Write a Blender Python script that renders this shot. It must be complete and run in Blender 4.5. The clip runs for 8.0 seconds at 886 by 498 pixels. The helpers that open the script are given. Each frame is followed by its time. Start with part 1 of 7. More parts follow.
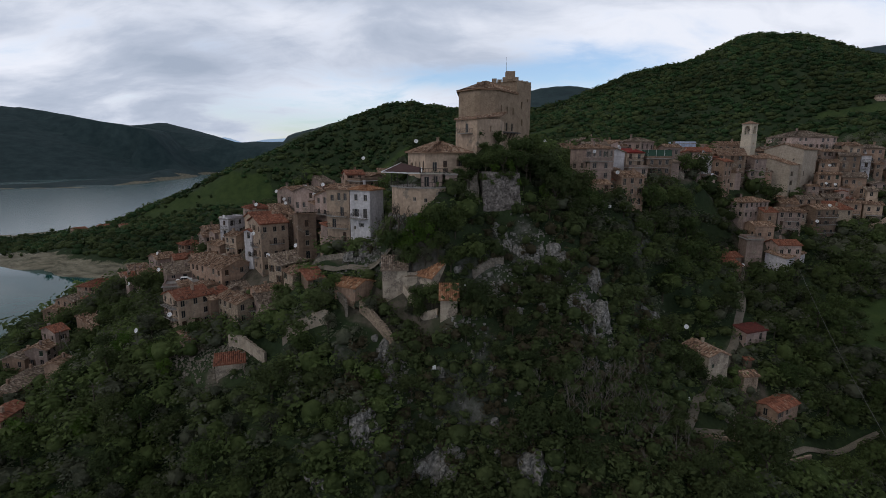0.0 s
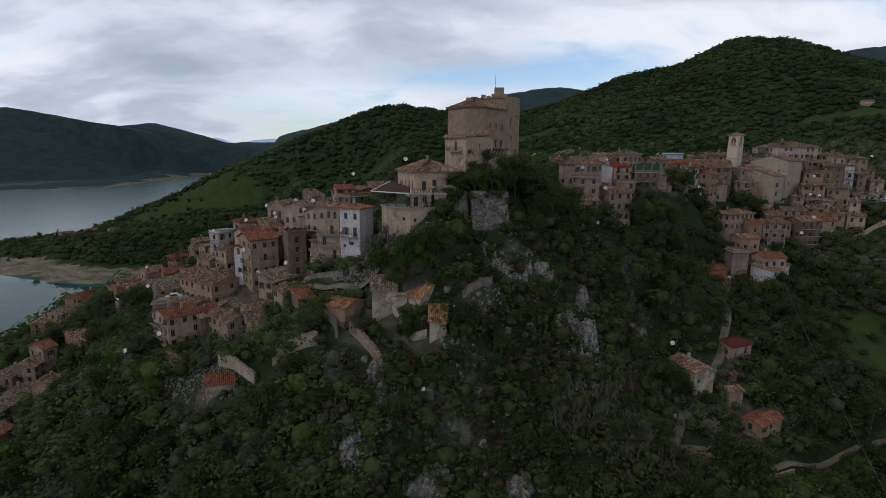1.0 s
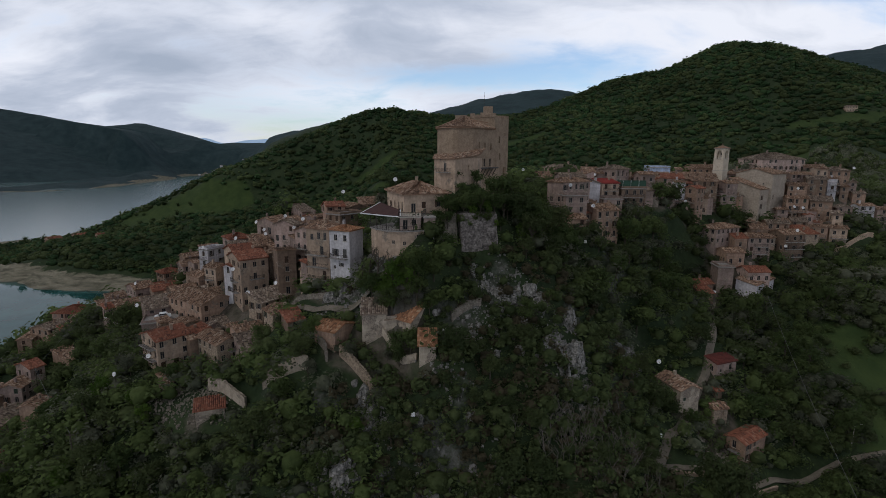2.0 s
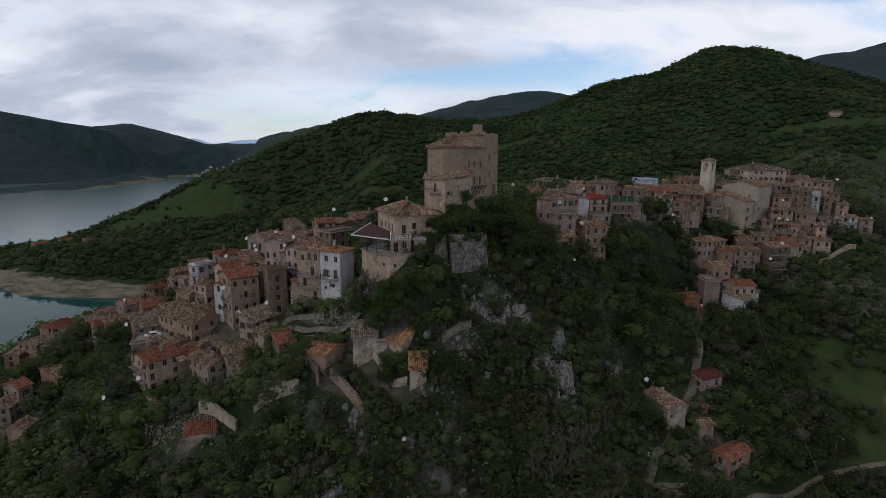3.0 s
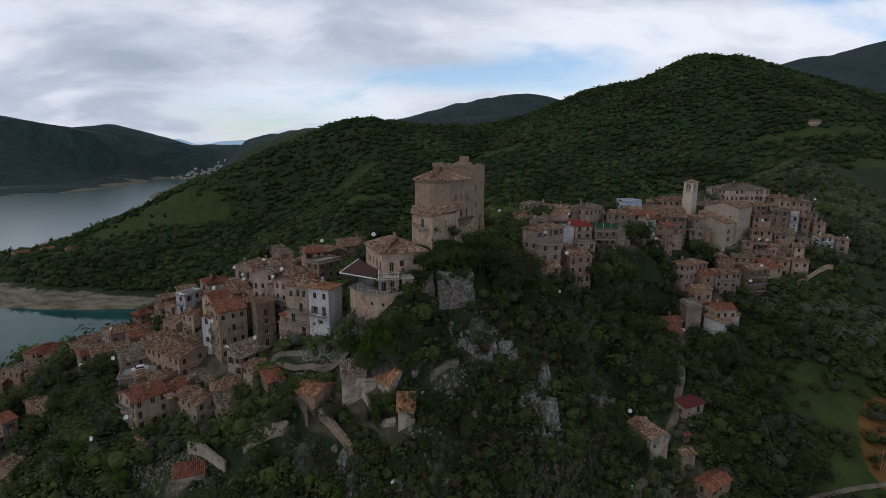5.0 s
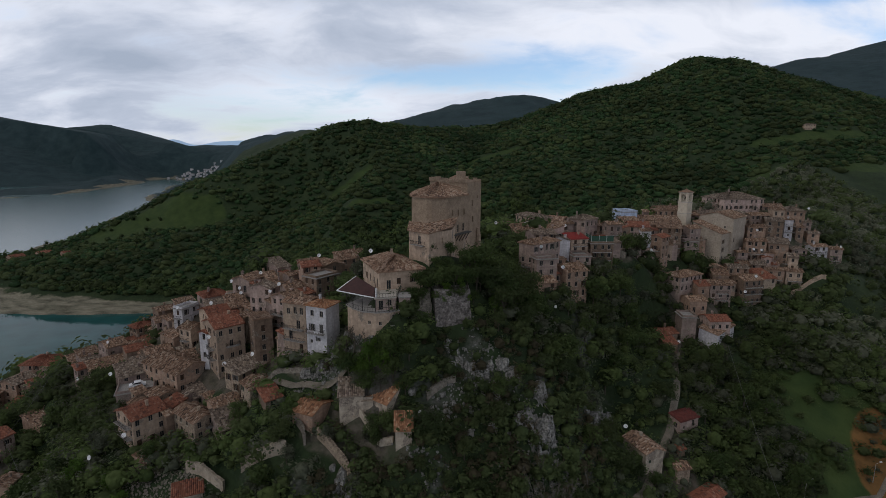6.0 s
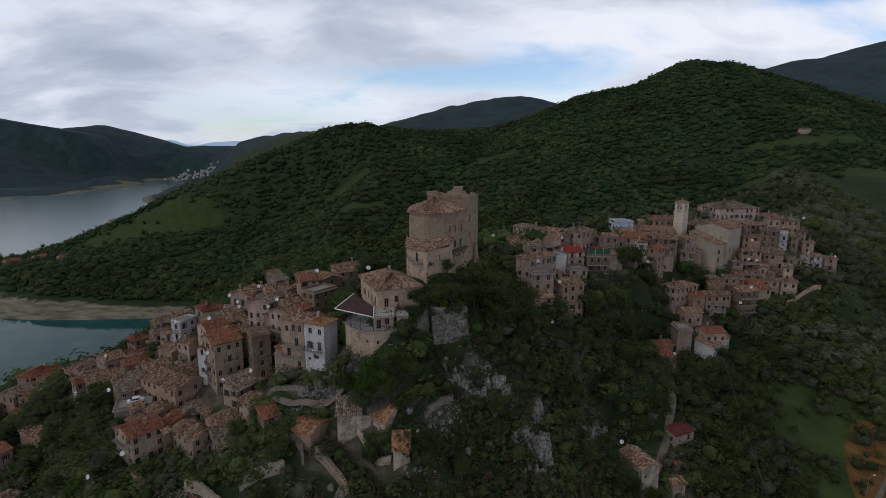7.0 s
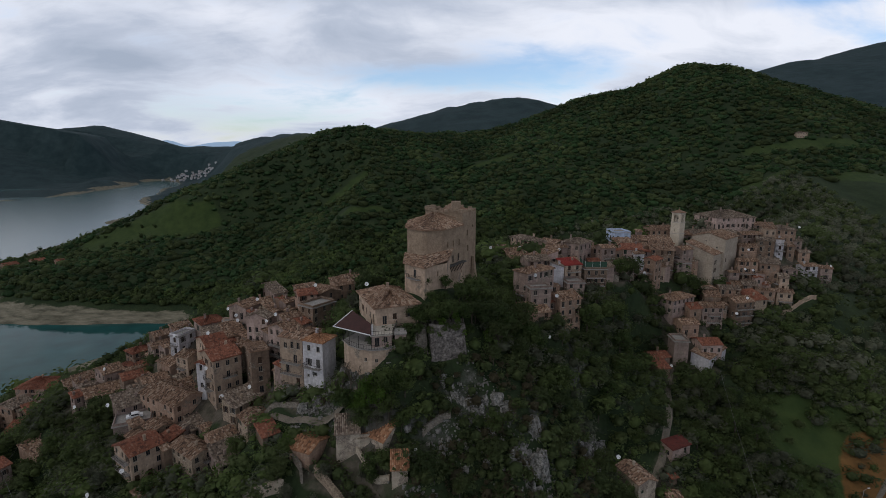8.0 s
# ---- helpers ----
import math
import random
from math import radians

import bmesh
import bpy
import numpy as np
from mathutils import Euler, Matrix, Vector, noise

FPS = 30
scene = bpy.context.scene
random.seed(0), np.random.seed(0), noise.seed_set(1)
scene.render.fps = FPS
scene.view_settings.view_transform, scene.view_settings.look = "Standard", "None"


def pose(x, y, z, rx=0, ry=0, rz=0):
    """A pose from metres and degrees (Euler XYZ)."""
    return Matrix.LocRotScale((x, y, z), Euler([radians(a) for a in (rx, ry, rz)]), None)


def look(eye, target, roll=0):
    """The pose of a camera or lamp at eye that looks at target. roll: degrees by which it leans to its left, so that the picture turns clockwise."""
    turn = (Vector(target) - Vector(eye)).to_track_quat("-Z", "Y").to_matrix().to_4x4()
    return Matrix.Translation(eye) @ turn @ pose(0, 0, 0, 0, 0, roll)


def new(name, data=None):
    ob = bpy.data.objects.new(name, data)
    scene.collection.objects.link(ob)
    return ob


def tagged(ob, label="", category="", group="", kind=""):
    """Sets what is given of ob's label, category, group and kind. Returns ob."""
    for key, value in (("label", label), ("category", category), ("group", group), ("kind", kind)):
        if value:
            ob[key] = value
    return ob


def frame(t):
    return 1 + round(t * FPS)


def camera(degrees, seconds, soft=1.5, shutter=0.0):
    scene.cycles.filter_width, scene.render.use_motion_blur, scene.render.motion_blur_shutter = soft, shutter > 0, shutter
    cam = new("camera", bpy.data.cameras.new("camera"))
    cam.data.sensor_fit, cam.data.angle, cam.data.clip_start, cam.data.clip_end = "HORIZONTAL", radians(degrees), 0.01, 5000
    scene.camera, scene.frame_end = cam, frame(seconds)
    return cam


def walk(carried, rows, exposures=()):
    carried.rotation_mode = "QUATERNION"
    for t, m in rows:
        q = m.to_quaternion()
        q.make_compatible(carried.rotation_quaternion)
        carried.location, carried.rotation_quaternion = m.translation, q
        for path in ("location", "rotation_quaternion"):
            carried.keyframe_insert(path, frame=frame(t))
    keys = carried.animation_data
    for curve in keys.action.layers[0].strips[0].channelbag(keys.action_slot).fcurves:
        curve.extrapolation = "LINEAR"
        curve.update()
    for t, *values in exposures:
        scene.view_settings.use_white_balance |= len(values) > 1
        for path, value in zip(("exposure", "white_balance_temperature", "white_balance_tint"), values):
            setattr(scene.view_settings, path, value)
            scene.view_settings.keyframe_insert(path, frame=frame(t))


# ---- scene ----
cam = camera(82.36, 8.0, soft=0.75)
EYE, PITCH, ROLL = 115.0, -10.50, 0.40
ROWS = [  # seconds, x, y, height above the first eye, yaw
    (0.0, 0.00, 0.00, 0.00, -0.01),
    (0.5, 0.33, -0.04, 1.91, -0.44),
    (1.0, 0.60, -0.07, 4.18, -0.90),
    (1.5, 0.82, -0.10, 6.62, -1.39),
    (3.0, 1.20, -0.17, 13.90, -2.90),
    (3.5, 1.26, -0.18, 16.15, -3.34),
    (4.0, 1.30, -0.18, 18.32, -3.72),
    (4.5, 1.31, -0.19, 20.42, -4.03),
    (6.0, 1.27, -0.16, 26.61, -4.65),
    (6.5, 1.26, -0.14, 28.72, -4.80),
    (7.0, 1.25, -0.12, 30.85, -4.95),
    (7.5, 1.25, -0.10, 32.97, -5.08),
    (8.0, 1.27, -0.06, 35.01, -5.17),
]
walk(cam, [(t, pose(x, y, EYE + z, 0, 0, yaw) @ pose(0, 0, 0, 90 + PITCH) @ pose(0, 0, 0, 0, 0, ROLL)) for t, x, y, z, yaw in ROWS])

# ---- sky, sun ----
SUN_EL, SUN_AZ = 48.0, -115.0  # degrees; azimuth from +y towards +x
world = bpy.data.worlds.new("overcast_sky")
scene.world = world
world.use_nodes = True
wn, wl = world.node_tree.nodes, world.node_tree.links
wn.clear()


def wnode(kind, **kw):
    n = wn.new(kind)
    for k, v in kw.items():
        n.inputs[k.replace("_", " ")].default_value = v
    return n


def wmath(op, a, b=0.0, clamp=False):
    n = wn.new("ShaderNodeMath")
    n.operation, n.use_clamp = op, clamp
    for i, v in enumerate((a, b)):
        if isinstance(v, (int, float)):
            n.inputs[i].default_value = v
        else:
            wl.new(v, n.inputs[i])
    return n.outputs[0]


sky = wn.new("ShaderNodeTexSky")
sky.sky_type, sky.sun_disc = "NISHITA", False
sky.sun_elevation, sky.sun_rotation = radians(SUN_EL), radians(SUN_AZ)
geo = wn.new("ShaderNodeTexCoord")
sep = wn.new("ShaderNodeSeparateXYZ")
wl.new(geo.outputs["Generated"], sep.inputs[0])
up = wmath("MAXIMUM", sep.outputs[2], 0.0)
lift = wmath("ADD", up, 0.28)
plane = wn.new("ShaderNodeCombineXYZ")
wl.new(wmath("DIVIDE", sep.outputs[0], lift), plane.inputs[0])
wl.new(wmath("DIVIDE", sep.outputs[1], lift), plane.inputs[1])
swirl = wn.new("ShaderNodeTexNoise")
swirl.inputs["Scale"].default_value, swirl.inputs["Detail"].default_value = 0.9, 3
wl.new(plane.outputs[0], swirl.inputs["Vector"])
flat = wn.new("ShaderNodeVectorMath")  # the cloud plane, gently swirled
flat.operation = "MULTIPLY_ADD"
flat.inputs[1].default_value = (0.7, 0.7, 0.0)
wl.new(swirl.outputs["Color"], flat.inputs[0]), wl.new(plane.outputs[0], flat.inputs[2])


def cloud_noise(scale, detail, rough, offset, stretch):
    m = wn.new("ShaderNodeMapping")
    m.inputs["Location"].default_value, m.inputs["Scale"].default_value = offset, stretch
    m.inputs["Rotation"].default_value = (0, 0, radians(14))
    wl.new(flat.outputs[0], m.inputs["Vector"])
    n = wn.new("ShaderNodeTexNoise")
    n.inputs["Scale"].default_value, n.inputs["Detail"].default_value, n.inputs["Roughness"].default_value = scale, detail, rough
    wl.new(m.outputs[0], n.inputs["Vector"])
    return n.outputs["Fac"]


big = cloud_noise(1.0, 3, 0.5, (3.1, 0.4, 0), (0.6, 1.0, 1))
fine = cloud_noise(2.1, 8, 0.58, (0.7, 4.2, 0), (0.62, 1.0, 1))
az = wmath("ARCTAN2", sep.outputs[0], sep.outputs[1])
el = wmath("ARCSINE", sep.outputs[2])


def bank(az0, el0, waz, wel):
    """A soft-edged stretch of sky round a direction (degrees)."""
    a = wmath("DIVIDE", wmath("SUBTRACT", az, radians(az0)), radians(waz))
    e = wmath("DIVIDE", wmath("SUBTRACT", el, radians(el0)), radians(wel))
    return wmath("EXPONENT", wmath("MULTIPLY", wmath("ADD", wmath("MULTIPLY", a, a), wmath("MULTIPLY", e, e)), -1.0))


shape = wmath("ADD", wmath("MULTIPLY", big, 0.35), wmath("MULTIPLY", wmath("ADD", wmath("MULTIPLY", fine, 1.5), -.25), 0.65))
gap = wmath("ADD", wmath("MULTIPLY", bank(7, 8.6, 16, 1.9), 0.34), wmath("MULTIPLY", bank(-14, 3.2, 12, 2.4), 0.16))
gap = wmath("ADD", gap, wmath("MULTIPLY", bank(40, 13.6, 9, 1.0), 0.24))
density = wmath("SUBTRACT", wmath("ADD", shape, 0.10), gap)
cover = wn.new("ShaderNodeMapRange")
cover.interpolation_type = "SMOOTHSTEP"
cover.inputs["From Min"].default_value, cover.inputs["From Max"].default_value = 0.27, 0.56
wl.new(density, cover.inputs["Value"])
heavy = shape
for az0, el0, waz, wel, weight in ((-26, 5.5, 6, 5, .10), (-23, 10, 10, 3.6, .12), (-11, 16.5, 11, 2.6, .13), (18, 17.5, 14, 2.2, .10), (8, 12.0, 14, 1.2, .05),
                                   (-17, 13.2, 5, 1.0, -.09), (-32, 13.6, 6, 1.4, -.03), (-37, 7.2, 8, 1.3, -.10), (30, 11.8, 16, 2.4, -.19), (-8, 6.0, 10, 2.0, -.06), (2, 13.6, 9, .9, -.03)):
    heavy = wmath("ADD", heavy, wmath("MULTIPLY", bank(az0, el0, waz, wel), weight))
tone = wn.new("ShaderNodeValToRGB")
tone.color_ramp.elements[0].position, tone.color_ramp.elements[0].color = 0.38, (0.80, 0.83, 0.92, 1)
tone.color_ramp.elements[1].position, tone.color_ramp.elements[1].color = 0.76, (0.36, 0.42, 0.53, 1)
mid = tone.color_ramp.elements.new(0.50)
mid.color = (0.63, 0.675, 0.78, 1)
mid = tone.color_ramp.elements.new(0.60)
mid.color = (0.48, 0.535, 0.65, 1)
wl.new(heavy, tone.inputs[0])
SKY_BLUE, SKY_CLOUD, ZENITH = 0.135, 1.05, 0.34
blue = wn.new("ShaderNodeMix")
blue.data_type, blue.blend_type = "RGBA", "MULTIPLY"
blue.inputs["Factor"].default_value = 1.0
wl.new(sky.outputs[0], blue.inputs["A"])
blue.inputs["B"].default_value = (SKY_BLUE * .95, SKY_BLUE, SKY_BLUE * 1.1, 1)
mixc = wn.new("ShaderNodeMix")
mixc.data_type = "RGBA"
wl.new(cover.outputs[0], mixc.inputs["Factor"])
wl.new(blue.outputs["Result"], mixc.inputs["A"])
wl.new(tone.outputs[0], mixc.inputs["B"])
# the cloud deck is thick overhead and thins out towards the horizon
deck = wn.new("ShaderNodeMapRange")
deck.interpolation_type = "SMOOTHSTEP"
deck.inputs["From Min"].default_value, deck.inputs["From Max"].default_value = 0.26, 0.62
deck.inputs["To Min"].default_value, deck.inputs["To Max"].default_value = SKY_CLOUD, SKY_CLOUD * ZENITH
wl.new(sep.outputs[2], deck.inputs["Value"])
bg = wn.new("ShaderNodeBackground")
wl.new(deck.outputs[0], bg.inputs["Strength"])
wl.new(mixc.outputs["Result"], bg.inputs["Color"])
wo = wn.new("ShaderNodeOutputWorld")
wl.new(bg.outputs[0], wo.inputs[0])

sun_data = bpy.data.lights.new("sun", "SUN")
sun_data.energy, sun_data.angle, sun_data.color = 0.55, radians(25), (1.0, 0.95, 0.88)
sun = new("sun", sun_data)
sun.matrix_world = look((0, 0, 300), Vector((0, 0, 300)) - Vector((math.sin(radians(SUN_AZ)) * math.cos(radians(SUN_EL)), math.cos(radians(SUN_AZ)) * math.cos(radians(SUN_EL)), math.sin(radians(SUN_EL)))))

# ---- materials ----
def material(name, base, other, scale, rough=0.9, bump=0.3, bump_scale=None, grain=None, vary=0.0, spec=0.2, metal=0.0, coords="Object", dist=0.05, mottle=0.28, island=0.0):
    """A surface that wanders between two colours at a large and a small scale, with relief."""
    m = bpy.data.materials.new(name)
    m.use_nodes = True
    n, l = m.node_tree.nodes, m.node_tree.links
    b = n["Principled BSDF"]
    b.inputs["Roughness"].default_value, b.inputs["Specular IOR Level"].default_value, b.inputs["Metallic"].default_value = rough, spec, metal
    tc = n.new("ShaderNodeTexCoord")
    out = tc.outputs[coords]
    a = n.new("ShaderNodeTexNoise")
    a.inputs["Scale"].default_value, a.inputs["Detail"].default_value, a.inputs["Roughness"].default_value = scale, 6, 0.6
    l.new(out, a.inputs["Vector"])
    ramp = n.new("ShaderNodeValToRGB")
    ramp.color_ramp.elements[0].position, ramp.color_ramp.elements[1].position = 0.33, 0.68
    ramp.color_ramp.elements[0].color, ramp.color_ramp.elements[1].color = (*base, 1), (*other, 1)
    l.new(a.outputs["Fac"], ramp.inputs[0])
    col = ramp.outputs[0]
    g = n.new("ShaderNodeTexNoise")
    g.inputs["Scale"].default_value, g.inputs["Detail"].default_value = grain or scale * 9, 4
    l.new(out, g.inputs["Vector"])
    mr = n.new("ShaderNodeMapRange")
    mr.inputs["From Min"].default_value, mr.inputs["From Max"].default_value = 0.25, 0.75
    mr.inputs["To Min"].default_value, mr.inputs["To Max"].default_value = 1 - mottle, 1 + mottle
    l.new(g.outputs["Fac"], mr.inputs["Value"])
    fac = mr.outputs[0]
    if vary:
        oi = n.new("ShaderNodeObjectInfo")
        rr = n.new("ShaderNodeMapRange")
        rr.inputs["To Min"].default_value, rr.inputs["To Max"].default_value = 1 - vary, 1 + vary
        l.new(oi.outputs["Random"], rr.inputs["Value"])
        mm = n.new("ShaderNodeMath")
        mm.operation = "MULTIPLY"
        l.new(fac, mm.inputs[0]), l.new(rr.outputs[0], mm.inputs[1])
        fac = mm.outputs[0]
    if island:
        ge = n.new("ShaderNodeNewGeometry")
        rr = n.new("ShaderNodeMapRange")
        rr.inputs["To Min"].default_value, rr.inputs["To Max"].default_value = 1 - island, 1 + island
        l.new(ge.outputs["Random Per Island"], rr.inputs["Value"])
        mm = n.new("ShaderNodeMath")
        mm.operation = "MULTIPLY"
        l.new(fac, mm.inputs[0]), l.new(rr.outputs[0], mm.inputs[1])
        fac = mm.outputs[0]
    mul = n.new("ShaderNodeVectorMath")
    mul.operation = "SCALE"
    l.new(col, mul.inputs[0]), l.new(fac, mul.inputs["Scale"])
    l.new(mul.outputs[0], b.inputs["Base Color"])
    if bump:
        bn = n.new("ShaderNodeTexNoise")
        bn.inputs["Scale"].default_value, bn.inputs["Detail"].default_value = bump_scale or scale * 6, 5
        l.new(out, bn.inputs["Vector"])
        bp = n.new("ShaderNodeBump")
        bp.inputs["Strength"].default_value, bp.inputs["Distance"].default_value = bump, dist
        l.new(bn.outputs["Fac"], bp.inputs["Height"]), l.new(bp.outputs[0], b.inputs["Normal"])
    return m


M = {}


def ground_material():
    """Undergrowth, with meadow, bare drawdown bank, ploughed earth and rock where the land's cover says so."""
    m = material("undergrowth", (0.017, 0.031, 0.013), (0.036, 0.052, 0.021), 0.07, 0.95, 0.7, 0.9, 0.7, dist=0.5)
    n, l = m.node_tree.nodes, m.node_tree.links
    b = n["Principled BSDF"]
    col = b.inputs["Base Color"].links[0].from_socket
    tc = n.new("ShaderNodeTexCoord")

    def noisy(scale, c0, c1, lo=0.35, hi=0.65, beds=1.0):
        mp = n.new("ShaderNodeMapping")  # beds: how much finer it varies in height than along the ground
        mp.inputs["Scale"].default_value = (1, 1, beds)
        l.new(tc.outputs["Object"], mp.inputs["Vector"])
        t = n.new("ShaderNodeTexNoise")
        t.inputs["Scale"].default_value, t.inputs["Detail"].default_value, t.inputs["Roughness"].default_value = scale, 8, 0.65
        l.new(mp.outputs[0], t.inputs["Vector"])
        r = n.new("ShaderNodeValToRGB")
        r.color_ramp.elements[0].position, r.color_ramp.elements[1].position = lo, hi
        r.color_ramp.elements[0].color, r.color_ramp.elements[1].color = (*c0, 1), (*c1, 1)
        l.new(t.outputs["Fac"], r.inputs[0])
        return r.outputs[0], t.outputs["Fac"]
    edge = noisy(0.08, (0, 0, 0), (1, 1, 1))[1]
    # the second cover is distance haze painted as a bluish ground tint
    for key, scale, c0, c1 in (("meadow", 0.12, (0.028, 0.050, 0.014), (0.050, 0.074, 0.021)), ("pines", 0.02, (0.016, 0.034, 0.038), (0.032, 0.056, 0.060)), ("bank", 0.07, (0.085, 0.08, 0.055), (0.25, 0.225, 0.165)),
                               ("ploughed", 0.3, (0.13, 0.07, 0.025), (0.19, 0.10, 0.035)), ("village", 0.5, (0.055, 0.05, 0.035), (0.13, 0.112, 0.09)), ("steep", 0.8, (0.03, 0.03, 0.022), (0.17, 0.165, 0.155))):
        at = n.new("ShaderNodeAttribute")
        at.attribute_name = key
        add = n.new("ShaderNodeMath")
        add.operation = "ADD"
        l.new(at.outputs["Fac"], add.inputs[0]), l.new(edge, add.inputs[1])
        mr = n.new("ShaderNodeMapRange")
        mr.inputs["From Min"].default_value, mr.inputs["From Max"].default_value = 0.92, 1.08
        l.new(add.outputs[0], mr.inputs["Value"])
        mix = n.new("ShaderNodeMix")
        mix.data_type = "RGBA"
        l.new(mr.outputs[0], mix.inputs["Factor"]), l.new(col, mix.inputs["A"]), l.new(noisy(scale, c0, c1, beds=9.0 if key == "bank" else 1.0)[0], mix.inputs["B"])
        col = mix.outputs["Result"]
    l.new(col, b.inputs["Base Color"])
    return m


M["earth"] = ground_material()
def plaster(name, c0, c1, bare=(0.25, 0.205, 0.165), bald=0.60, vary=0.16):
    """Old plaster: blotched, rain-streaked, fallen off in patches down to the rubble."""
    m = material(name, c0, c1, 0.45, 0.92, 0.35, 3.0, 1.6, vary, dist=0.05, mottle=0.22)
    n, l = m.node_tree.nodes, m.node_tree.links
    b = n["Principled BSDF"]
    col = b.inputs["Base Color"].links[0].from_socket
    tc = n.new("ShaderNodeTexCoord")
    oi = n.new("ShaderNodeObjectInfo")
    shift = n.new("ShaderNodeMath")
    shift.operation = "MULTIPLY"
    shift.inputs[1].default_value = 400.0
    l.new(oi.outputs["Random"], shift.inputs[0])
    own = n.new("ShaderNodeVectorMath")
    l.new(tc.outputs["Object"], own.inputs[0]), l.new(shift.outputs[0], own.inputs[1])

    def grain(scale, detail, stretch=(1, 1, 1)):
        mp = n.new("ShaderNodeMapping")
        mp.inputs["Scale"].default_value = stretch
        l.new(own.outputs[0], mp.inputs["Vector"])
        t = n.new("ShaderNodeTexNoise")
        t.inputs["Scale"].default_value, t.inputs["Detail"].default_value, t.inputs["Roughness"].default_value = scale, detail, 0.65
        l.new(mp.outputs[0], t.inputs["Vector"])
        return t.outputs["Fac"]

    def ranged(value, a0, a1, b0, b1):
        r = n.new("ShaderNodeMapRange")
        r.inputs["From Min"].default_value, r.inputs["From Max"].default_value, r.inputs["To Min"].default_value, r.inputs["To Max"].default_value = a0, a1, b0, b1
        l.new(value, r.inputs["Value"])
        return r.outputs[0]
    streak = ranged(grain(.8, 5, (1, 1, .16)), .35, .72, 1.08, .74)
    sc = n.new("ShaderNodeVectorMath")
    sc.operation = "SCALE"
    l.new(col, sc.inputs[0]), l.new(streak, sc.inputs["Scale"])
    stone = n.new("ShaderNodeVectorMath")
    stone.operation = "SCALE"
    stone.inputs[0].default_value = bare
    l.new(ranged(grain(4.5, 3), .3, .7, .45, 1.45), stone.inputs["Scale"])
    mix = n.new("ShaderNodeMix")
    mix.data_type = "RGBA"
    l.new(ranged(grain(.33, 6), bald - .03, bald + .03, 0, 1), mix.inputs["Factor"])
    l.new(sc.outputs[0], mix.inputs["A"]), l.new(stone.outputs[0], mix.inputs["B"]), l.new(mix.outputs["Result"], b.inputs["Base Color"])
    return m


def tiles(name, stops, wide=0.55):
    """Half-round clay tiles, each of its own age: bleached, brown, lichened or burnt orange."""
    m = material(name, (.5, .5, .5), (.4, .4, .4), wide, 0.92, 0.5, 5.0, 6.0, 0.16, dist=0.04, mottle=0.25)
    n, l = m.node_tree.nodes, m.node_tree.links
    b = n["Principled BSDF"]
    shade = b.inputs["Base Color"].links[0].from_socket
    ge = n.new("ShaderNodeNewGeometry")
    r = n.new("ShaderNodeValToRGB")
    while len(r.color_ramp.elements) < len(stops):
        r.color_ramp.elements.new(.5)
    for e, (p, c) in zip(r.color_ramp.elements, stops):
        e.position, e.color = p, (*c, 1)
    tc, t = n.new("ShaderNodeTexCoord"), n.new("ShaderNodeTexNoise")
    t.inputs["Scale"].default_value, t.inputs["Detail"].default_value = wide, 5
    l.new(tc.outputs["Object"], t.inputs["Vector"])
    add = n.new("ShaderNodeMath")
    add.operation = "MULTIPLY_ADD"
    add.inputs[1].default_value = .90
    off = n.new("ShaderNodeMath")
    off.operation = "MULTIPLY_ADD"
    off.inputs[1].default_value, off.inputs[2].default_value = 1.1, -.50
    l.new(t.outputs["Fac"], off.inputs[0])
    l.new(ge.outputs["Random Per Island"], add.inputs[0]), l.new(off.outputs[0], add.inputs[2]), l.new(add.outputs[0], r.inputs[0])
    two = n.new("ShaderNodeVectorMath")
    two.operation = "MULTIPLY"
    l.new(r.outputs[0], two.inputs[0]), l.new(shade, two.inputs[1])
    up = n.new("ShaderNodeVectorMath")
    up.operation = "SCALE"
    up.inputs["Scale"].default_value = 1.95
    l.new(two.outputs[0], up.inputs[0]), l.new(up.outputs[0], b.inputs["Base Color"])
    return m


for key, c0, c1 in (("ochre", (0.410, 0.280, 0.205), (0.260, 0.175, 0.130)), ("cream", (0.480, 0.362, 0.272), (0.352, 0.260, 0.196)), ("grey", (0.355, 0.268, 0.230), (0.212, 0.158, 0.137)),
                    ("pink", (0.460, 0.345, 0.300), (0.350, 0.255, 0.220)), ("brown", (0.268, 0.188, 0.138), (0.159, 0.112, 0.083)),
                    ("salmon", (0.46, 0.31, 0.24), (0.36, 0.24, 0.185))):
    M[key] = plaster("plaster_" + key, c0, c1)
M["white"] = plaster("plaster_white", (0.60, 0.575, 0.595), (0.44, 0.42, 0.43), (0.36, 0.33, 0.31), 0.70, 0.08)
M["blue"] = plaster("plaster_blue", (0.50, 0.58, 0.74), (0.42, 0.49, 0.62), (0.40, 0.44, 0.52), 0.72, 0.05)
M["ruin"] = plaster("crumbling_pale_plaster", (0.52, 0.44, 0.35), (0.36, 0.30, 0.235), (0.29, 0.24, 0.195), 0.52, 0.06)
M["stone"] = material("rubble_stone", (0.403, 0.317, 0.235), (0.213, 0.163, 0.125), 1.6, 0.95, 0.8, 3.0, 5.0, 0.1, dist=0.12, mottle=0.4)
M["tile"] = tiles("old_roof_tiles", ((0.0, (0.085, 0.058, 0.045)), (0.3, (0.20, 0.122, 0.082)), (0.52, (0.275, 0.170, 0.115)), (0.72, (0.36, 0.245, 0.175)), (1.0, (0.46, 0.36, 0.28))))
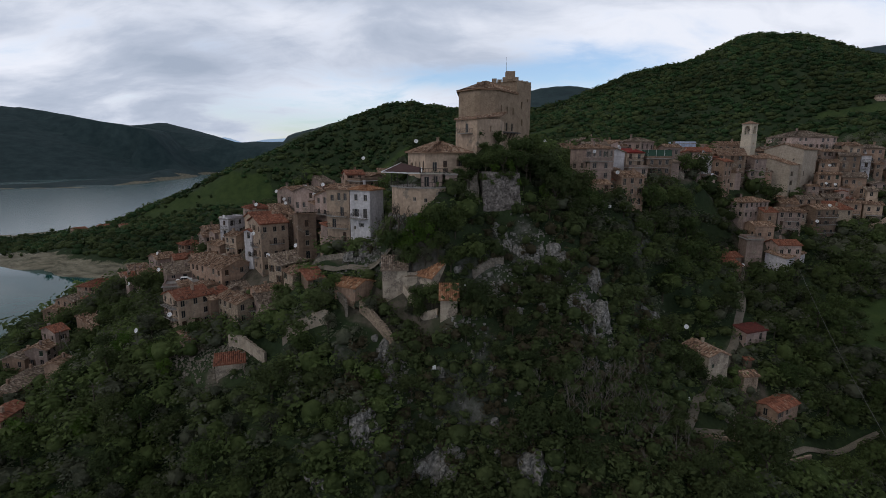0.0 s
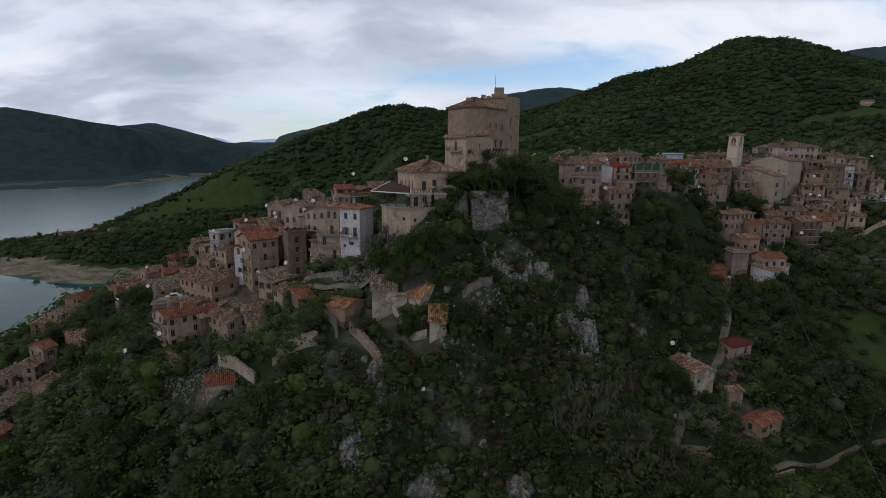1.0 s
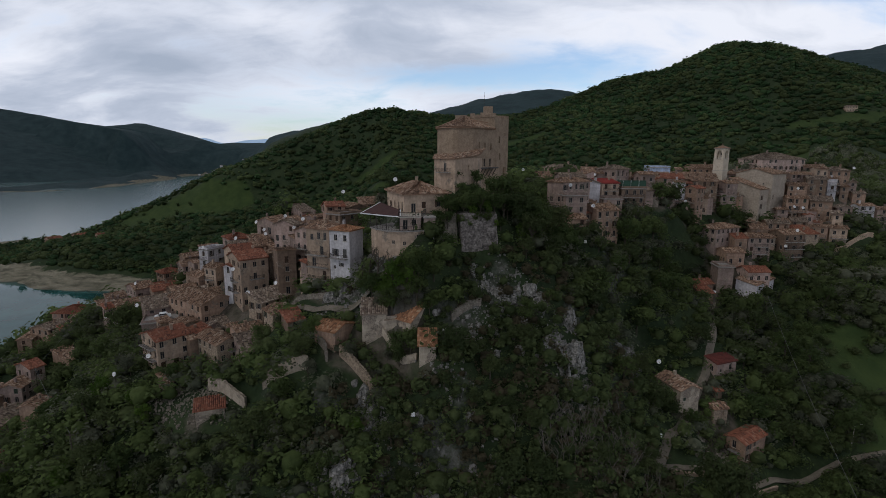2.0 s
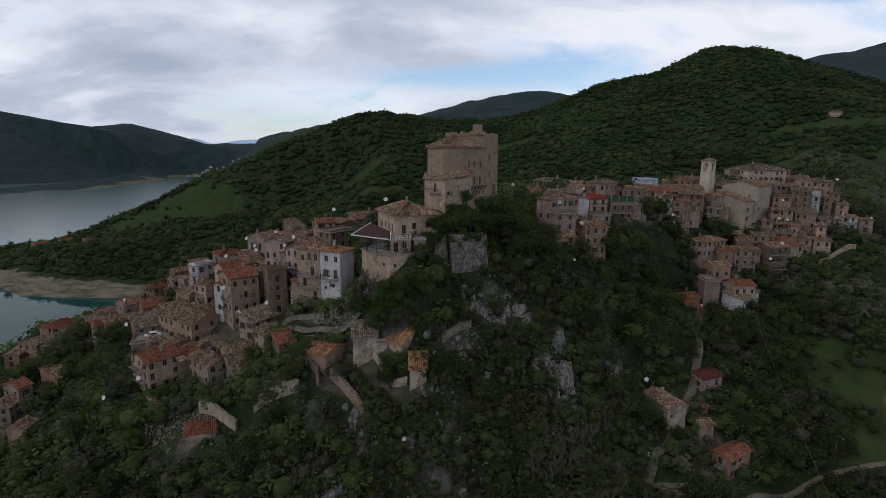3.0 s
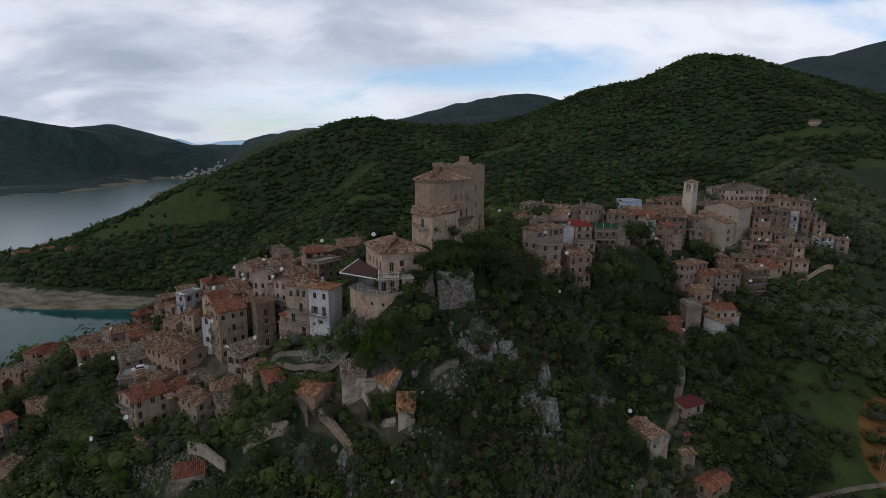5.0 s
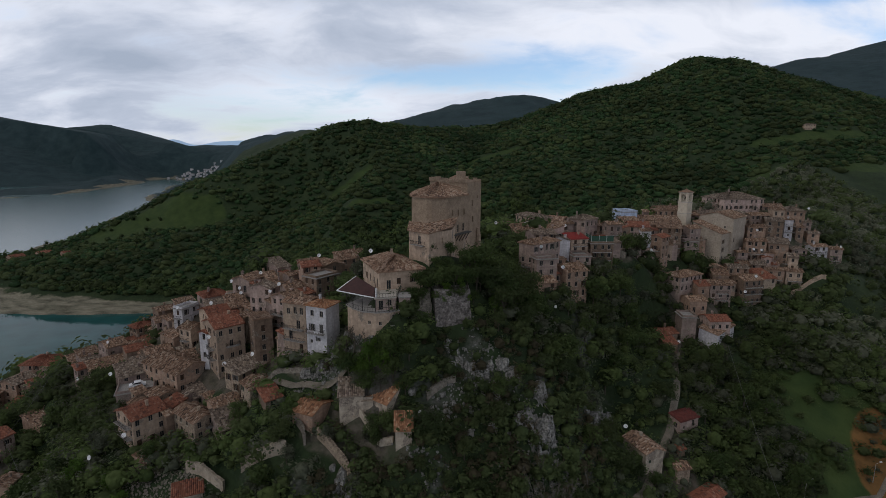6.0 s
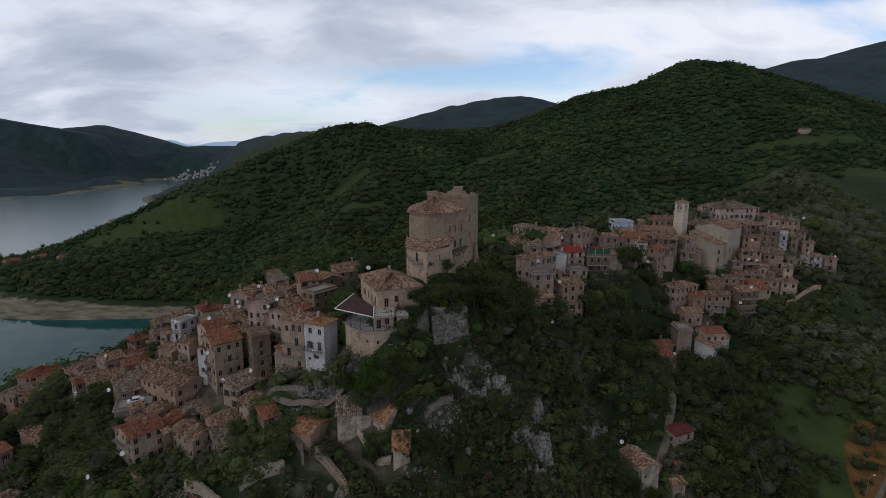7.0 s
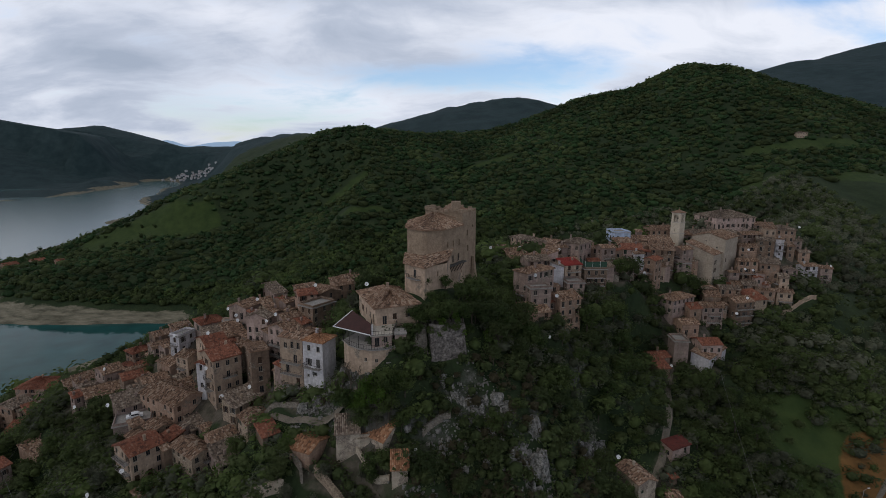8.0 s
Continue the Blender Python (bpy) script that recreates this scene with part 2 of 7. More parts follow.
M["tile_new"] = tiles("orange_roof_tiles", ((0.0, (0.16, 0.085, 0.05)), (0.4, (0.36, 0.175, 0.095)), (0.7, (0.43, 0.23, 0.13)), (1.0, (0.52, 0.36, 0.24))))
M["tile_red"] = tiles("red_roof_tiles", ((0.0, (0.13, 0.058, 0.042)), (0.4, (0.265, 0.104, 0.066)), (0.75, (0.315, 0.132, 0.085)), (1.0, (0.36, 0.21, 0.15))))
M["tile_grey"] = tiles("lichened_roof_tiles", ((0.0, (0.085, 0.066, 0.054)), (0.35, (0.18, 0.135, 0.105)), (0.7, (0.29, 0.225, 0.175)), (1.0, (0.43, 0.365, 0.30))))
M["glass_dark"] = material("window_dark", (0.02, 0.022, 0.025), (0.03, 0.03, 0.035), 2.0, 0.15, 0, spec=0.5)
M["water"] = material("lake_water", (0.020, 0.078, 0.076), (0.024, 0.086, 0.082), 0.01, 0.19, 0.02, 0.25, 0.05, spec=0.5, dist=0.3)
wm = M["water"].node_tree
wco, wsep, wrange = wm.nodes.new("ShaderNodeTexCoord"), wm.nodes.new("ShaderNodeSeparateXYZ"), wm.nodes.new("ShaderNodeMapRange")
wrange.inputs["From Min"].default_value, wrange.inputs["From Max"].default_value = 420, 720  # the sheltered inlet is calm, the open lake rippled
wrange.inputs["To Min"].default_value, wrange.inputs["To Max"].default_value = 0.04, 0.20
wm.links.new(wco.outputs["Object"], wsep.inputs[0]), wm.links.new(wsep.outputs[1], wrange.inputs["Value"])
wsheen = wm.nodes.new("ShaderNodeMapRange")  # sky sheen put in by place: damped in the inlet, raised further out
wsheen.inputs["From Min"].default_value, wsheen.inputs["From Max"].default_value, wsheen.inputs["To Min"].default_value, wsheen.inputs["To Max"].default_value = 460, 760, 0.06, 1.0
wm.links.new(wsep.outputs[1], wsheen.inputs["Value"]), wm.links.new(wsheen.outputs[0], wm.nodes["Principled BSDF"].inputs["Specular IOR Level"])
wm.nodes["Principled BSDF"].inputs["IOR"].default_value = 1.45
wm.links.new(wrange.outputs[0], wm.nodes["Principled BSDF"].inputs["Roughness"])
M["frame"] = material("window_frame_paint", (0.32, 0.27, 0.22), (0.22, 0.18, 0.14), 3.0, 0.6, 0)
M["sill"] = material("travertine_sill", (0.48, 0.44, 0.38), (0.38, 0.34, 0.29), 2.0, 0.85, 0.2)
M["shutter_brown"] = material("brown_shutter", (0.075, 0.042, 0.025), (0.05, 0.03, 0.02), 4.0, 0.6, 0.1)
M["shutter_green"] = material("green_shutter", (0.035, 0.055, 0.035), (0.025, 0.04, 0.028), 4.0, 0.6, 0.1)
M["shutter_grey"] = material("grey_shutter", (0.10, 0.095, 0.09), (0.07, 0.065, 0.06), 4.0, 0.7, 0.1)
M["concrete"] = material("grey_concrete", (0.34, 0.32, 0.30), (0.24, 0.225, 0.21), 1.2, 0.9, 0.3)
M["iron"] = material("dark_iron", (0.045, 0.045, 0.05), (0.06, 0.045, 0.035), 5.0, 0.55, 0.1, metal=0.6)


def foliage(name, c0, c1, rough=0.75):
    """Leaves whose green differs from clump to clump and from tree to tree."""
    m = bpy.data.materials.new(name)
    m.use_nodes = True
    n, l = m.node_tree.nodes, m.node_tree.links
    b = n["Principled BSDF"]
    b.inputs["Roughness"].default_value, b.inputs["Specular IOR Level"].default_value = rough, 0.15
    geo = n.new("ShaderNodeNewGeometry")
    oi = n.new("ShaderNodeObjectInfo")
    add = n.new("ShaderNodeMath")
    add.operation = "MULTIPLY_ADD"
    l.new(geo.outputs["Random Per Island"], add.inputs[0])
    add.inputs[1].default_value = 0.40
    half = n.new("ShaderNodeMath")
    half.operation = "MULTIPLY"
    half.inputs[1].default_value = 0.60
    l.new(oi.outputs["Random"], half.inputs[0]), l.new(half.outputs[0], add.inputs[2])
    r = n.new("ShaderNodeValToRGB")
    r.color_ramp.elements[0].color, r.color_ramp.elements[1].color = (*c0, 1), (*c1, 1)
    l.new(add.outputs[0], r.inputs[0])
    tc = n.new("ShaderNodeTexCoord")
    t = n.new("ShaderNodeTexNoise")
    t.inputs["Scale"].default_value, t.inputs["Detail"].default_value = 0.9, 4
    l.new(tc.outputs["Object"], t.inputs["Vector"])
    mr = n.new("ShaderNodeMapRange")
    mr.inputs["From Min"].default_value, mr.inputs["From Max"].default_value = 0.3, 0.7
    mr.inputs["To Min"].default_value, mr.inputs["To Max"].default_value = 0.8, 1.2
    l.new(t.outputs["Fac"], mr.inputs["Value"])
    wide = n.new("ShaderNodeTexNoise")
    wide.inputs["Scale"].default_value, wide.inputs["Detail"].default_value = 0.014, 5
    l.new(tc.outputs["Object"], wide.inputs["Vector"])
    wr = n.new("ShaderNodeMapRange")
    wr.inputs["From Min"].default_value, wr.inputs["From Max"].default_value = 0.34, 0.66
    wr.inputs["To Min"].default_value, wr.inputs["To Max"].default_value = 0.7, 1.5
    l.new(wide.outputs["Fac"], wr.inputs["Value"])
    both = n.new("ShaderNodeMath")
    both.operation = "MULTIPLY"
    l.new(mr.outputs[0], both.inputs[0]), l.new(wr.outputs[0], both.inputs[1])
    mul = n.new("ShaderNodeVectorMath")
    mul.operation = "SCALE"
    l.new(r.outputs[0], mul.inputs[0]), l.new(both.outputs[0], mul.inputs["Scale"]), l.new(mul.outputs[0], b.inputs["Base Color"])
    thin = n.new("ShaderNodeBsdfTranslucent")  # light comes through the leaves
    l.new(mul.outputs[0], thin.inputs["Color"])
    both_ways = n.new("ShaderNodeMixShader")
    both_ways.inputs[0].default_value = 0.48
    l.new(b.outputs[0], both_ways.inputs[1]), l.new(thin.outputs[0], both_ways.inputs[2]), l.new(both_ways.outputs[0], n["Material Output"].inputs["Surface"])
    return m


M["leaf_dark"] = foliage("holm_oak_leaves", (0.039, 0.060, 0.023), (0.099, 0.123, 0.048))
M["leaf_mid"] = foliage("broadleaf_leaves", (0.044, 0.073, 0.024), (0.109, 0.144, 0.049))
M["leaf_olive"] = foliage("grey_green_leaves", (0.069, 0.081, 0.054), (0.147, 0.153, 0.105))
M["leaf_bright"] = foliage("fresh_green_leaves", (0.054, 0.104, 0.020), (0.124, 0.194, 0.037))
M["leaf_brown"] = foliage("dry_scrub_leaves", (0.055, 0.048, 0.028), (0.103, 0.089, 0.054))
M["wood_far"] = foliage("far_wood_leaves", (0.026, 0.056, 0.024), (0.060, 0.109, 0.040))
M["bark"] = material("grey_bark", (0.10, 0.085, 0.065), (0.065, 0.055, 0.045), 2.0, 0.95, 0.5)
M["rock"] = material("pale_limestone", (0.31, 0.295, 0.275), (0.035, 0.037, 0.03), 1.1, 0.95, 0.9, 1.8, 3.0, 0.1, dist=0.25, mottle=0.5)
M["old_masonry"] = material("dark_old_masonry", (0.27, 0.235, 0.195), (0.12, 0.105, 0.088), 0.7, 0.95, 0.9, 2.2, 2.6, dist=0.15, mottle=0.45)
M["pitted"] = material("pitted_bastion_masonry", (0.235, 0.21, 0.195), (0.075, 0.066, 0.06), 0.9, 0.95, 0.9, 2.0, 2.2, dist=0.2, mottle=0.65)
M["pale_cream"] = material("pale_cream_plaster", (0.60, 0.52, 0.42), (0.48, 0.41, 0.32), 0.5, 0.9, 0.2)
M["church_stone"] = material("church_masonry", (0.43, 0.365, 0.295), (0.31, 0.26, 0.21), 0.4, 0.92, 0.4, 3.0, 1.6, dist=0.05, mottle=0.3)
M["gravel"] = material("gravel_track", (0.21, 0.18, 0.145), (0.13, 0.115, 0.09), 0.4, 0.95, 0.4, 3.0)
M["castle_stone"] = material("castle_masonry", (0.350, 0.264, 0.191), (0.228, 0.168, 0.121), 0.55, 0.95, 0.9, 2.4, 4.0, 0.05, dist=0.12)
M["awning"] = material("maroon_awning", (0.075, 0.036, 0.032), (0.055, 0.028, 0.026), 1.0, 0.8, 0.1)
M["maroon_sheet"] = material("rusty_maroon_sheet", (0.16, 0.045, 0.038), (0.10, 0.035, 0.03), 0.8, 0.75, 0.15)
M["red_sheet"] = material("red_painted_sheet", (0.30, 0.045, 0.038), (0.22, 0.04, 0.035), 0.8, 0.7, 0.1)
M["net"] = material("green_shade_net", (0.045, 0.10, 0.07), (0.035, 0.075, 0.055), 1.5, 0.85, 0.2)
M["white_paint"] = material("white_painted_metal", (0.75, 0.75, 0.76), (0.62, 0.62, 0.63), 2.0, 0.5, 0)
M["bark_pale"] = material("pale_bare_bark", (0.17, 0.155, 0.135), (0.11, 0.10, 0.085), 2.0, 0.95, 0.3)
# distance haze is painted in: pale blue base plus a glow of its own
M["distance"] = bpy.data.materials.new("haze_blue_distance")
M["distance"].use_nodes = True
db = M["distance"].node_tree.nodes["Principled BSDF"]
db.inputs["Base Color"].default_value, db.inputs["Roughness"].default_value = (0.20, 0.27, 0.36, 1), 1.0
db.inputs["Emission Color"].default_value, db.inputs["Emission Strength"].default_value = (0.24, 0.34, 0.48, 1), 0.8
M["cable"] = material("grey_cable", (0.16, 0.16, 0.16), (0.12, 0.12, 0.12), 2.0, 0.6, 0)

# ---- the village's plots, house by house: nearest corner, foot, yaw, width, depth, height, walls, roof, tiles ----
PLOTS = []


def plot(*a, **k):
    PLOTS.append((a, k))


# lower end of the village, by the inlet
plot(-125.8, 184.0, 61.0, 86, 10.1, 12.2, 4.5, "salmon","hip","tile_red","salmon plastered house with a hipped red tile roof",side=.5)
plot(-131.9, 174.0, 54.6, 74, 7.6, 7.9, 8.1, "ochre","gx","tile","ochre house with a bleached old tile roof")
plot(-136.6, 172.0, 55.7, 103, 11.1, 4.3, 4.4, "ochre","gx","tile")
plot(-127.0, 168.0, 53.7, 86, 4.8, 4.5, 3.6, "brown","sl","tile_red")
plot(-123.7, 170.0, 59.7, 52, 2.9, 5.7, 2.6, "brown","sf","tile_red")
plot(-95.7, 150.0, 71.7, 53, 2.4, 2.6, 6.1, "grey","sf","tile_red")
plot(-97.0, 156.0, 74.0, 41, 6.1, 6.3, 3.1, "grey","gx","tile")
plot(-91.0, 148.0, 70.8, 38, 9.4, 9.1, 7.5, "grey","gx","tile","grey plastered house with a long patched roof",balconies=(("side",3,2.8,5),))
plot(-90.5, 157.0, 78.6, 49, 5.7, 7.4, 3.3, "grey","gx","tile","grey house with a pale patched roof")
plot(-83.6, 160.0, 78.0, 51, 4.8, 4.9, 4.1, "brown","gx","tile_red")
plot(-80.0, 148.0, 79.6, 38, 6.7, 6.1, 4.2, "brown","gx","tile_red","brown house with a red tile roof")
plot(-73.0, 131.0, 78.6, 41, 8.8, 5.5, 4.7, "grey","sf","tile","grey house with a sagging patched tile roof")
plot(-71.3, 125.0, 78.1, 20, 8.5, 6.5, 3.3, "grey","flat","concrete","grey walled parking terrace",front=.2)
plot(-56.5, 126.0, 80.2, 54, 9.5, 15.5, 5.8, "ochre","gy","tile","tall ochre gabled house with a lichened tile roof",down=9)
plot(-59.5, 109.6, 75.2, 50, 7.5, 8.0, 7.4, "cream","gx","tile_red","cream plastered house with a red tile roof and balconies",balconies=(("side",4,2.6,6.5),("side",4,5.2,6.5)))
plot(-54.7, 117.0, 76.2, 72, 5.7, 2.6, 5.2, "ochre","sf","tile_red")
plot(-45.7, 108.5, 77.3, 49, 5.3, 9.5, 4.8, "stone","gy","tile","small stone house with a broken patched roof")
plot(-42.3, 112.0, 80.0, 41, 6.0, 4.7, 3.9, "ochre","gx","tile")
plot(-54.9, 104.0, 73.6, 59, 4.1, 3.3, 1.7, "stone","sf","tile","tumbledown stone shed with a loose tile roof",chimneys=0)
plot(-76.5, 160.0, 84.2, 40, 7.2, 6.4, 4.6, "grey","gx","tile","low grey house with a sunken tile roof")
plot(-79.5, 168.0, 86.0, 44, 6.4, 5.2, 4.0, "brown","gx","tile")
plot(-70.5, 164.0, 88.4, 46, 6.0, 5.6, 3.6, "grey","sf","tile")
plot(-86.0, 166.0, 80.6, 50, 6.0, 5.4, 4.4, "brown","hip","tile_red")
plot(-70.5, 141.0, 80.8, 42, 6.6, 6.8, 4.4, "brown","gx","tile")
plot(-63.5, 134.0, 80.4, 46, 4.2, 5.0, 4.2, "grey","sf","tile")
plot(-66.0, 147.0, 84.0, 50, 5.0, 6.0, 4.2, "ochre","gy","tile")
plot(-101.5, 162.0, 72.6, 50, 5.8, 5.4, 3.4, "grey","sf","tile")
plot(-108.0, 168.0, 69.0, 55, 6.4, 5.2, 3.2, "stone","sf","tile","low stone shed with a bleached tile roof",chimneys=0)
plot(-44.8, 94.0, 71.8, 20, 5.4, 3.4, 2.2, "ruin","sf","tile_red","low shed with a rusty tile roof among the rubble",chimneys=0,auto=False,pitch=.25)
# middle
plot(-46.6, 127.9, 84.4, 40, 7.3, 8.9, 13.0, "cream","gx","tile_red","tall cream house with a bright red tile roof",down=9,balconies=(("side",3.4,4.0,3),("front",4,7.6,3.6),("side",3.4,6.8,3)))
plot(-36.3, 125.5, 88.7, 24, 4.5, 10.8, 10.4, "brown","sb","tile","tall brown plastered house",pitch=.12)
plot(-38.8, 119.0, 84.0, 57, 9.1, 4.9, 4.7, "stone","sf","tile","rough stone house with a lean-to tile roof")
plot(-50.5, 132.0, 87.1, 68, 3.3, 2.6, 7.8, "white","gx","tile_red","narrow whitewashed house between taller neighbours")
plot(-60.1, 145.0, 85.0, 60, 5.2, 4.9, 6.4, "cream","gy","tile","narrow cream house of three storeys above the lane",balconies=(("side",2.4,2.8,3),))
plot(-68.3, 150.0, 86.0, 77, 3.6, 3.2, 2.5, "cream","gx","tile")
plot(-58.5, 138.0, 83.0, 41, 6.1, 4.4, 2.6, "brown","sf","tile",pitch=.15)
plot(-71.1, 156.0, 86.7, 56, 4.5, 3.5, 4.0, "grey","gx","tile")
plot(-65.0, 152.0, 89.8, 65, 6.4, 3.6, 5.6, "white","flat","concrete","grey-white house with a flat roof")
plot(-58.9, 154.0, 94.8, 38, 7.0, 7.2, 3.7, "grey","hip","tile_red","house with a bright red hipped roof")
plot(-52.0, 139.0, 94.1, 38, 7.8, 9.5, 2.9, "cream","gx","tile_red","cream house with a red tile roof")
plot(-50.6, 150.0, 96.4, 23, 5.0, 6.5, 2.8, "cream","flat","concrete")
plot(-47.7, 144.0, 95.6, 38, 5.2, 6.2, 2.5, "ochre","sf","tile")
plot(-35.3, 139.0, 91.8, 68, 3.6, 6.9, 13.1, "pink","gx","tile","pinkish plastered terraced house",down=9,balconies=(("side",3.5,6.0,4),))
plot(-27.5, 129.0, 95.5, 53, 4.8, 7.9, 8.9, "pink","gx","tile","pinkish plastered terraced house",down=9,balconies=(("side",4,1.5,6.5),("side",4,4.2,6.5)))
plot(-30.3, 137.0, 101.6, 37, 6.3, 4.6, 3.7, "grey","gx","tile")
plot(-44.8, 152.0, 100.1, 65, 7.3, 6.4, 4.0, "grey","gx","tile")
plot(-44.1, 156.0, 100.8, 44, 7.3, 4.2, 3.2, "ochre","gx","tile")
plot(-38.1, 160.0, 102.9, 38, 4.5, 8.6, 3.3, "grey","sf","tile",pitch=.2)
plot(-27.6, 146.0, 104.9, 23, 5.2, 6.1, 4.5, "salmon","gx","tile_red","house with a bright red tile roof")
plot(-32.9, 152.0, 102.5, 47, 4.9, 3.5, 3.0, "grey","gx","tile")
plot(-22.5, 138.0, 100.4, 50, 8.4, 5.7, 7.4, "brown","flat","concrete","brown house with an open roof terrace")
plot(-18.3, 158.0, 103.5, 35, 6.7, 4.5, 5.5, "ochre","sf","tile")
plot(-16.2, 165.0, 105.7, 32, 5.8, 5.1, 3.8, "grey","gx","tile")
plot(-16.3, 112.6, 94.6, 62, 5.2, 5.6, 12.7, "white","hip","tile_new","tall white plastered house with a small hipped roof",shut=2,auto=False,extra_side=((1.3,10.2,"w"),(3.9,10.2,"w"),(1.4,6.3,"d"),(4.0,6.6,"l"),(2.4,4.3,"s"),(4.3,3.6,"s")),balconies=(("side",2.8,6.2,4.6),),chimneys=1,pitch=.3)
plot(-21.4, 115.3, 93.0, 62, 6.5, 6.6, 14.2, "cream","gy","tile","cream terraced house with stacked balconies beside the white one",shut=0,auto=False,extra_side=((1.2,11.6,"l"),(3.0,11.6,"l"),(5.0,11.4,"w"),(2.2,8.0,"d"),(4.6,5.2,"d"),(1.6,2.2,"d")),balconies=(("side",3.4,8.0,5.6),("side",3.2,5.2,5.6),("side",3.0,2.2,5.2)),pitch=.26)
plot(-4.0, 112.0, 110.0, 18, 10.4, 15.4, 5.8, "cream","hip","tile","cream house with a wide hipped tile roof",front=0,side=0,auto=False,down=10,pitch=.42,over=.6,extra_side=((1.6,1.6,"d"),(4.6,1.8,"l"),(8,1.8,"l"),(11.5,1.8,"w")),extra_front=((2.2,1.4,"d"),(4.6,2.4,"w"),(8.2,2.6,"w")))
# east of the castle
plot(48.6, 172.0, 115.2, 22, 5.8, 13.7, 5.0, "cream","hip","tile","cream house with a low hipped tile roof",)
plot(35.9, 171.0, 115.4, 14, 5.4, 4.7, 2.0, "grey","sf","tile",pitch=.2)
plot(64.3, 169.0, 113.0, 41, 8.8, 7.3, 6.9, "grey","hip","tile")
plot(51.9, 168.0, 114.2, 5, 5.1, 3.8, 4.7, "ochre","gx","tile")
plot(38.1, 137.5, 107.5, 35, 11.8, 5.5, 9.6, "grey","hip","tile","tall grey house over the gully",down=9)
plot(41.3, 150.0, 115.4, 11, 7.5, 6.1, 2.6, "grey","gx","tile")
plot(37.9, 133.0, 108.6, 8, 6.0, 4.1, 5.1, "grey","flat","concrete")
plot(34.7, 129.0, 103.7, 8, 8.2, 5.2, 4.4, "ochre","sf","tile",pitch=.25)
plot(47.1, 135.0, 98.8, 20, 7.5, 8.0, 10.8, "ochre","gx","tile","tall ochre house standing over the slope",down=9)
plot(53.9, 152.0, 111.4, 14, 6.0, 5.2, 4.7, "cream","sf","red_sheet","cream house under a faded red roof",pitch=.2,balconies=(("front",3,2.4,5),))
plot(49.0, 149.0, 112.0, 5, 3.5, 3.2, 4.2, "white","sr","tile")
plot(52.7, 146.0, 107.3, -1, 5.4, 6.1, 4.5, "grey","flat","concrete")
plot(60.6, 153.0, 106.8, -4, 7.2, 6.3, 7.6, "brown","flat","concrete","dark house with a green-netted roof terrace",balconies=(("front",3.5,2.4,6),("front",3.5,5.0,6)))
plot(73.2, 170.0, 111.4, 8, 5.2, 4.5, 6.8, "grey","gx","tile")
plot(73.8, 164.0, 109.8, 2, 5.2, 3.5, 3.5, "grey","flat","concrete")
plot(71.6, 176.0, 111.8, 5, 5.2, 3.6, 5.2, "ochre","gx","tile")
plot(83.0, 175.0, 111.2, -13, 7.0, 8.1, 5.6, "pink","gx","tile_red","pink house with a red tile roof",balconies=(("front",4,2.6,6),))
plot(78.9, 168.0, 108.4, -4, 5.5, 4.4, 3.6, "grey","sf","tile",pitch=.2)
plot(86.3, 172.0, 108.9, 2, 3.6, 3.3, 6.7, "white","gx","tile",balconies=(("front",1.8,2.9,3),))
plot(92.4, 169.0, 102.5, 38, 5.8, 4.5, 11.1, "ochre","gx","tile_red","narrow ochre house with a red roof",balconies=(("side",2.5,3.5,4),("side",2.5,6.2,4)))
plot(86.1, 168.0, 104.7, 17, 4.1, 2.7, 4.0, "pink","flat","concrete")
plot(96.2, 180.0, 105.2, -19, 8.4, 13.1, 10.5, "brown","gx","tile","long brown house of three storeys",balconies=(("front",5,3.0,7),))
plot(87.7, 193.0, 116.3, 2, 6.6, 8.1, 3.6, "blue","flat","concrete","pale blue house with a flat roof")
plot(110.8, 183.0, 106.0, 20, 5.8, 4.9, 8.7, "grey","gx","tile")
plot(106.7, 179.0, 105.2, -4, 5.1, 4.1, 5.1, "grey","flat","concrete")
plot(94.4, 194.0, 114.3, -10, 16.5, 8.0, 2.5, "ochre","gx","tile","long low house with a brown tile roof",)
plot(107.9, 203.0, 116.6, -1, 10.0, 7.6, 3.1, "ochre","gx","tile")
plot(92.9, 184.0, 112.5, 2, 5.7, 5.2, 3.7, "ochre","gx","tile")
# the church and round it
plot(130.6, 187.0, 99.9, 38, 14.4, 13.0, 18.1, "church_stone","gx","tile","tall stone church nave with a pitched tile roof",auto=False,chimneys=0,name="church",group="church",extra_front=((2.4,8.5,"l"),),extra_side=((3,14,"s"),),pitch=.3)
plot(124.0, 183.5, 100.2, 35, 11.2, 11.2, 12.3, "church_stone","sf","tile","pale stone church aisle with tall windows",auto=False,chimneys=0,name="church_aisle",group="church",extra_front=((2,1.6,"l"),(2,5,"l"),(2,8.2,"l")),extra_side=((9,9.8,"s"),),pitch=.34)
plot(142.7, 212.0, 118.2, 5, 19.5, 15.3, 5.2, "pink","hip","tile","large pinkish house with a hipped roof above the church")
plot(126.7, 203.0, 114.9, -1, 12.4, 7.9, 2.9, "ochre","gx","tile")
plot(161.2, 212.0, 115.4, -22, 7.2, 6.1, 4.8, "grey","gx","tile")
plot(148.6, 202.0, 112.5, 5, 9.2, 4.5, 5.0, "grey","gx","tile")
plot(143.3, 196.0, 108.0, -16, 6.7, 4.9, 5.4, "ochre","gx","tile")
plot(166.7, 206.0, 112.9, -13, 8.1, 8.9, 6.1, "ochre","hip","tile")
plot(159.1, 203.0, 116.2, -7, 4.7, 4.1, 3.6, "cream","gx","tile")
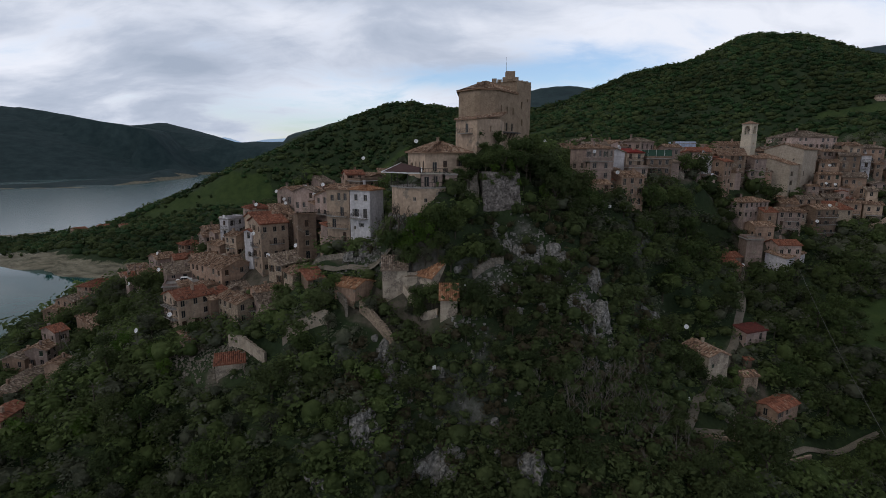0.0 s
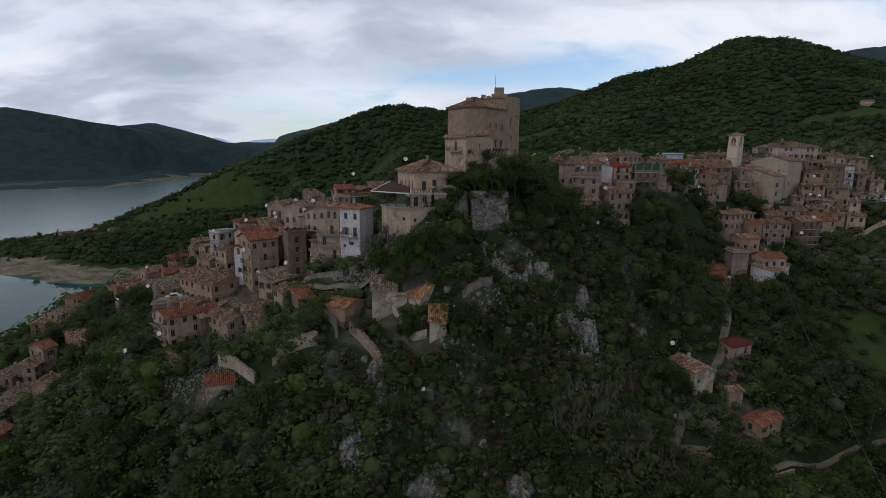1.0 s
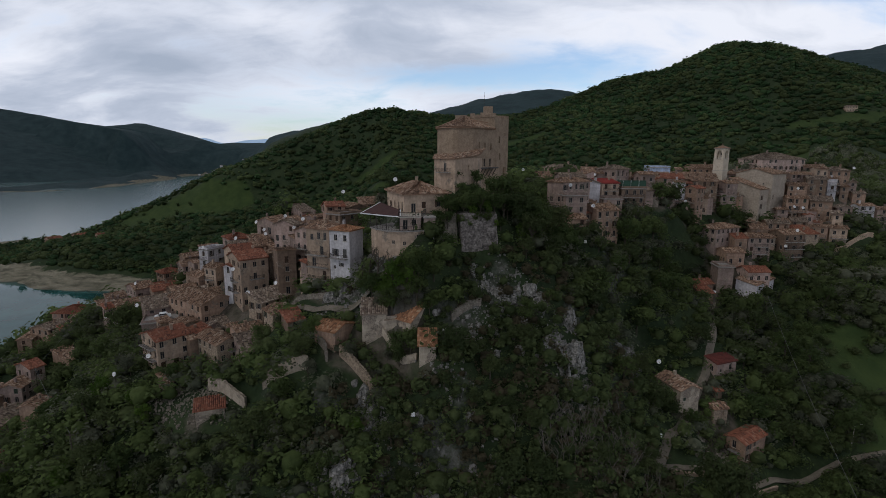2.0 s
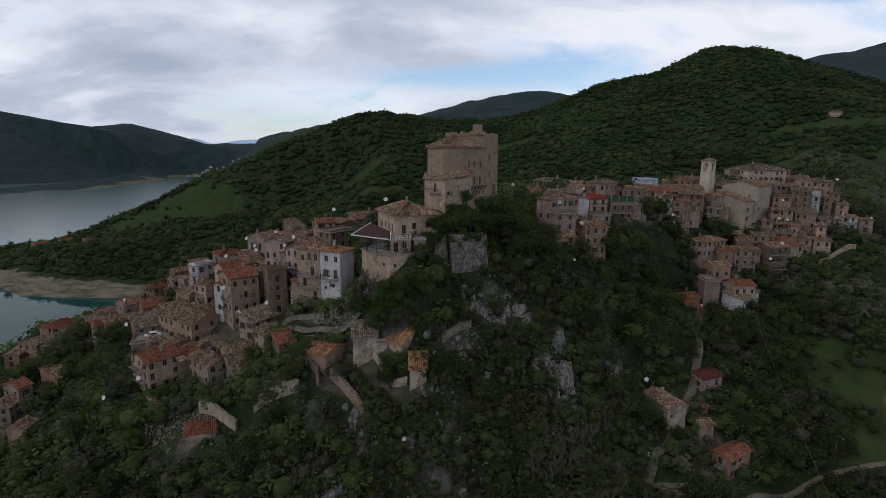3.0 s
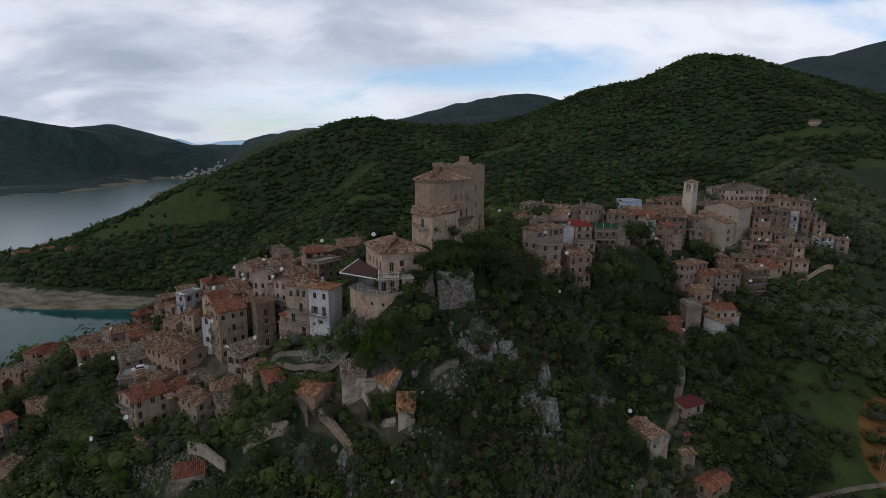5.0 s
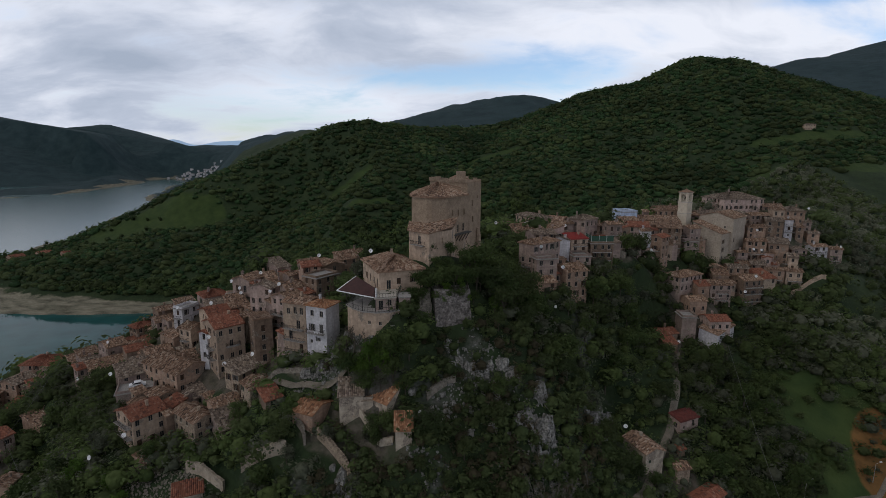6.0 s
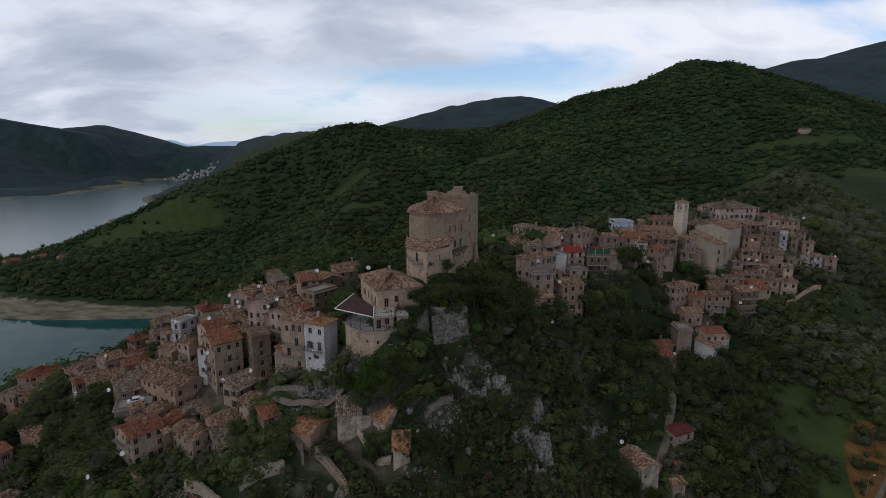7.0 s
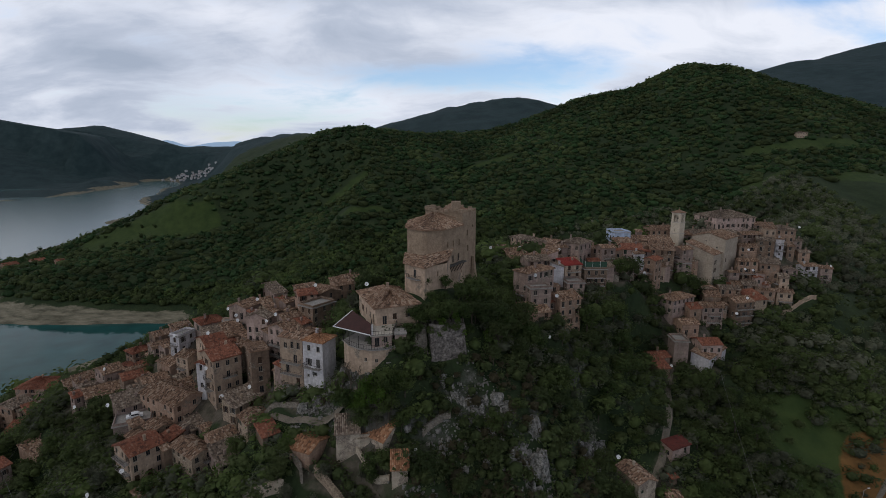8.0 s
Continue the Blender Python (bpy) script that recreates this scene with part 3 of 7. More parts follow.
plot(160.8, 198.0, 108.3, -16, 3.2, 2.6, 7.8, "white","sf","tile","whitewashed house with stacked balconies",pitch=.15,balconies=(("front",2,2.6,3.4),("front",2,5.2,3.4)))
plot(151.6, 197.0, 108.5, -25, 6.4, 6.0, 7.3, "brown","gx","tile")
plot(174.1, 204.0, 109.7, -13, 3.3, 2.7, 4.6, "grey","gx","tile")
plot(167.1, 199.0, 107.3, -13, 3.0, 2.7, 5.5, "brown","gx","tile")
plot(137.7, 188.0, 100.9, -16, 7.3, 3.6, 8.2, "ochre","gx","tile",balconies=(("front",4,3,6),))
plot(146.9, 188.0, 101.3, -28, 7.0, 8.9, 6.8, "ochre","gx","tile")
plot(133.1, 186.0, 99.5, -7, 3.9, 2.6, 5.4, "grey","gx","tile")
plot(155.1, 185.0, 101.3, -19, 5.1, 3.9, 4.5, "grey","gy","tile")
plot(150.8, 181.0, 97.8, -16, 3.3, 2.9, 5.8, "cream","sf","tile")
plot(168.1, 190.0, 100.7, -1, 6.3, 4.2, 5.3, "white","gx","tile","whitewashed house with a pale tile roof",balconies=(("front",3,2.4,5),))
plot(178.4, 193.0, 96.6, -22, 4.4, 4.5, 7.8, "grey","gx","tile")
plot(172.6, 199.0, 105.6, -19, 4.4, 3.9, 4.6, "ochre","gx","tile")
plot(139.6, 178.0, 92.8, -19, 6.3, 3.0, 6.8, "ochre","gx","tile")
plot(146.7, 176.5, 92.7, -22, 5.4, 4.5, 6.5, "cream","gx","tile","cream house with a balcony",balconies=(("front",3,2.8,5),))
plot(134.9, 180.0, 96.4, -22, 4.9, 6.6, 4.8, "brown","gx","tile")
plot(122.7, 166.0, 89.1, 8, 7.9, 6.9, 9.3, "brown","gx","tile","tall brown house with wooden balconies",balconies=(("front",4,1.5,7),("front",4,4.2,7),("front",4,6.6,7)))
plot(122.5, 175.0, 96.6, -13, 7.0, 5.4, 4.5, "ochre","gx","tile")
plot(108.2, 163.0, 89.6, -7, 7.3, 6.0, 8.3, "grey","gx","tile",balconies=(("front",4,2.8,4),("front",4,5.2,4)))
plot(113.3, 170.0, 95.9, -16, 5.2, 8.1, 4.0, "brown","gx","tile")
plot(96.5, 162.0, 95.2, 26, 12.2, 6.9, 5.6, "grey","hip","tile","grey house with a lichened hipped roof")
plot(97.7, 157.0, 89.6, 2, 6.1, 6.0, 4.3, "ochre","gx","tile")
plot(103.1, 162.0, 94.0, 5, 4.4, 3.0, 3.8, "ochre","sf","tile_red")
plot(101.0, 150.0, 85.5, -1, 6.9, 6.6, 3.6, "pink","gx","tile_red","low pink house with a red tile roof")
plot(101.2, 146.0, 79.4, 38, 15.1, 5.8, 6.4, "white","sf","tile","whitewashed house with an arched doorway",pitch=.2,auto=False,extra_side=((4,.2,"a"),(7,2.4,"s")),extra_front=((2,2.8,"w"),(5,2.8,"w")))
plot(83.5, 148.0, 81.4, 11, 6.4, 5.5, 4.3, "brown","gx","tile_red","half-ruined brown house with loose red tiles",holes_only=True)
plot(83.4, 144.0, 80.2, 11, 4.2, 3.9, 3.7, "brown","sf","tile_red",chimneys=0)
plot(90.7, 149.0, 83.8, -10, 4.5, 6.1, 7.1, "grey","flat","concrete",holes_only=True)
# lower right, along the track
plot(59.2, 106.0, 66.0, 14, 5.2, 8.3, 5.5, "ruin","gy","tile","pale two-storey farmhouse with a tiled roof beside the track",auto=False,extra_side=((4.4,3.0,"s"),(6.8,.8,"s")),extra_front=((1.2,2.8,"s"),),down=4,chimneys=1,pitch=.4)
plot(73.8, 117.0, 69.8, 20, 6.7, 3.5, 3.4, "pink","sf","maroon_sheet","low brown shed with a red roof",pitch=.2,chimneys=0)
plot(71.2, 112.0, 66.5, 14, 1.8, 1.5, 1.9, "brown","sf","tile_red",chimneys=0)
plot(70.9, 99.0, 57.0, 29, 8.4, 4.4, 5.2, "ochre","gx","tile_red","low stone shed with a red tile roof",chimneys=0,down=3)
plot(67.5, 106.0, 63.9, 8, 3.5, 3.2, 3.0, "stone","gx","tile",chimneys=0,holes_only=True)
# below the white house
plot(-12.1, 98.8, 87.2, 4, 4.9, 4.4, 5.2, "ruin","sf","tile","ruined pale house with a patched lean-to roof",holes_only=True,chimneys=0,auto=False,pitch=.42,extra_front=((1.2,3.4,"s"),(3.6,3.5,"s"),(2.6,.3,"d")),extra_side=((2,3.2,"s"),))
plot(-7.3, 99.2, 87.6, 4, 2.2, 4.0, 3.4, "ruin","flat","stone","broken wall between the two ruined houses",holes_only=True,chimneys=0,auto=False,extra_front=((1.0,.4,"s"),))
plot(-2.2, 97.0, 88.3, 48, 4.3, 5.6, 3.0, "ruin","sl","tile_new","ruined pale house with one steep sagging roof",holes_only=True,chimneys=0,auto=False,pitch=.62,extra_side=((2.6,.5,"s"),(1,.6,"s")))
plot(-17.6, 98.0, 85.6, 62, 6.6, 5.2, 3.2, "ochre","gy","tile_new","small shed with a new orange tile roof",chimneys=0,auto=False,pitch=.28)
plot(-0.4, 91.5, 85.0, 0, 3.2, 3.2, 3.5, "ruin","sf","tile_new","tiny stone hut with a tile roof",chimneys=0,auto=False,pitch=.6)
plot(-28.7, 105.0, 86.3, 37, 3.7, 3.9, 2.4, "brown","sf","tile_red",chimneys=0)
# lower edge of the village
plot(-98.7, 118.0, 54.8, 65, 7.3, 5.4, 1.9, "ochre","gx","tile")
plot(-102.0, 112.0, 56.0, 92, 7.3, 5.1, 2.8, "ochre","gx","tile")
plot(-105.8, 128.0, 58.4, 95, 6.9, 5.5, 4.7, "grey","gx","tile")
plot(-110.4, 126.0, 57.8, 92, 6.3, 5.7, 3.4, "ochre","gx","tile")
plot(-87.2, 92.0, 57.6, 93, 6.9, 4.4, 5.2, "ochre","gx","tile_red")
plot(-89.6, 112.0, 61.4, 95, 4.7, 3.9, 4.5, "ochre","gx","tile")
plot(-106.1, 132.0, 63.0, 65, 3.5, 6.7, 3.5, "grey","gx","tile_red")
plot(-94.7, 100.0, 49.1, 71, 5.1, 7.5, 1.9, "ochre","gx","tile")
# farmhouses out on the hillsides
plot(433.0, 525.0, 162.8, -10, 10.4, 8.4, 6.0, "cream","hip","tile","lone farmhouse on the hillside meadow",group="farmhouses")
plot(-441.1, 600.0, 11.3, 59, 14.1, 12.2, 3.9, "ochre","gx","tile_red","low farmhouse with a red tile roof by the lake",group="farmhouses")
plot(-417.2, 610.0, 15.2, 53, 13.2, 12.2, 3.9, "ochre","gx","tile_red","low farmhouse with a red tile roof by the lake",group="farmhouses")
plot(-371.8, 580.0, 15.1, 56, 7.8, 7.3, 3.8, "ochre","gx","tile_red","low farmhouse with a red tile roof by the lake",group="farmhouses")

# ---- landform: ridges with a crest line and a slope on either side ----
def crest(px, py, nodes, round_r):
    """Height under a crest line of nodes (x, y, z, slope on its right, slope on its left)."""
    best = np.full(px.shape, -1e9)
    for (x0, y0, z0, r0, l0), (x1, y1, z1, r1, l1) in zip(nodes[:-1], nodes[1:]):
        dx, dy = x1 - x0, y1 - y0
        s = np.clip(((px - x0) * dx + (py - y0) * dy) / (dx * dx + dy * dy), 0, 1)
        side = (px - x0) * dy - (py - y0) * dx
        d = np.hypot(px - x0 - s * dx, py - y0 - s * dy)
        w = 0.5 + 0.5 * np.tanh(side / math.hypot(dx, dy) / (round_r + 1e-6))
        right, left = r0 + s * (r1 - r0), l0 + s * (l1 - l0)
        slope = np.where((s <= 0) | (s >= 1), np.maximum(right, left), w * right + (1 - w) * left)
        best = np.maximum(best, z0 + s * (z1 - z0) - slope * (np.sqrt(d * d + round_r ** 2) - round_r))
    return best


def soft_max(a, b, k):
    h = np.clip(0.5 + 0.5 * (a - b) / k, 0, 1)
    return b + (a - b) * h + k * h * (1 - h)


SPINE = [(-260, 300, -14, .5, .5), (-175, 222, 36, .42, .6), (-126, 192, 64, .46, .62), (-84, 160, 78, .51, .5), (-48, 151, 96, .74, .35),
         (-14, 133, 107.5, .91, .32), (9, 130, 111, .92, .4), (15, 133, 113.5, .91, .4), (42, 156, 112, .9, .45), (62, 174, 112, 1.0, .45),
         (96, 194, 111, .66, .45), (130, 206, 112.5, .62, .45), (164, 211, 111, .68, .45), (207, 230, 106, .75, .4),
         (300, 340, 112, .4, .4), (430, 560, 165, .3, .25), (466, 740, 268, .35, .35)]
MAIN = [(-924, 2900, 175, .3, .3), (-730, 2600, 205, .3, .3), (-394, 1899, 214, .35, .3), (-177, 1150, 193, .40, .3), (-112, 950, 184, .45, .3), (-47, 775, 188, .46, .4),
        (26, 800, 182, .36, .4), (150, 850, 190, .3, .4), (274, 830, 214, .36, .4), (353, 800, 246, .42, .4),
        (424, 780, 268, .52, .5), (455, 768, 281, .55, .5), (474, 765, 280, .55, .5), (518, 770, 267, .5, .4), (640, 830, 256, .4, .4)]
SHOULDER = [(-60, 740, 178, .4, .4), (-125, 610, 100, .3, .4), (-140, 540, 76, .35, .4), (-120, 440, 40, .4, .4)]
BENCH = [(-180, 800, 95, .3, .6), (-265, 690, 62, .25, .6), (-215, 580, 60, .3, .55), (-200, 510, 48, .4, .5), (-100, 480, 45, .3, .4)]
FAR_LEFT = [(-3900, 2550, 429, .14, .3), (-2673, 3150, 392, .14, .3), (-2562, 3450, 362, .14, .3), (-2493, 3900, 278, .14, .3), (-2379, 4050, 330, .14, .3), (-2193, 4050, 345, .3, .3), (-2067, 4350, 170, .3, .3), (-1896, 4500, 80, .3, .3)]
FAR_RIDGE = [(-1900, 3500, 200, .2, .3), (-1469, 3500, 192, .2, .3), (-1150, 3500, 195, .2, .3), (-300, 3300, 150, .2, .3)]
BACK = [(-200, 1500, 150, .3, .3), (71, 1700, 253, .3, .3), (187, 1750, 296, .3, .3), (291, 1800, 331, .3, .3), (410, 1800, 344, .3, .3), (507, 1750, 303, .3, .3), (900, 1700, 300, .3, .3)]
RIGHT = [(700, 900, 262, .4, .3), (1100, 1500, 330, .3, .3), (1630, 2300, 509, .3, .3), (1951, 2400, 606, .3, .3), (2330, 2500, 683, .3, .3), (2480, 2500, 732, .3, .3), (3200, 2400, 760, .3, .3)]
HORIZON = [(-2600, 4350, 201, .3, .3), (-2085, 4400, 211, .3, .3), (-1844, 4400, 209, .3, .3), (-1624, 4400, 184, .3, .3), (-1512, 4400, 198, .3, .3), (-1262, 4400, 223, .3, .3), (-400, 4300, 226, .3, .3)]
# x, y, radius, height: the castle's crag, its ledges, the quarry hollow and small spurs
KNOLLS = [(11, 119, 9, 9), (25, 110, 9, 5), (3, 95, 8, 6), (-70, 97, 20, 9), (-48, 104, 12, 5), (48, 94, 12, -7), (52, 138, 10, -4), (-30, 148, 12, 4),
          (118, 172, 9, 4), (76, 122, 12, 3), (110, 143, 14, -4), (0, 76, 8, -5), (-16, 79, 9, 5), (40, 162, 14, 4), (62, 106, 8, -3)]


SHORE = [(-195, 428), (-205, 446), (-240, 450), (-274, 452), (-322, 462), (-352, 466), (-430, 505), (-520, 556), (-640, 590), (-700, 640), (-690, 690), (-605, 700), (-565, 740), (-545, 835),
         (-590, 1015), (-640, 1240), (-715, 1480), (-850, 1780), (-1000, 2300), (-1110, 2700), (-1290, 2980), (-1330, 2950), (-1240, 2500), (-1190, 2150), (-1165, 1900),
         (-1190, 1720), (-1290, 1640), (-1600, 1560), (-2600, 1150), (-4600, 700), (-4600, -3200), (-900, -2500), (-430, -200), (-375, 100), (-318, 255), (-262, 325), (-220, 385)]


def shore_distance(px, py):
    """Metres inland of the lake's edge; negative on the water."""
    best, inside = np.full(px.shape, 1e9), np.zeros(px.shape, bool)
    for (x0, y0), (x1, y1) in zip(SHORE, SHORE[1:] + SHORE[:1]):
        dx, dy = x1 - x0, y1 - y0
        s = np.clip(((px - x0) * dx + (py - y0) * dy) / (dx * dx + dy * dy), 0, 1)
        best = np.minimum(best, np.hypot(px - x0 - s * dx, py - y0 - s * dy))
        if dy:
            inside ^= ((py < y0) != (py < y1)) & (px < x0 + (py - y0) / dy * dx)
    return np.where(inside, -best, best)


def landform(px, py):
    z = crest(px, py, SPINE, 6.0)
    for x, y, r, h in KNOLLS:
        z = z + h * np.exp(-((px - x) ** 2 + (py - y) ** 2) / (r * r))
    z = soft_max(z, crest(px, py, MAIN, 40.0), 10.0)
    z = soft_max(z, crest(px, py, BENCH, 25.0), 10.0)
    z = soft_max(z, crest(px, py, SHOULDER, 25.0), 8.0)
    for nodes, k in ((FAR_LEFT, 60.0), (FAR_RIDGE, 60.0), (BACK, 60.0), (RIGHT, 60.0), (HORIZON, 40.0)):
        z = np.maximum(z, crest(px, py, nodes, k))
    sd = shore_distance(px, py)
    bank = np.where(sd < 45, 0.40 * sd, np.where(sd < 140, 18 + 0.42 * (sd - 45), 58 + 1.2 * (sd - 140)))
    low = np.where(sd < 110, 0.13 * sd, np.where(sd < 200, 14 + 0.5 * (sd - 110), 59 + 1.2 * (sd - 200)))
    k = np.clip((py - 520) / 120, 0, 1) * (px > -1150)
    bank = bank * (1 - k) + low * k
    z = np.where(sd > 0, np.minimum(np.maximum(z, 0.06 * np.minimum(sd, 60)), bank), 0.30 * sd)
    return np.maximum(z, -25.0)


def ledges():
    """Where the land has been cut or filled level: along the two downhill walls of each plot, and round the castle's works."""
    out = [(-11.5, 109, 99), (-9, 104.8, 103.6), (-7.5, 103, 103.5), (-5, 103.2, 104.5), (-2.5, 103.2, 104.2), (0, 103.6, 104.2), (4, 106, 103), (5, 119.5, 114), (11, 117.5, 114.5), (16, 121, 114.5), (3, 122, 115), (8, 108, 100.5), (12, 109.5, 101.5), (17, 110, 101.5),
           (-17, 111, 95.5), (20.6, 107.7, 98), (2.8, 92, 86), (-16, 77, 69), (0, 78, 63), (-29, 87, 72), (-50, 90, 62), (48, 92, 63), (89, 107, 57), (73, 123, 77)]
    for (x, y, z, yaw, w, d, *_), k in PLOTS:
        c, s = math.cos(radians(yaw)), math.sin(radians(yaw))
        for u, q in ((0, 0), (w * .5, -.5), (w, -.5), (-.5, d * .5), (-.5, d)):
            out.append((x + u * c - q * s, y + u * s + q * c, z - .2))
    return np.array(out)


LEDGES = ledges()


def levelled(px, py, z):
    """The land eased up or down to meet the ledges."""
    n_pts = len(LEDGES)
    lx, ly, lz = LEDGES.T
    own, shift = landform(lx, ly), np.zeros(n_pts)
    w = np.exp(-((lx[:, None] - lx) ** 2 + (ly[:, None] - ly) ** 2) / 30.0)
    for _ in range(6):
        shift += 0.7 * ((lz - own) - (w @ shift) / (w.sum(1) + .12))
    out = z.copy()
    box_in = (px > -145) & (px < 245) & (py > 60) & (py < 275)
    bx, by = px[box_in], py[box_in]
    up, down = np.zeros(bx.shape), np.full(bx.shape, .12)
    for x, y, s in zip(lx, ly, shift):
        near_by = np.exp(-((bx - x) ** 2 + (by - y) ** 2) / 30.0)
        up += near_by * s
        down += near_by
    out[box_in] += up / down
    return out


def rough_ground(px, py):
    """The landform with the small unevenness of a wooded hillside."""
    z = levelled(px, py, landform(px, py))
    far = np.clip((np.hypot(px, py - 120) - 150) / 600, 0, 1)
    wob = np.array([noise.fractal(Vector((a * 0.02, b * 0.02, 0)), 0.8, 2.1, 4) for a, b in zip(px.ravel(), py.ravel())]).reshape(px.shape)
    wide = np.array([noise.fractal(Vector((a * 0.0035, b * 0.0035, 7)), 0.9, 2.1, 3) for a, b in zip(px.ravel(), py.ravel())]).reshape(px.shape)
    return z + wob * (0.5 + 3.0 * far) + wide * 12.0 * far


def mesh_object(name, verts, faces, mat, smooth=False):
    me = bpy.data.meshes.new(name)
    me.from_pydata(verts, [], faces)
    me.materials.append(mat)
    if smooth:
        me.polygons.foreach_set("use_smooth", [True] * len(me.polygons))
    me.update()
    return new(name, me)


def spread(n, near, far, mid):
    """n steps, close together round mid and wide apart far out."""
    u = np.linspace(-1, 1, n)
    k = 6.2
    return mid + np.sinh(u * k) / np.sinh(k) * far + u * near


GX, GY = spread(390, 150, 4500, 10.0), spread(390, 150, 4700, 130.0)
gx, gy = np.meshgrid(GX, GY)
gz = rough_ground(gx, gy)


def ground_at(px, py):
    """Height of the ground's sheet at the given places."""
    i, j = np.clip(np.searchsorted(GX, px) - 1, 0, len(GX) - 2), np.clip(np.searchsorted(GY, py) - 1, 0, len(GY) - 2)
    u, v = (px - GX[i]) / (GX[i + 1] - GX[i]), (py - GY[j]) / (GY[j + 1] - GY[j])
    return gz[j, i] * (1 - u) * (1 - v) + gz[j, i + 1] * u * (1 - v) + gz[j + 1, i] * (1 - u) * v + gz[j + 1, i + 1] * u * v


def ground_z(x, y):
    return float(ground_at(float(x), float(y)))


nx, ny = len(GX), len(GY)
idx = np.arange(nx * ny).reshape(ny, nx)
quads = np.stack([idx[:-1, :-1], idx[:-1, 1:], idx[1:, 1:], idx[1:, :-1]], -1).reshape(-1, 4)
ground = mesh_object("ground", np.stack([gx, gy, gz], -1).reshape(-1, 3).tolist(), quads.tolist(), M["earth"], True)
MEADOWS = [(-311, 657, 60, 30), (-255, 654, 34, 20), (-355, 645, 30, 34), (-20, 320, 36, 12), (430, 512, 75, 9), (460, 437, 60, 14), (330, 440, 40, 7),
           (124, 124, 22, 17), (118, 110, 15, 11), (-60, 640, 30, 9), (-40, 540, 36, 7), (110, 330, 40, 10), (110, 640, 40, 8), (72, 168, 9, 6)]
PLOUGHED = [(145, 107, 23, 23), (160, 88, 20, 16)]
meadow = np.zeros(gx.shape)
for x, y, a, b in MEADOWS:
    meadow = np.maximum(meadow, np.clip(1.6 - ((gx - x) / a) ** 2 - ((gy - y) / b) ** 2, 0, 1))
ploughed = np.zeros(gx.shape)
for x, y, a, b in PLOUGHED:
    ploughed = np.maximum(ploughed, np.clip(2.5 * (1.2 - ((gx - x) / a) ** 2 - ((gy - y) / b) ** 2), 0, 1))
sd = shore_distance(gx, gy)
bare_bank = np.clip((27 - sd) / 9, 0, 1)
slope_y, slope_x = np.gradient(gz, GY, GX)
steep = np.clip((np.hypot(slope_x, slope_y) - 0.75) / 0.5, 0, 1) * 0.42 * (np.hypot(gx - 5, gy - 95) < 60)
# aerial haze put into the colour: bluish tint on the far hills
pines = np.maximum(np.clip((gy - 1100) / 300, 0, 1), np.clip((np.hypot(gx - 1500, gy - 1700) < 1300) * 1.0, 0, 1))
village = np.zeros(gx.shape)
for (x, y, z, yaw, w, d, *_), k in PLOTS:
    if y < 240:
        village += np.exp(-((gx - x) ** 2 + (gy - y) ** 2) / 34.0)
village = np.clip(village * .8 - .25, 0, .58)
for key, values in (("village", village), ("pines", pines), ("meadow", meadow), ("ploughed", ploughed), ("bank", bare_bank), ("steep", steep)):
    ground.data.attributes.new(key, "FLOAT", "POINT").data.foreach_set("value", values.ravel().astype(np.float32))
tagged(ground, "steep green hillsides of scrub, grass and pale rock round a lake", "ground", kind="structure")
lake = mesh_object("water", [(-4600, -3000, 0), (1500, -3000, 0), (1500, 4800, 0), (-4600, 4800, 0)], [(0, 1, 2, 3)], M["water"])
tagged(lake, "calm grey-green lake water reflecting the clouded sky", "lake", kind="structure")
# far range whose blue haze comes from its own glowing colour
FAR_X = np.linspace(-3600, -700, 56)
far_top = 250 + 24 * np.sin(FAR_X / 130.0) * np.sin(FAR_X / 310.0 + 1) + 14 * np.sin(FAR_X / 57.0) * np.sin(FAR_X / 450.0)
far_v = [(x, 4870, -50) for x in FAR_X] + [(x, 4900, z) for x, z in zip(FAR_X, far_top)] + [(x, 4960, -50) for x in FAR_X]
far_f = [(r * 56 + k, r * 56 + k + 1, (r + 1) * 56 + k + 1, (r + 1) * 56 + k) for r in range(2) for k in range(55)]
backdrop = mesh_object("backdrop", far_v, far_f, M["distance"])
tagged(backdrop, "mountain range at the far end of the valley, painted pale haze blue", "mountains", kind="structure")

# ---- building blocks ----
def mesh_data(name, verts, faces, mats, index=None, smooth=False):
    me = bpy.data.meshes.new(name)
    me.from_pydata([tuple(v) for v in verts], [], faces)
    for m in mats:
        me.materials.append(m)
    if index:
        me.polygons.foreach_set("material_index", index)
    if smooth:
        me.polygons.foreach_set("use_smooth", [True] * len(me.polygons))
    me.update()
    return me


def part(name, data, parent, m=None, label=""):
    ob = new(name, data)
    ob.parent = parent
    if m is not None:
        ob.matrix_basis = m
    return tagged(ob, label)


def box(verts, faces, x0, y0, z0, x1, y1, z1):
    i = len(verts)
    verts += [(x0, y0, z0), (x1, y0, z0), (x1, y1, z0), (x0, y1, z0), (x0, y0, z1), (x1, y0, z1), (x1, y1, z1), (x0, y1, z1)]
    faces += [(i, i + 3, i + 2, i + 1), (i + 4, i + 5, i + 6, i + 7), (i, i + 1, i + 5, i + 4), (i + 1, i + 2, i + 6, i + 5), (i + 2, i + 3, i + 7, i + 6), (i + 3, i, i + 4, i + 7)]


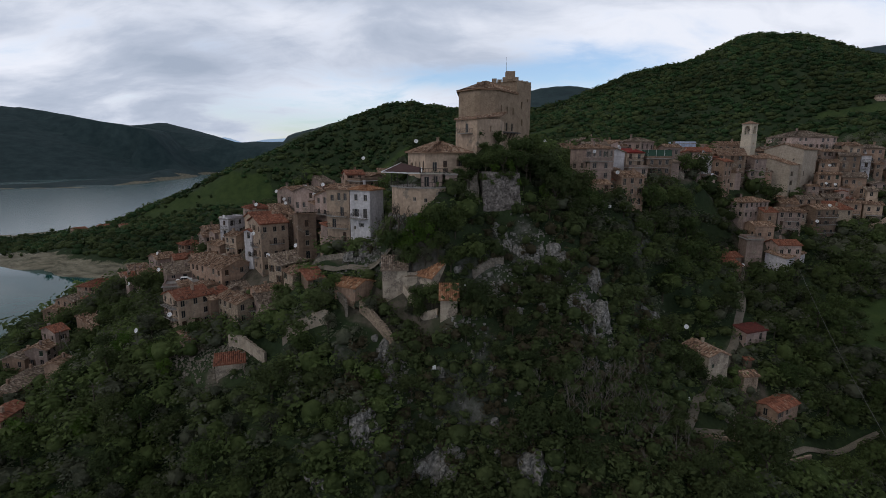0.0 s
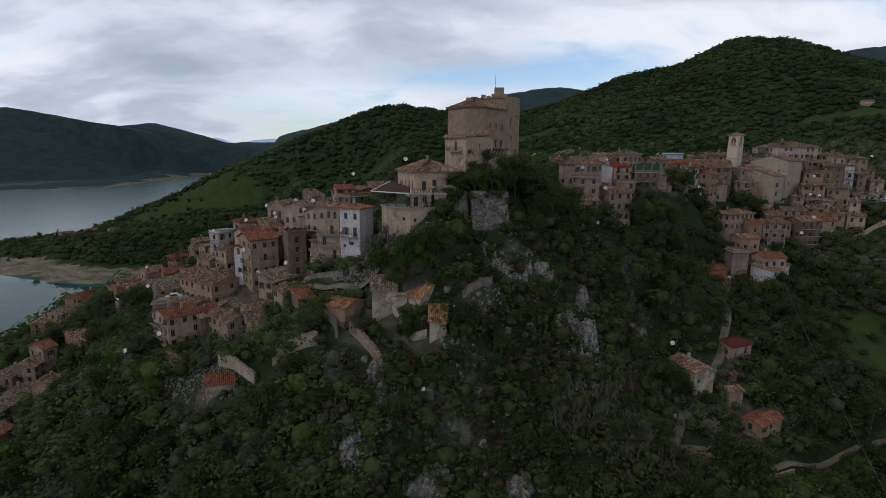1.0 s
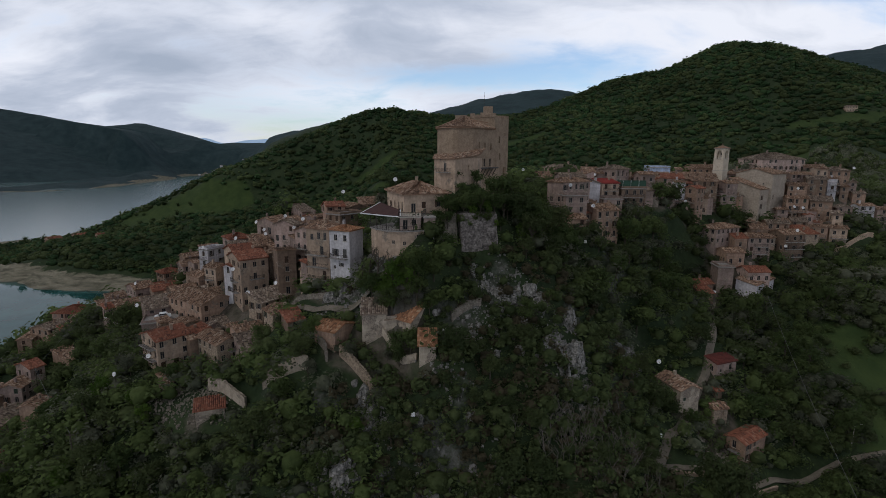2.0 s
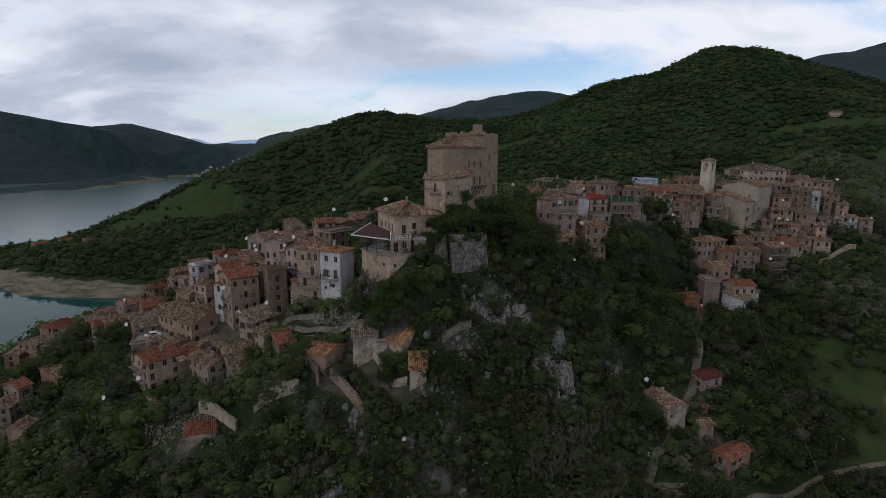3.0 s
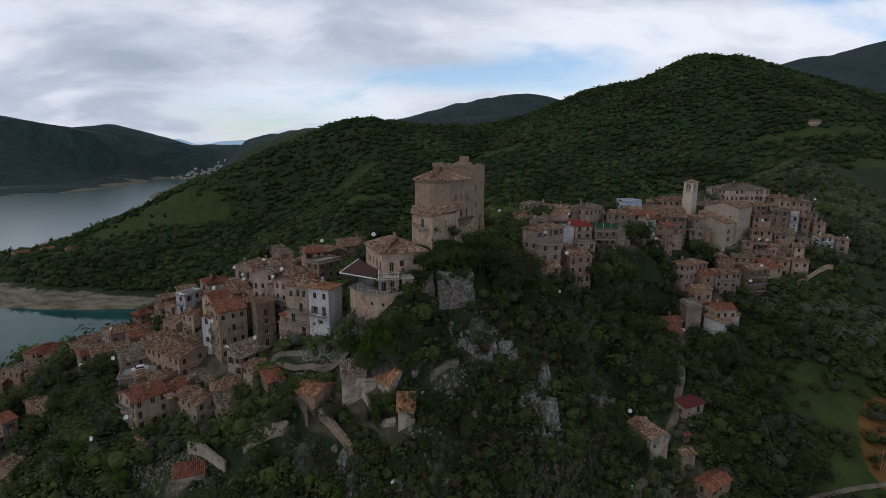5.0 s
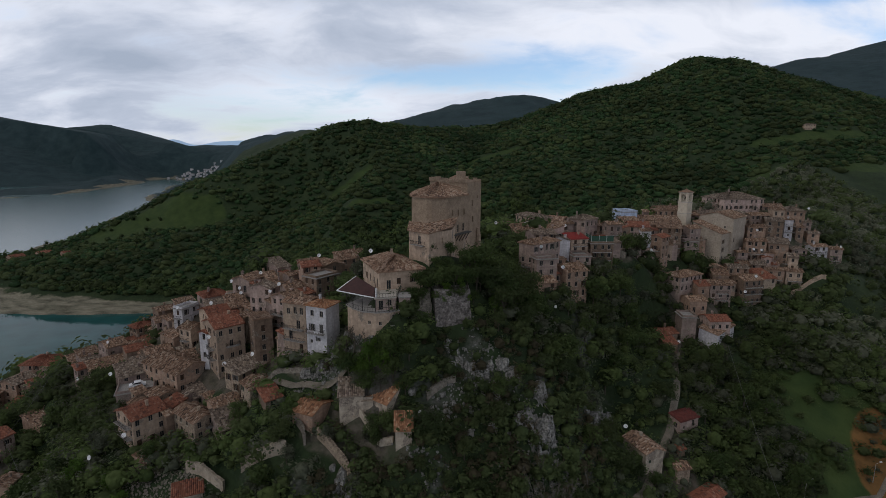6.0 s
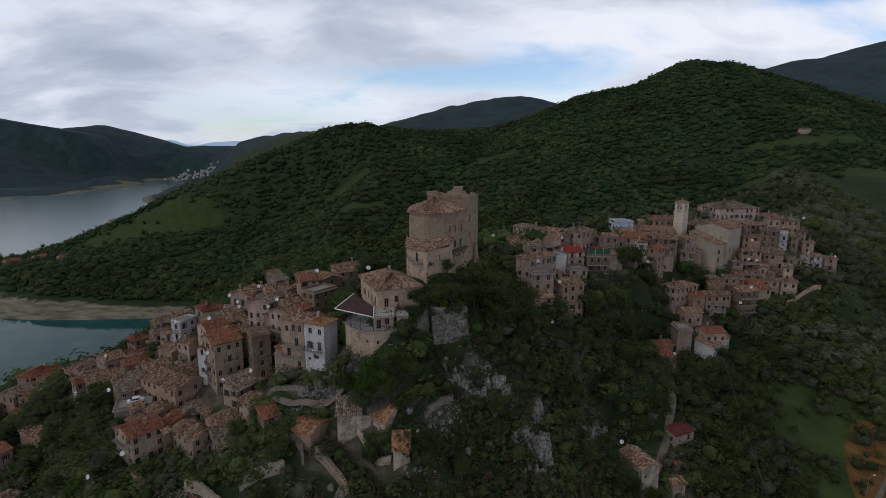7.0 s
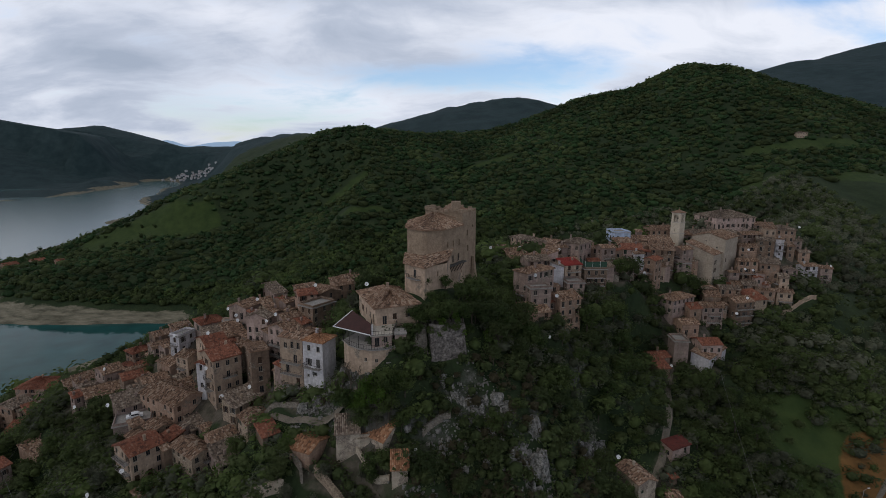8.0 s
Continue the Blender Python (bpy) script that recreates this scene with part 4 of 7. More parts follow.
def tube(verts, faces, a, b, r0, r1, n=6, cap=True):
    a, b = Vector(a), Vector(b)
    q = (b - a).to_track_quat("Z", "Y")
    i = len(verts)
    for p, r in ((a, r0), (b, r1)):
        for k in range(n):
            t = 2 * math.pi * k / n
            verts.append(tuple(p + q @ Vector((r * math.cos(t), r * math.sin(t), 0))))
    faces += [(i + k, i + (k + 1) % n, i + n + (k + 1) % n, i + n + k) for k in range(n)]
    if cap:
        faces.append(tuple(i + n + k for k in range(n)))


def empty(name, m):
    ob = new(name)
    ob.empty_display_size = 0.5
    ob.matrix_basis = m
    return ob


# shared windows: a frame standing in the wall's reveal with a dark pane, and slatted shutters
WINDOW_SIZES = {"w": (0.95, 1.4), "s": (0.65, 0.8), "d": (1.05, 2.1), "l": (0.9, 1.7), "p": (1.5, 1.3), "a": (2.4, 2.6)}


def window_meshes(ww, wh):
    v, f = [], []
    t = 0.07
    for x0, x1, z0, z1 in ((-ww / 2, -ww / 2 + t, 0, wh), (ww / 2 - t, ww / 2, 0, wh), (-ww / 2 + t, ww / 2 - t, wh - t, wh), (-ww / 2 + t, ww / 2 - t, 0, t), (-0.03, 0.03, t, wh - t)):
        box(v, f, x0, 0.10, z0, x1, 0.16, z1)
    frame_me = mesh_data("window_frame", v, f, [M["frame"]])
    v, f = [], []
    box(v, f, -ww / 2 + t, 0.12, t, ww / 2 - t, 0.135, wh - t)
    pane_me = mesh_data("pane", v, f, [M["glass_dark"]])
    v, f = [], []
    box(v, f, -ww / 2 - 0.06, -0.08, -0.07, ww / 2 + 0.06, 0.0, -0.005)
    sill_me = mesh_data("sill", v, f, [M["sill"]])
    leaf = []
    for mat in ("shutter_brown", "shutter_green", "shutter_grey"):
        v, f = [], []
        hw = ww / 2
        box(v, f, 0, -0.05, 0, 0.05, -0.01, wh)
        box(v, f, hw - 0.05, -0.05, 0, hw, -0.01, wh)
        box(v, f, 0.05, -0.05, 0, hw - 0.05, -0.01, 0.06)
        box(v, f, 0.05, -0.05, wh - 0.06, hw - 0.05, -0.01, wh)
        n = max(3, int(wh / 0.26))
        for k in range(n):
            z = 0.07 + (wh - 0.14) * k / n
            box(v, f, 0.05, -0.042, z, hw - 0.05, -0.018, z + (wh - 0.14) / n * 0.8)
        leaf.append(mesh_data("shutter", v, f, [M[mat]]))
    return frame_me, pane_me, sill_me, leaf


WIN = {}


def add_window(parent, m, size, state, tint):
    """One window in the opening at m (its sill's middle, outside face); state o: shutters open, c: closed, n: none, h: a bare dark hole."""
    if size not in WIN:
        WIN[size] = window_meshes(*WINDOW_SIZES[size])
    ww, wh = WINDOW_SIZES[size]
    frame_me, pane_me, sill_me, leaf = WIN[size]
    if state == "h":
        return
    name = "door" if size == "d" else "window"
    w = part(name, frame_me, parent, m)
    part("pane", pane_me, w)
    if size in "wls":
        part("sill", sill_me, w)
    if state == "c":
        part("shutter", leaf[tint], w, pose(-ww / 2, 0.06, 0))
        part("shutter", leaf[tint], w, pose(0, 0.06, 0))
    elif state == "o":
        part("shutter", leaf[tint], w, pose(-ww, 0.0, 0))
        part("shutter", leaf[tint], w, pose(ww / 2, 0.0, 0))


def facade(v, f, p, ux, uy, width, z0, z1, holes, depth=0.24):
    """A wall face from p along (ux, uy), its outside to the right of that way, with real openings (u, z, w, h)."""
    us = sorted({0.0, width, *[a for u, z, w, h in holes for a in (u - w / 2, u + w / 2)]})
    zs = sorted({z0, z1, *[a for u, z, w, h in holes for a in (z, z + h)]})
    nxv, nyv = -uy, ux  # inward

    def put(u, z, inn=0.0):
        v.append((p[0] + ux * u + nxv * inn, p[1] + uy * u + nyv * inn, z))
        return len(v) - 1
    grid = {(i, j): put(u, z) for i, u in enumerate(us) for j, z in enumerate(zs)}
    for i in range(len(us) - 1):
        for j in range(len(zs) - 1):
            uc, zc = (us[i] + us[i + 1]) / 2, (zs[j] + zs[j + 1]) / 2
            if any(abs(uc - u) < w / 2 and z < zc < z + h for u, z, w, h in holes):
                continue
            f.append((grid[i, j], grid[i + 1, j], grid[i + 1, j + 1], grid[i, j + 1]))
    for u, z, w, h in holes:
        o = [put(a, b) for a, b in ((u - w / 2, z), (u + w / 2, z), (u + w / 2, z + h), (u - w / 2, z + h))]
        q = [put(a, b, depth) for a, b in ((u - w / 2, z), (u + w / 2, z), (u + w / 2, z + h), (u - w / 2, z + h))]
        f.extend((o[(k + 1) % 4], o[k], q[k], q[(k + 1) % 4]) for k in range(4))
        f.append((q[0], q[1], q[2], q[3]))


def roof_slab(v, f, quad, thick):
    """A sloping roof plane of three or four corners, given counter-clockwise from above, with thickness."""
    i, n = len(v), len(quad)
    v += [tuple(q) for q in quad] + [(q[0], q[1], q[2] - thick) for q in quad]
    f.append(tuple(range(i, i + n)))
    f.append(tuple(reversed(range(i + n, i + 2 * n))))
    f += [(i + n + k, i + n + (k + 1) % n, i + (k + 1) % n, i + k) for k in range(n)]


def tile_cover(rnd, planes, width=.38, length=.55):
    """Rows of half-round tiles laid down each roof plane, a little uneven."""
    v, f = [], []
    for q in planes:
        q = [Vector(p) for p in q]
        if abs(q[0].z - q[1].z) > .05:
            q = q[1:] + q[:1]
        a, b, c = q[:3]
        d = q[3] if len(q) > 3 else c
        nrm = (b - a).cross(d - a).normalized()
        cols = max(3, int((b - a).length / width))
        rows = max(2, int(((d + c) / 2 - (a + b) / 2).length / length))
        for i in range(cols):
            lo0, lo1, hi0, hi1 = a.lerp(b, i / cols), a.lerp(b, (i + 1) / cols), d.lerp(c, i / cols), d.lerp(c, (i + 1) / cols)
            for j in range(rows):
                t0, t1 = j / rows, min(1.0, (j + 1.06) / rows)
                up = rnd.uniform(.12, .22)
                p = [lo0.lerp(hi0, t0), lo1.lerp(hi1, t0), lo0.lerp(hi0, t1), lo1.lerp(hi1, t1)]
                p = [e + nrm * (.10 * noise.noise(e * .35) + .05) for e in p]
                slip = (hi0 - lo0).normalized() * rnd.uniform(-.12, .12)
                n = len(v)
                v.extend([p[0] + slip, (p[0] + p[1]) / 2 + nrm * up + slip, p[1] + slip, p[2], (p[2] + p[3]) / 2 + nrm * up * .55, p[3]])
                f += [(n, n + 1, n + 4, n + 3), (n + 1, n + 2, n + 5, n + 4)]
    return v, f


def roof_meshes(kind, w, d, h, pitch, over):
    """Top corners of the roof's planes over a w by d house, and the gable triangles' rise per side."""
    x0, x1, y0, y1 = -over, w + over, -over, d + over
    drop = over * pitch
    if kind == "gx":  # ridge along x
        r = h + d / 2 * pitch
        return [[(x0, y0, h - drop), (x1, y0, h - drop), (x1, d / 2, r), (x0, d / 2, r)], [(x0, d / 2, r), (x1, d / 2, r), (x1, y1, h - drop), (x0, y1, h - drop)]]
    if kind == "gy":
        r = h + w / 2 * pitch
        return [[(x0, y0, h - drop), (w / 2, y0, r), (w / 2, y1, r), (x0, y1, h - drop)], [(w / 2, y0, r), (x1, y0, h - drop), (x1, y1, h - drop), (w / 2, y1, r)]]
    if kind == "hip":
        s = min(w, d) / 2
        r = h + s * pitch
        a, b = ((s, d / 2, r), (w - s, d / 2, r)) if w >= d else ((w / 2, s, r), (w / 2, d - s, r))
        c = [(x0, y0, h - drop), (x1, y0, h - drop), (x1, y1, h - drop), (x0, y1, h - drop)]
        if w >= d:
            return [[c[0], c[1], b, a], [c[1], c[2], b], [c[2], c[3], a, b], [c[3], c[0], a]]
        return [[c[0], c[1], a], [c[1], c[2], b, a], [c[2], c[3], b], [c[3], c[0], a, b]]
    if kind == "sf":  # single slope down to the front (y = 0)
        return [[(x0, y0, h - drop), (x1, y0, h - drop), (x1, y1, h + (d + over) * pitch), (x0, y1, h + (d + over) * pitch)]]
    if kind == "sl":  # single slope down to x = 0
        return [[(x0, y0, h - drop), (x1, y0, h + (w + over) * pitch), (x1, y1, h + (w + over) * pitch), (x0, y1, h - drop)]]
    if kind == "sr":  # single slope down to x = w
        return [[(x0, y0, h + (w + over) * pitch), (x1, y0, h - drop), (x1, y1, h - drop), (x0, y1, h + (w + over) * pitch)]]
    if kind == "sb":
        return [[(x0, y0, h + (d + over) * pitch), (x1, y0, h + (d + over) * pitch), (x1, y1, h - drop), (x0, y1, h - drop)]]
    return [[(x0, y0, h + .02), (x1, y0, h + .02), (x1, y1, h + .02), (x0, y1, h + .02)]]


def auto_windows(rnd, width, h, dens, sizes="wwwl", base=0.0):
    """Openings in loose columns and storeys: (u, z, size)."""
    out = []
    n = max(1, int(width / 2.3))
    st = max(1, round(h / 2.9))
    sh = h / st
    for k in range(n):
        u = width * (k + 0.5) / n + rnd.uniform(-0.25, 0.25)
        for s in range(st):
            if rnd.random() < dens and u > 0.9 and u < width - 0.9:
                size = rnd.choice(sizes) if s or rnd.random() < 0.5 else rnd.choice("dsw")
                wh = WINDOW_SIZES[size][1]
                z = s * sh + (0.1 if size == "d" else min(1.0, sh - wh - 0.35))
                out.append((u + rnd.uniform(-0.06, 0.06), base + z + rnd.uniform(-0.08, 0.08), size))
    return out


HOUSES = []


def house(x, y, z, yaw, w, d, h, wall="ochre", roof="gx", tile="tile", label="", front=0.95, side=0.8, pitch=0.36, over=0.35, seed=0, down=7.0,
          chimneys=1, shut=0, extra_front=(), extra_side=(), auto=True, holes_only=False, name="house", group="village houses", balconies=()):
    """A house whose nearest corner stands at (x, y), base z; its front runs w along yaw, its side d to the back. Walls reach down into the slope."""
    c, s = math.cos(radians(yaw)), math.sin(radians(yaw))
    if group == "farmhouses":
        z = ground_z(x, y)
    down = max(down, z - min(ground_z(x + a * c - b * s, y + a * s + b * c) for a in (0, w) for b in (0, d)) + 1.5)
    rnd = random.Random(seed * 77 + int(x * 10) * 13 + int(y * 10))
    if tile == "tile" and rnd.random() < .3:
        tile = "tile_grey"
    base = empty(name, pose(x, y, z, 0, 0, yaw))
    tagged(base, label or "old stone village house with a clay tile roof on the slope", "house", group)
    fr = (auto_windows(rnd, w, h, front) if auto else []) + list(extra_front)
    sd = (auto_windows(rnd, d, h, side) if auto else []) + list(extra_side)
    bk = auto_windows(rnd, w, h, 0.10) if auto else []
    rt = auto_windows(rnd, d, h, 0.25) if auto else []
    v, f = [], []
    sides = [((0, 0), (1, 0), w, fr), ((w, 0), (0, 1), d, rt), ((w, d), (-1, 0), w, bk), ((0, d), (0, -1), d, [(d - u, a, s) for u, a, s in sd])]
    for p, (ux, uy), width, wins in sides:
        ok = []
        for u, a, s in wins:
            ww, wh = WINDOW_SIZES[s]
            if u - ww / 2 > 0.12 and u + ww / 2 < width - 0.12 and a + wh < h - 0.12 and not any(abs(u - q[0]) < (ww + q[2]) / 2 + 0.1 and abs(a + wh / 2 - q[1] - q[3] / 2) < (wh + q[3]) / 2 + 0.1 for q in ok):
                ok.append((u, a, ww, wh, s))
        facade(v, f, p, ux, uy, width, -down, h, [q[:4] for q in ok])
        for u, a, ww, wh, s in ok:
            m = Matrix.Translation((p[0] + ux * u, p[1] + uy * u, a)) @ Matrix.Rotation(math.atan2(uy, ux), 4, "Z")
            state = "h" if holes_only or s == "a" else rnd.choice("nncnnnon" if s != "d" else "cnn")
            add_window(base, m, s, state, shut if rnd.random() < 0.7 else rnd.randrange(3))
    # gable ends
    planes = roof_meshes(roof, w, d, h, pitch, over)

    def tri(*pts):
        i = len(v)
        v.extend(pts)
        f.append(tuple(range(i, i + len(pts))))
    e = 0.03
    if roof == "gx":
        r = h + d / 2 * pitch - e
        tri((0, d, h), (0, 0, h), (0, d / 2, r)), tri((w, 0, h), (w, d, h), (w, d / 2, r))
    elif roof == "gy":
        r = h + w / 2 * pitch - e
        tri((0, 0, h), (w, 0, h), (w / 2, 0, r)), tri((w, d, h), (0, d, h), (w / 2, d, r))
    elif roof in ("sf", "sb"):
        r = h + d * pitch - e
        yb, ys = (d, 0) if roof == "sf" else (0, d)
        tri((0, d, h), (0, 0, h), (0, yb, r)), tri((w, 0, h), (w, d, h), (w, yb, r)), tri((0, yb, h), (w, yb, h), (w, yb, r), (0, yb, r))
    elif roof in ("sl", "sr"):
        r = h + w * pitch - e
        xb = w if roof == "sl" else 0
        tri((0, 0, h), (w, 0, h), (xb, 0, r)), tri((w, d, h), (0, d, h), (xb, d, r)), tri((xb, 0, h), (xb, d, h), (xb, d, r), (xb, 0, r))
    part("wall", mesh_data("wall", v, f, [M[wall]]), base)
    v, f = [], []
    for q in planes:
        if roof != "flat":
            q = [(a + rnd.uniform(-.05, .05), b + rnd.uniform(-.05, .05), c + rnd.uniform(-.04, .04)) for a, b, c in q]
        roof_slab(v, f, [(a, b, c + 0.06) for a, b, c in q], 0.16)
    part("roof", mesh_data("roof", v, f, [M[tile]]), base, label="flat concrete terrace roof" if roof == "flat" else "weathered clay tile roof")
    if roof != "flat":
        v, f = tile_cover(rnd, [[(a, b, c + .065) for a, b, c in q] for q in planes])
        tagged(part("tile_cover", mesh_data("tile_cover", v, f, [M[tile]]), base), kind="stuff")
    if roof == "flat":
        v, f = [], []
        for a in ((0, 0, w, .2), (0, d - .2, w, d), (0, .2, .2, d - .2), (w - .2, .2, w, d - .2)):
            box(v, f, a[0], a[1], h + .19, a[2], a[3], h + .75)
        part("parapet", mesh_data("parapet", v, f, [M[wall]]), base)
    for k in range(chimneys):
        if roof == "flat":
            break
        cx, cy = w * rnd.uniform(.2, .8), d * rnd.uniform(.25, .75)
        zt = h + min(w, d) / 2 * pitch
        v, f = [], []
        box(v, f, -.28, -.22, -1.5, .28, .22, .75)
        box(v, f, -.36, -.3, .75, .36, .3, .83)
        box(v, f, -.2, -.15, .83, -.08, .15, 1.02), box(v, f, .08, -.15, .83, .2, .15, 1.02)
        box(v, f, -.36, -.3, 1.02, .36, .3, 1.1)
        part("chimney", mesh_data("chimney", v, f, [M[wall]]), base, pose(cx, cy, zt))
    if auto and not balconies and not holes_only and h > 4.6 and y < 240 and rnd.random() < .40:
        for zb in [2.9 + 2.8 * k for k in range(int((h - 3.0) / 2.8))] or [2.6]:
            if rnd.random() < .75:
                on, ln = ("front", w) if rnd.random() < .6 else ("side", d)
                width = min(ln - .8, rnd.uniform(1.8, 4.2))
                if width > 1.2 and zb + 1.2 < h:
                    balcony(base, ln / 2 + rnd.uniform(-.5, .5) * max(0, ln - width - .6), zb, width, rnd.uniform(.8, 1.2), on)
    for on, u, zb, width in balconies:
        balcony(base, u, zb, width, on=on)
    HOUSES.append((x, y, z, yaw, w, d, h))
    return base


def balcony(parent, u, z, width, depth=1.1, on="front", rail="bars", d_house=0.0):
    """A slab with a rail; on the front face (y = 0) or the side face (x = 0)."""
    v, f = [], []
    box(v, f, -width / 2, -depth, -.14, width / 2, -.003, 0)
    m = pose(u, 0, z) if on == "front" else pose(0, u, z, 0, 0, -90)
    b = part("balcony", mesh_data("balcony", v, f, [M["concrete"]]), parent, m)
    v, f = [], []
    box(v, f, -width / 2, -depth, .95, width / 2, -depth + .05, 1.0)
    box(v, f, -width / 2, -depth + .05, .95, -width / 2 + .05, -.003, 1.0), box(v, f, width / 2 - .05, -depth + .05, .95, width / 2, -.003, 1.0)
    n = max(4, int(width / .18))
    for k in range(n + 1):
        a = -width / 2 + .02 + (width - .06) * k / n
        box(v, f, a, -depth + .01, 0, a + .022, -depth + .032, .95)
    for k in range(int(depth / .18)):
        a = -depth + .1 + k * .18
        box(v, f, -width / 2 + .01, a, 0, -width / 2 + .032, a + .022, .95), box(v, f, width / 2 - .032, a, 0, width / 2 - .01, a + .022, .95)
    part("railing", mesh_data("railing", v, f, [M["iron"]]), b)
    return b

# ---- the village, built on its plots ----
for a, k in PLOTS:
    house(*a, **k)


def infill_sites(limit):
    """Gaps between neighbouring houses where a low house closes the row."""
    mid = [(x + w / 2 * math.cos(radians(yaw)) - d / 2 * math.sin(radians(yaw)), y + w / 2 * math.sin(radians(yaw)) + d / 2 * math.cos(radians(yaw)), z, yaw, w, d, h) for x, y, z, yaw, w, d, h in HOUSES]
    green = [(112, 174, 6), (82, 166, 8), (30, 125, 16), (-14, 141, 4), (-19, 106, 11), (65, 105, 14), (9, 128, 17), (-6, 110, 9), (91, 150, 6), (-9, 94, 9), (-20, 96, 6), (-45, 100, 8), (-71, 100, 9)]
    out = []
    for i, p in enumerate(mid):
        for q in mid[:i]:
            gap = math.hypot(p[0] - q[0], p[1] - q[1])
            x, y = (p[0] + q[0]) / 2, (p[1] + q[1]) / 2
            if not 5 < gap < 25 or abs(p[2] - q[2]) > 13 or abs(x) > 150 or y > 230 or any(math.hypot(x - a, y - b) < r for a, b, r in green):
                continue
            size = 9.0
            for a in mid + out:
                c, s = math.cos(radians(a[3])), math.sin(radians(a[3]))
                u, v = abs((x - a[0]) * c + (y - a[1]) * s) - a[4] / 2, abs(-(x - a[0]) * s + (y - a[1]) * c) - a[5] / 2
                size = min(size, max(u, v))
            if size < .8:
                continue
            half = min(size * .94, 3.6)
            foot = min(ground_z(x - half, y - half), ground_z(x + half, y - half), ground_z(x, y))
            h = min(p[2] + p[6], q[2] + q[6]) - foot - .5
            if 2.2 < h:
                out.append((x, y, foot, p[3], 2 * half, 2 * half, min(h, 7.5)))
                if len(out) >= limit:
                    return out
    return out


mix = random.Random(31)
for x, y, foot, yaw, w, d, h in infill_sites(92):
    c, s = math.cos(radians(yaw)), math.sin(radians(yaw))
    house(x - w / 2 * c + d / 2 * s, y - w / 2 * s - d / 2 * c, foot, yaw, w, d, h, mix.choice(("ochre", "grey", "brown", "stone", "pink", "cream")), mix.choice(("gx", "sf", "gy", "sl", "sf")),
          mix.choice(("tile", "tile", "tile", "tile_red")), "narrow old infill house wedged between its neighbours", pitch=.28, over=.3, front=.55, side=.4, chimneys=mix.randrange(2), shut=mix.randrange(3))
for ob in list(scene.objects):
    if ob.name.startswith("church"):
        ob["category"] = "church"

# ---- the castle on its crag ----
def fan_roof(poly, z, apex, over, thick=0.18):
    """A roof that rises from the eaves over a polygon to one point, as slabs."""
    v, f = [], []
    cx, cy = sum(p[0] for p in poly) / len(poly), sum(p[1] for p in poly) / len(poly)
    out = []
    for x, y in poly:
        k = over / math.hypot(x - cx, y - cy)
        out.append((x + (x - cx) * k, y + (y - cy) * k, z))
    n = len(out)
    v = out + [(x, y, h - thick) for x, y, h in out] + [apex]
    for k in range(n):
        j = (k + 1) % n
        f += [(k, j, 2 * n), (n + k, n + j, j, k)]
    f.append(tuple(reversed(range(n, 2 * n))))
    return v, f


def prism_walls(v, f, poly, z0, z1, holes):
    """Walls round a counter-clockwise polygon; holes: edge number -> openings (u, z, size)."""
    out = []
    for k, (a, b) in enumerate(zip(poly, poly[1:] + poly[:1])):
        width = math.hypot(b[0] - a[0], b[1] - a[1])
        ux, uy = (b[0] - a[0]) / width, (b[1] - a[1]) / width
        hs = [(u * width, z, *WINDOW_SIZES[s]) for u, z, s in holes.get(k, ())]
        facade(v, f, a, ux, uy, width, z0, z1, hs, 0.35)
        out += [(Matrix.Translation((a[0] + ux * u * width, a[1] + uy * u * width, z)) @ Matrix.Rotation(math.atan2(uy, ux), 4, "Z"), s) for u, z, s in holes.get(k, ())]
    return out


castle = empty("castle", pose(10, 135, 117))
tagged(castle, "ruined stone castle with a rounded tower on a crag", "castle")
APSE = [(4.0, 138.0), (3.8, 134.6), (4.4, 133.0), (7.6, 128.9), (8.8, 128.5), (12.6, 129.4), (13.6, 130.2), (19.2, 138.6), (17.0, 150.0), (4.5, 147.0)]
SHOULDERS = [(3.4, 134.0), (7.2, 128.6), (12.2, 129.2), (19.2, 138.6)]
KEEP = [(19.2, 138.6), (24.2, 146.6), (17.5, 152.5), (9.5, 149.5), (12.0, 143.5)]
ANNEX = [(2.9, 124.6), (7.6, 118.6), (13.4, 123.6), (15.4, 133.0), (6.0, 133.0)]
loc = lambda poly: [(x - 10, y - 135) for x, y in poly]
v, f = [], []
wins = prism_walls(v, f, loc(APSE), -4, 14.1, {6: [(0.14, 8.8, "l"), (0.46, 8.6, "l"), (0.46, 4.2, "d"), (0.78, 4.2, "d"), (0.80, 8.6, "l")]})
part("tower_wall", mesh_data("tower_wall", v, f, [M["castle_stone"]]), castle, label="rounded tower wall of pale rubble masonry")
v, f = fan_roof(loc(APSE), 14.05, (1.2, 5.0, 17.3), 0.55, 0.25)
part("tower_roof", mesh_data("tower_roof", v, f, [M["tile"]]), castle, label="low tiled roof over the round tower")
n = (len(v) - 1) // 2
v, f = tile_cover(random.Random(3), [[v[k], v[(k + 1) % n], v[2 * n]] for k in range(n)], .42, .7)
tagged(part("tile_cover", mesh_data("tile_cover", v, f, [M["tile"]]), castle), kind="stuff")
v, f = [], []
wins += prism_walls(v, f, loc(KEEP), -2, 17.2, {0: [(0.35, 10.5, "l"), (0.4, 6.0, "l"), (0.75, 12.5, "s")]})
box(v, f, 6.6, 6.6, 17.2, 9.0, 9.0, 20.2)  # broken stump of a turret
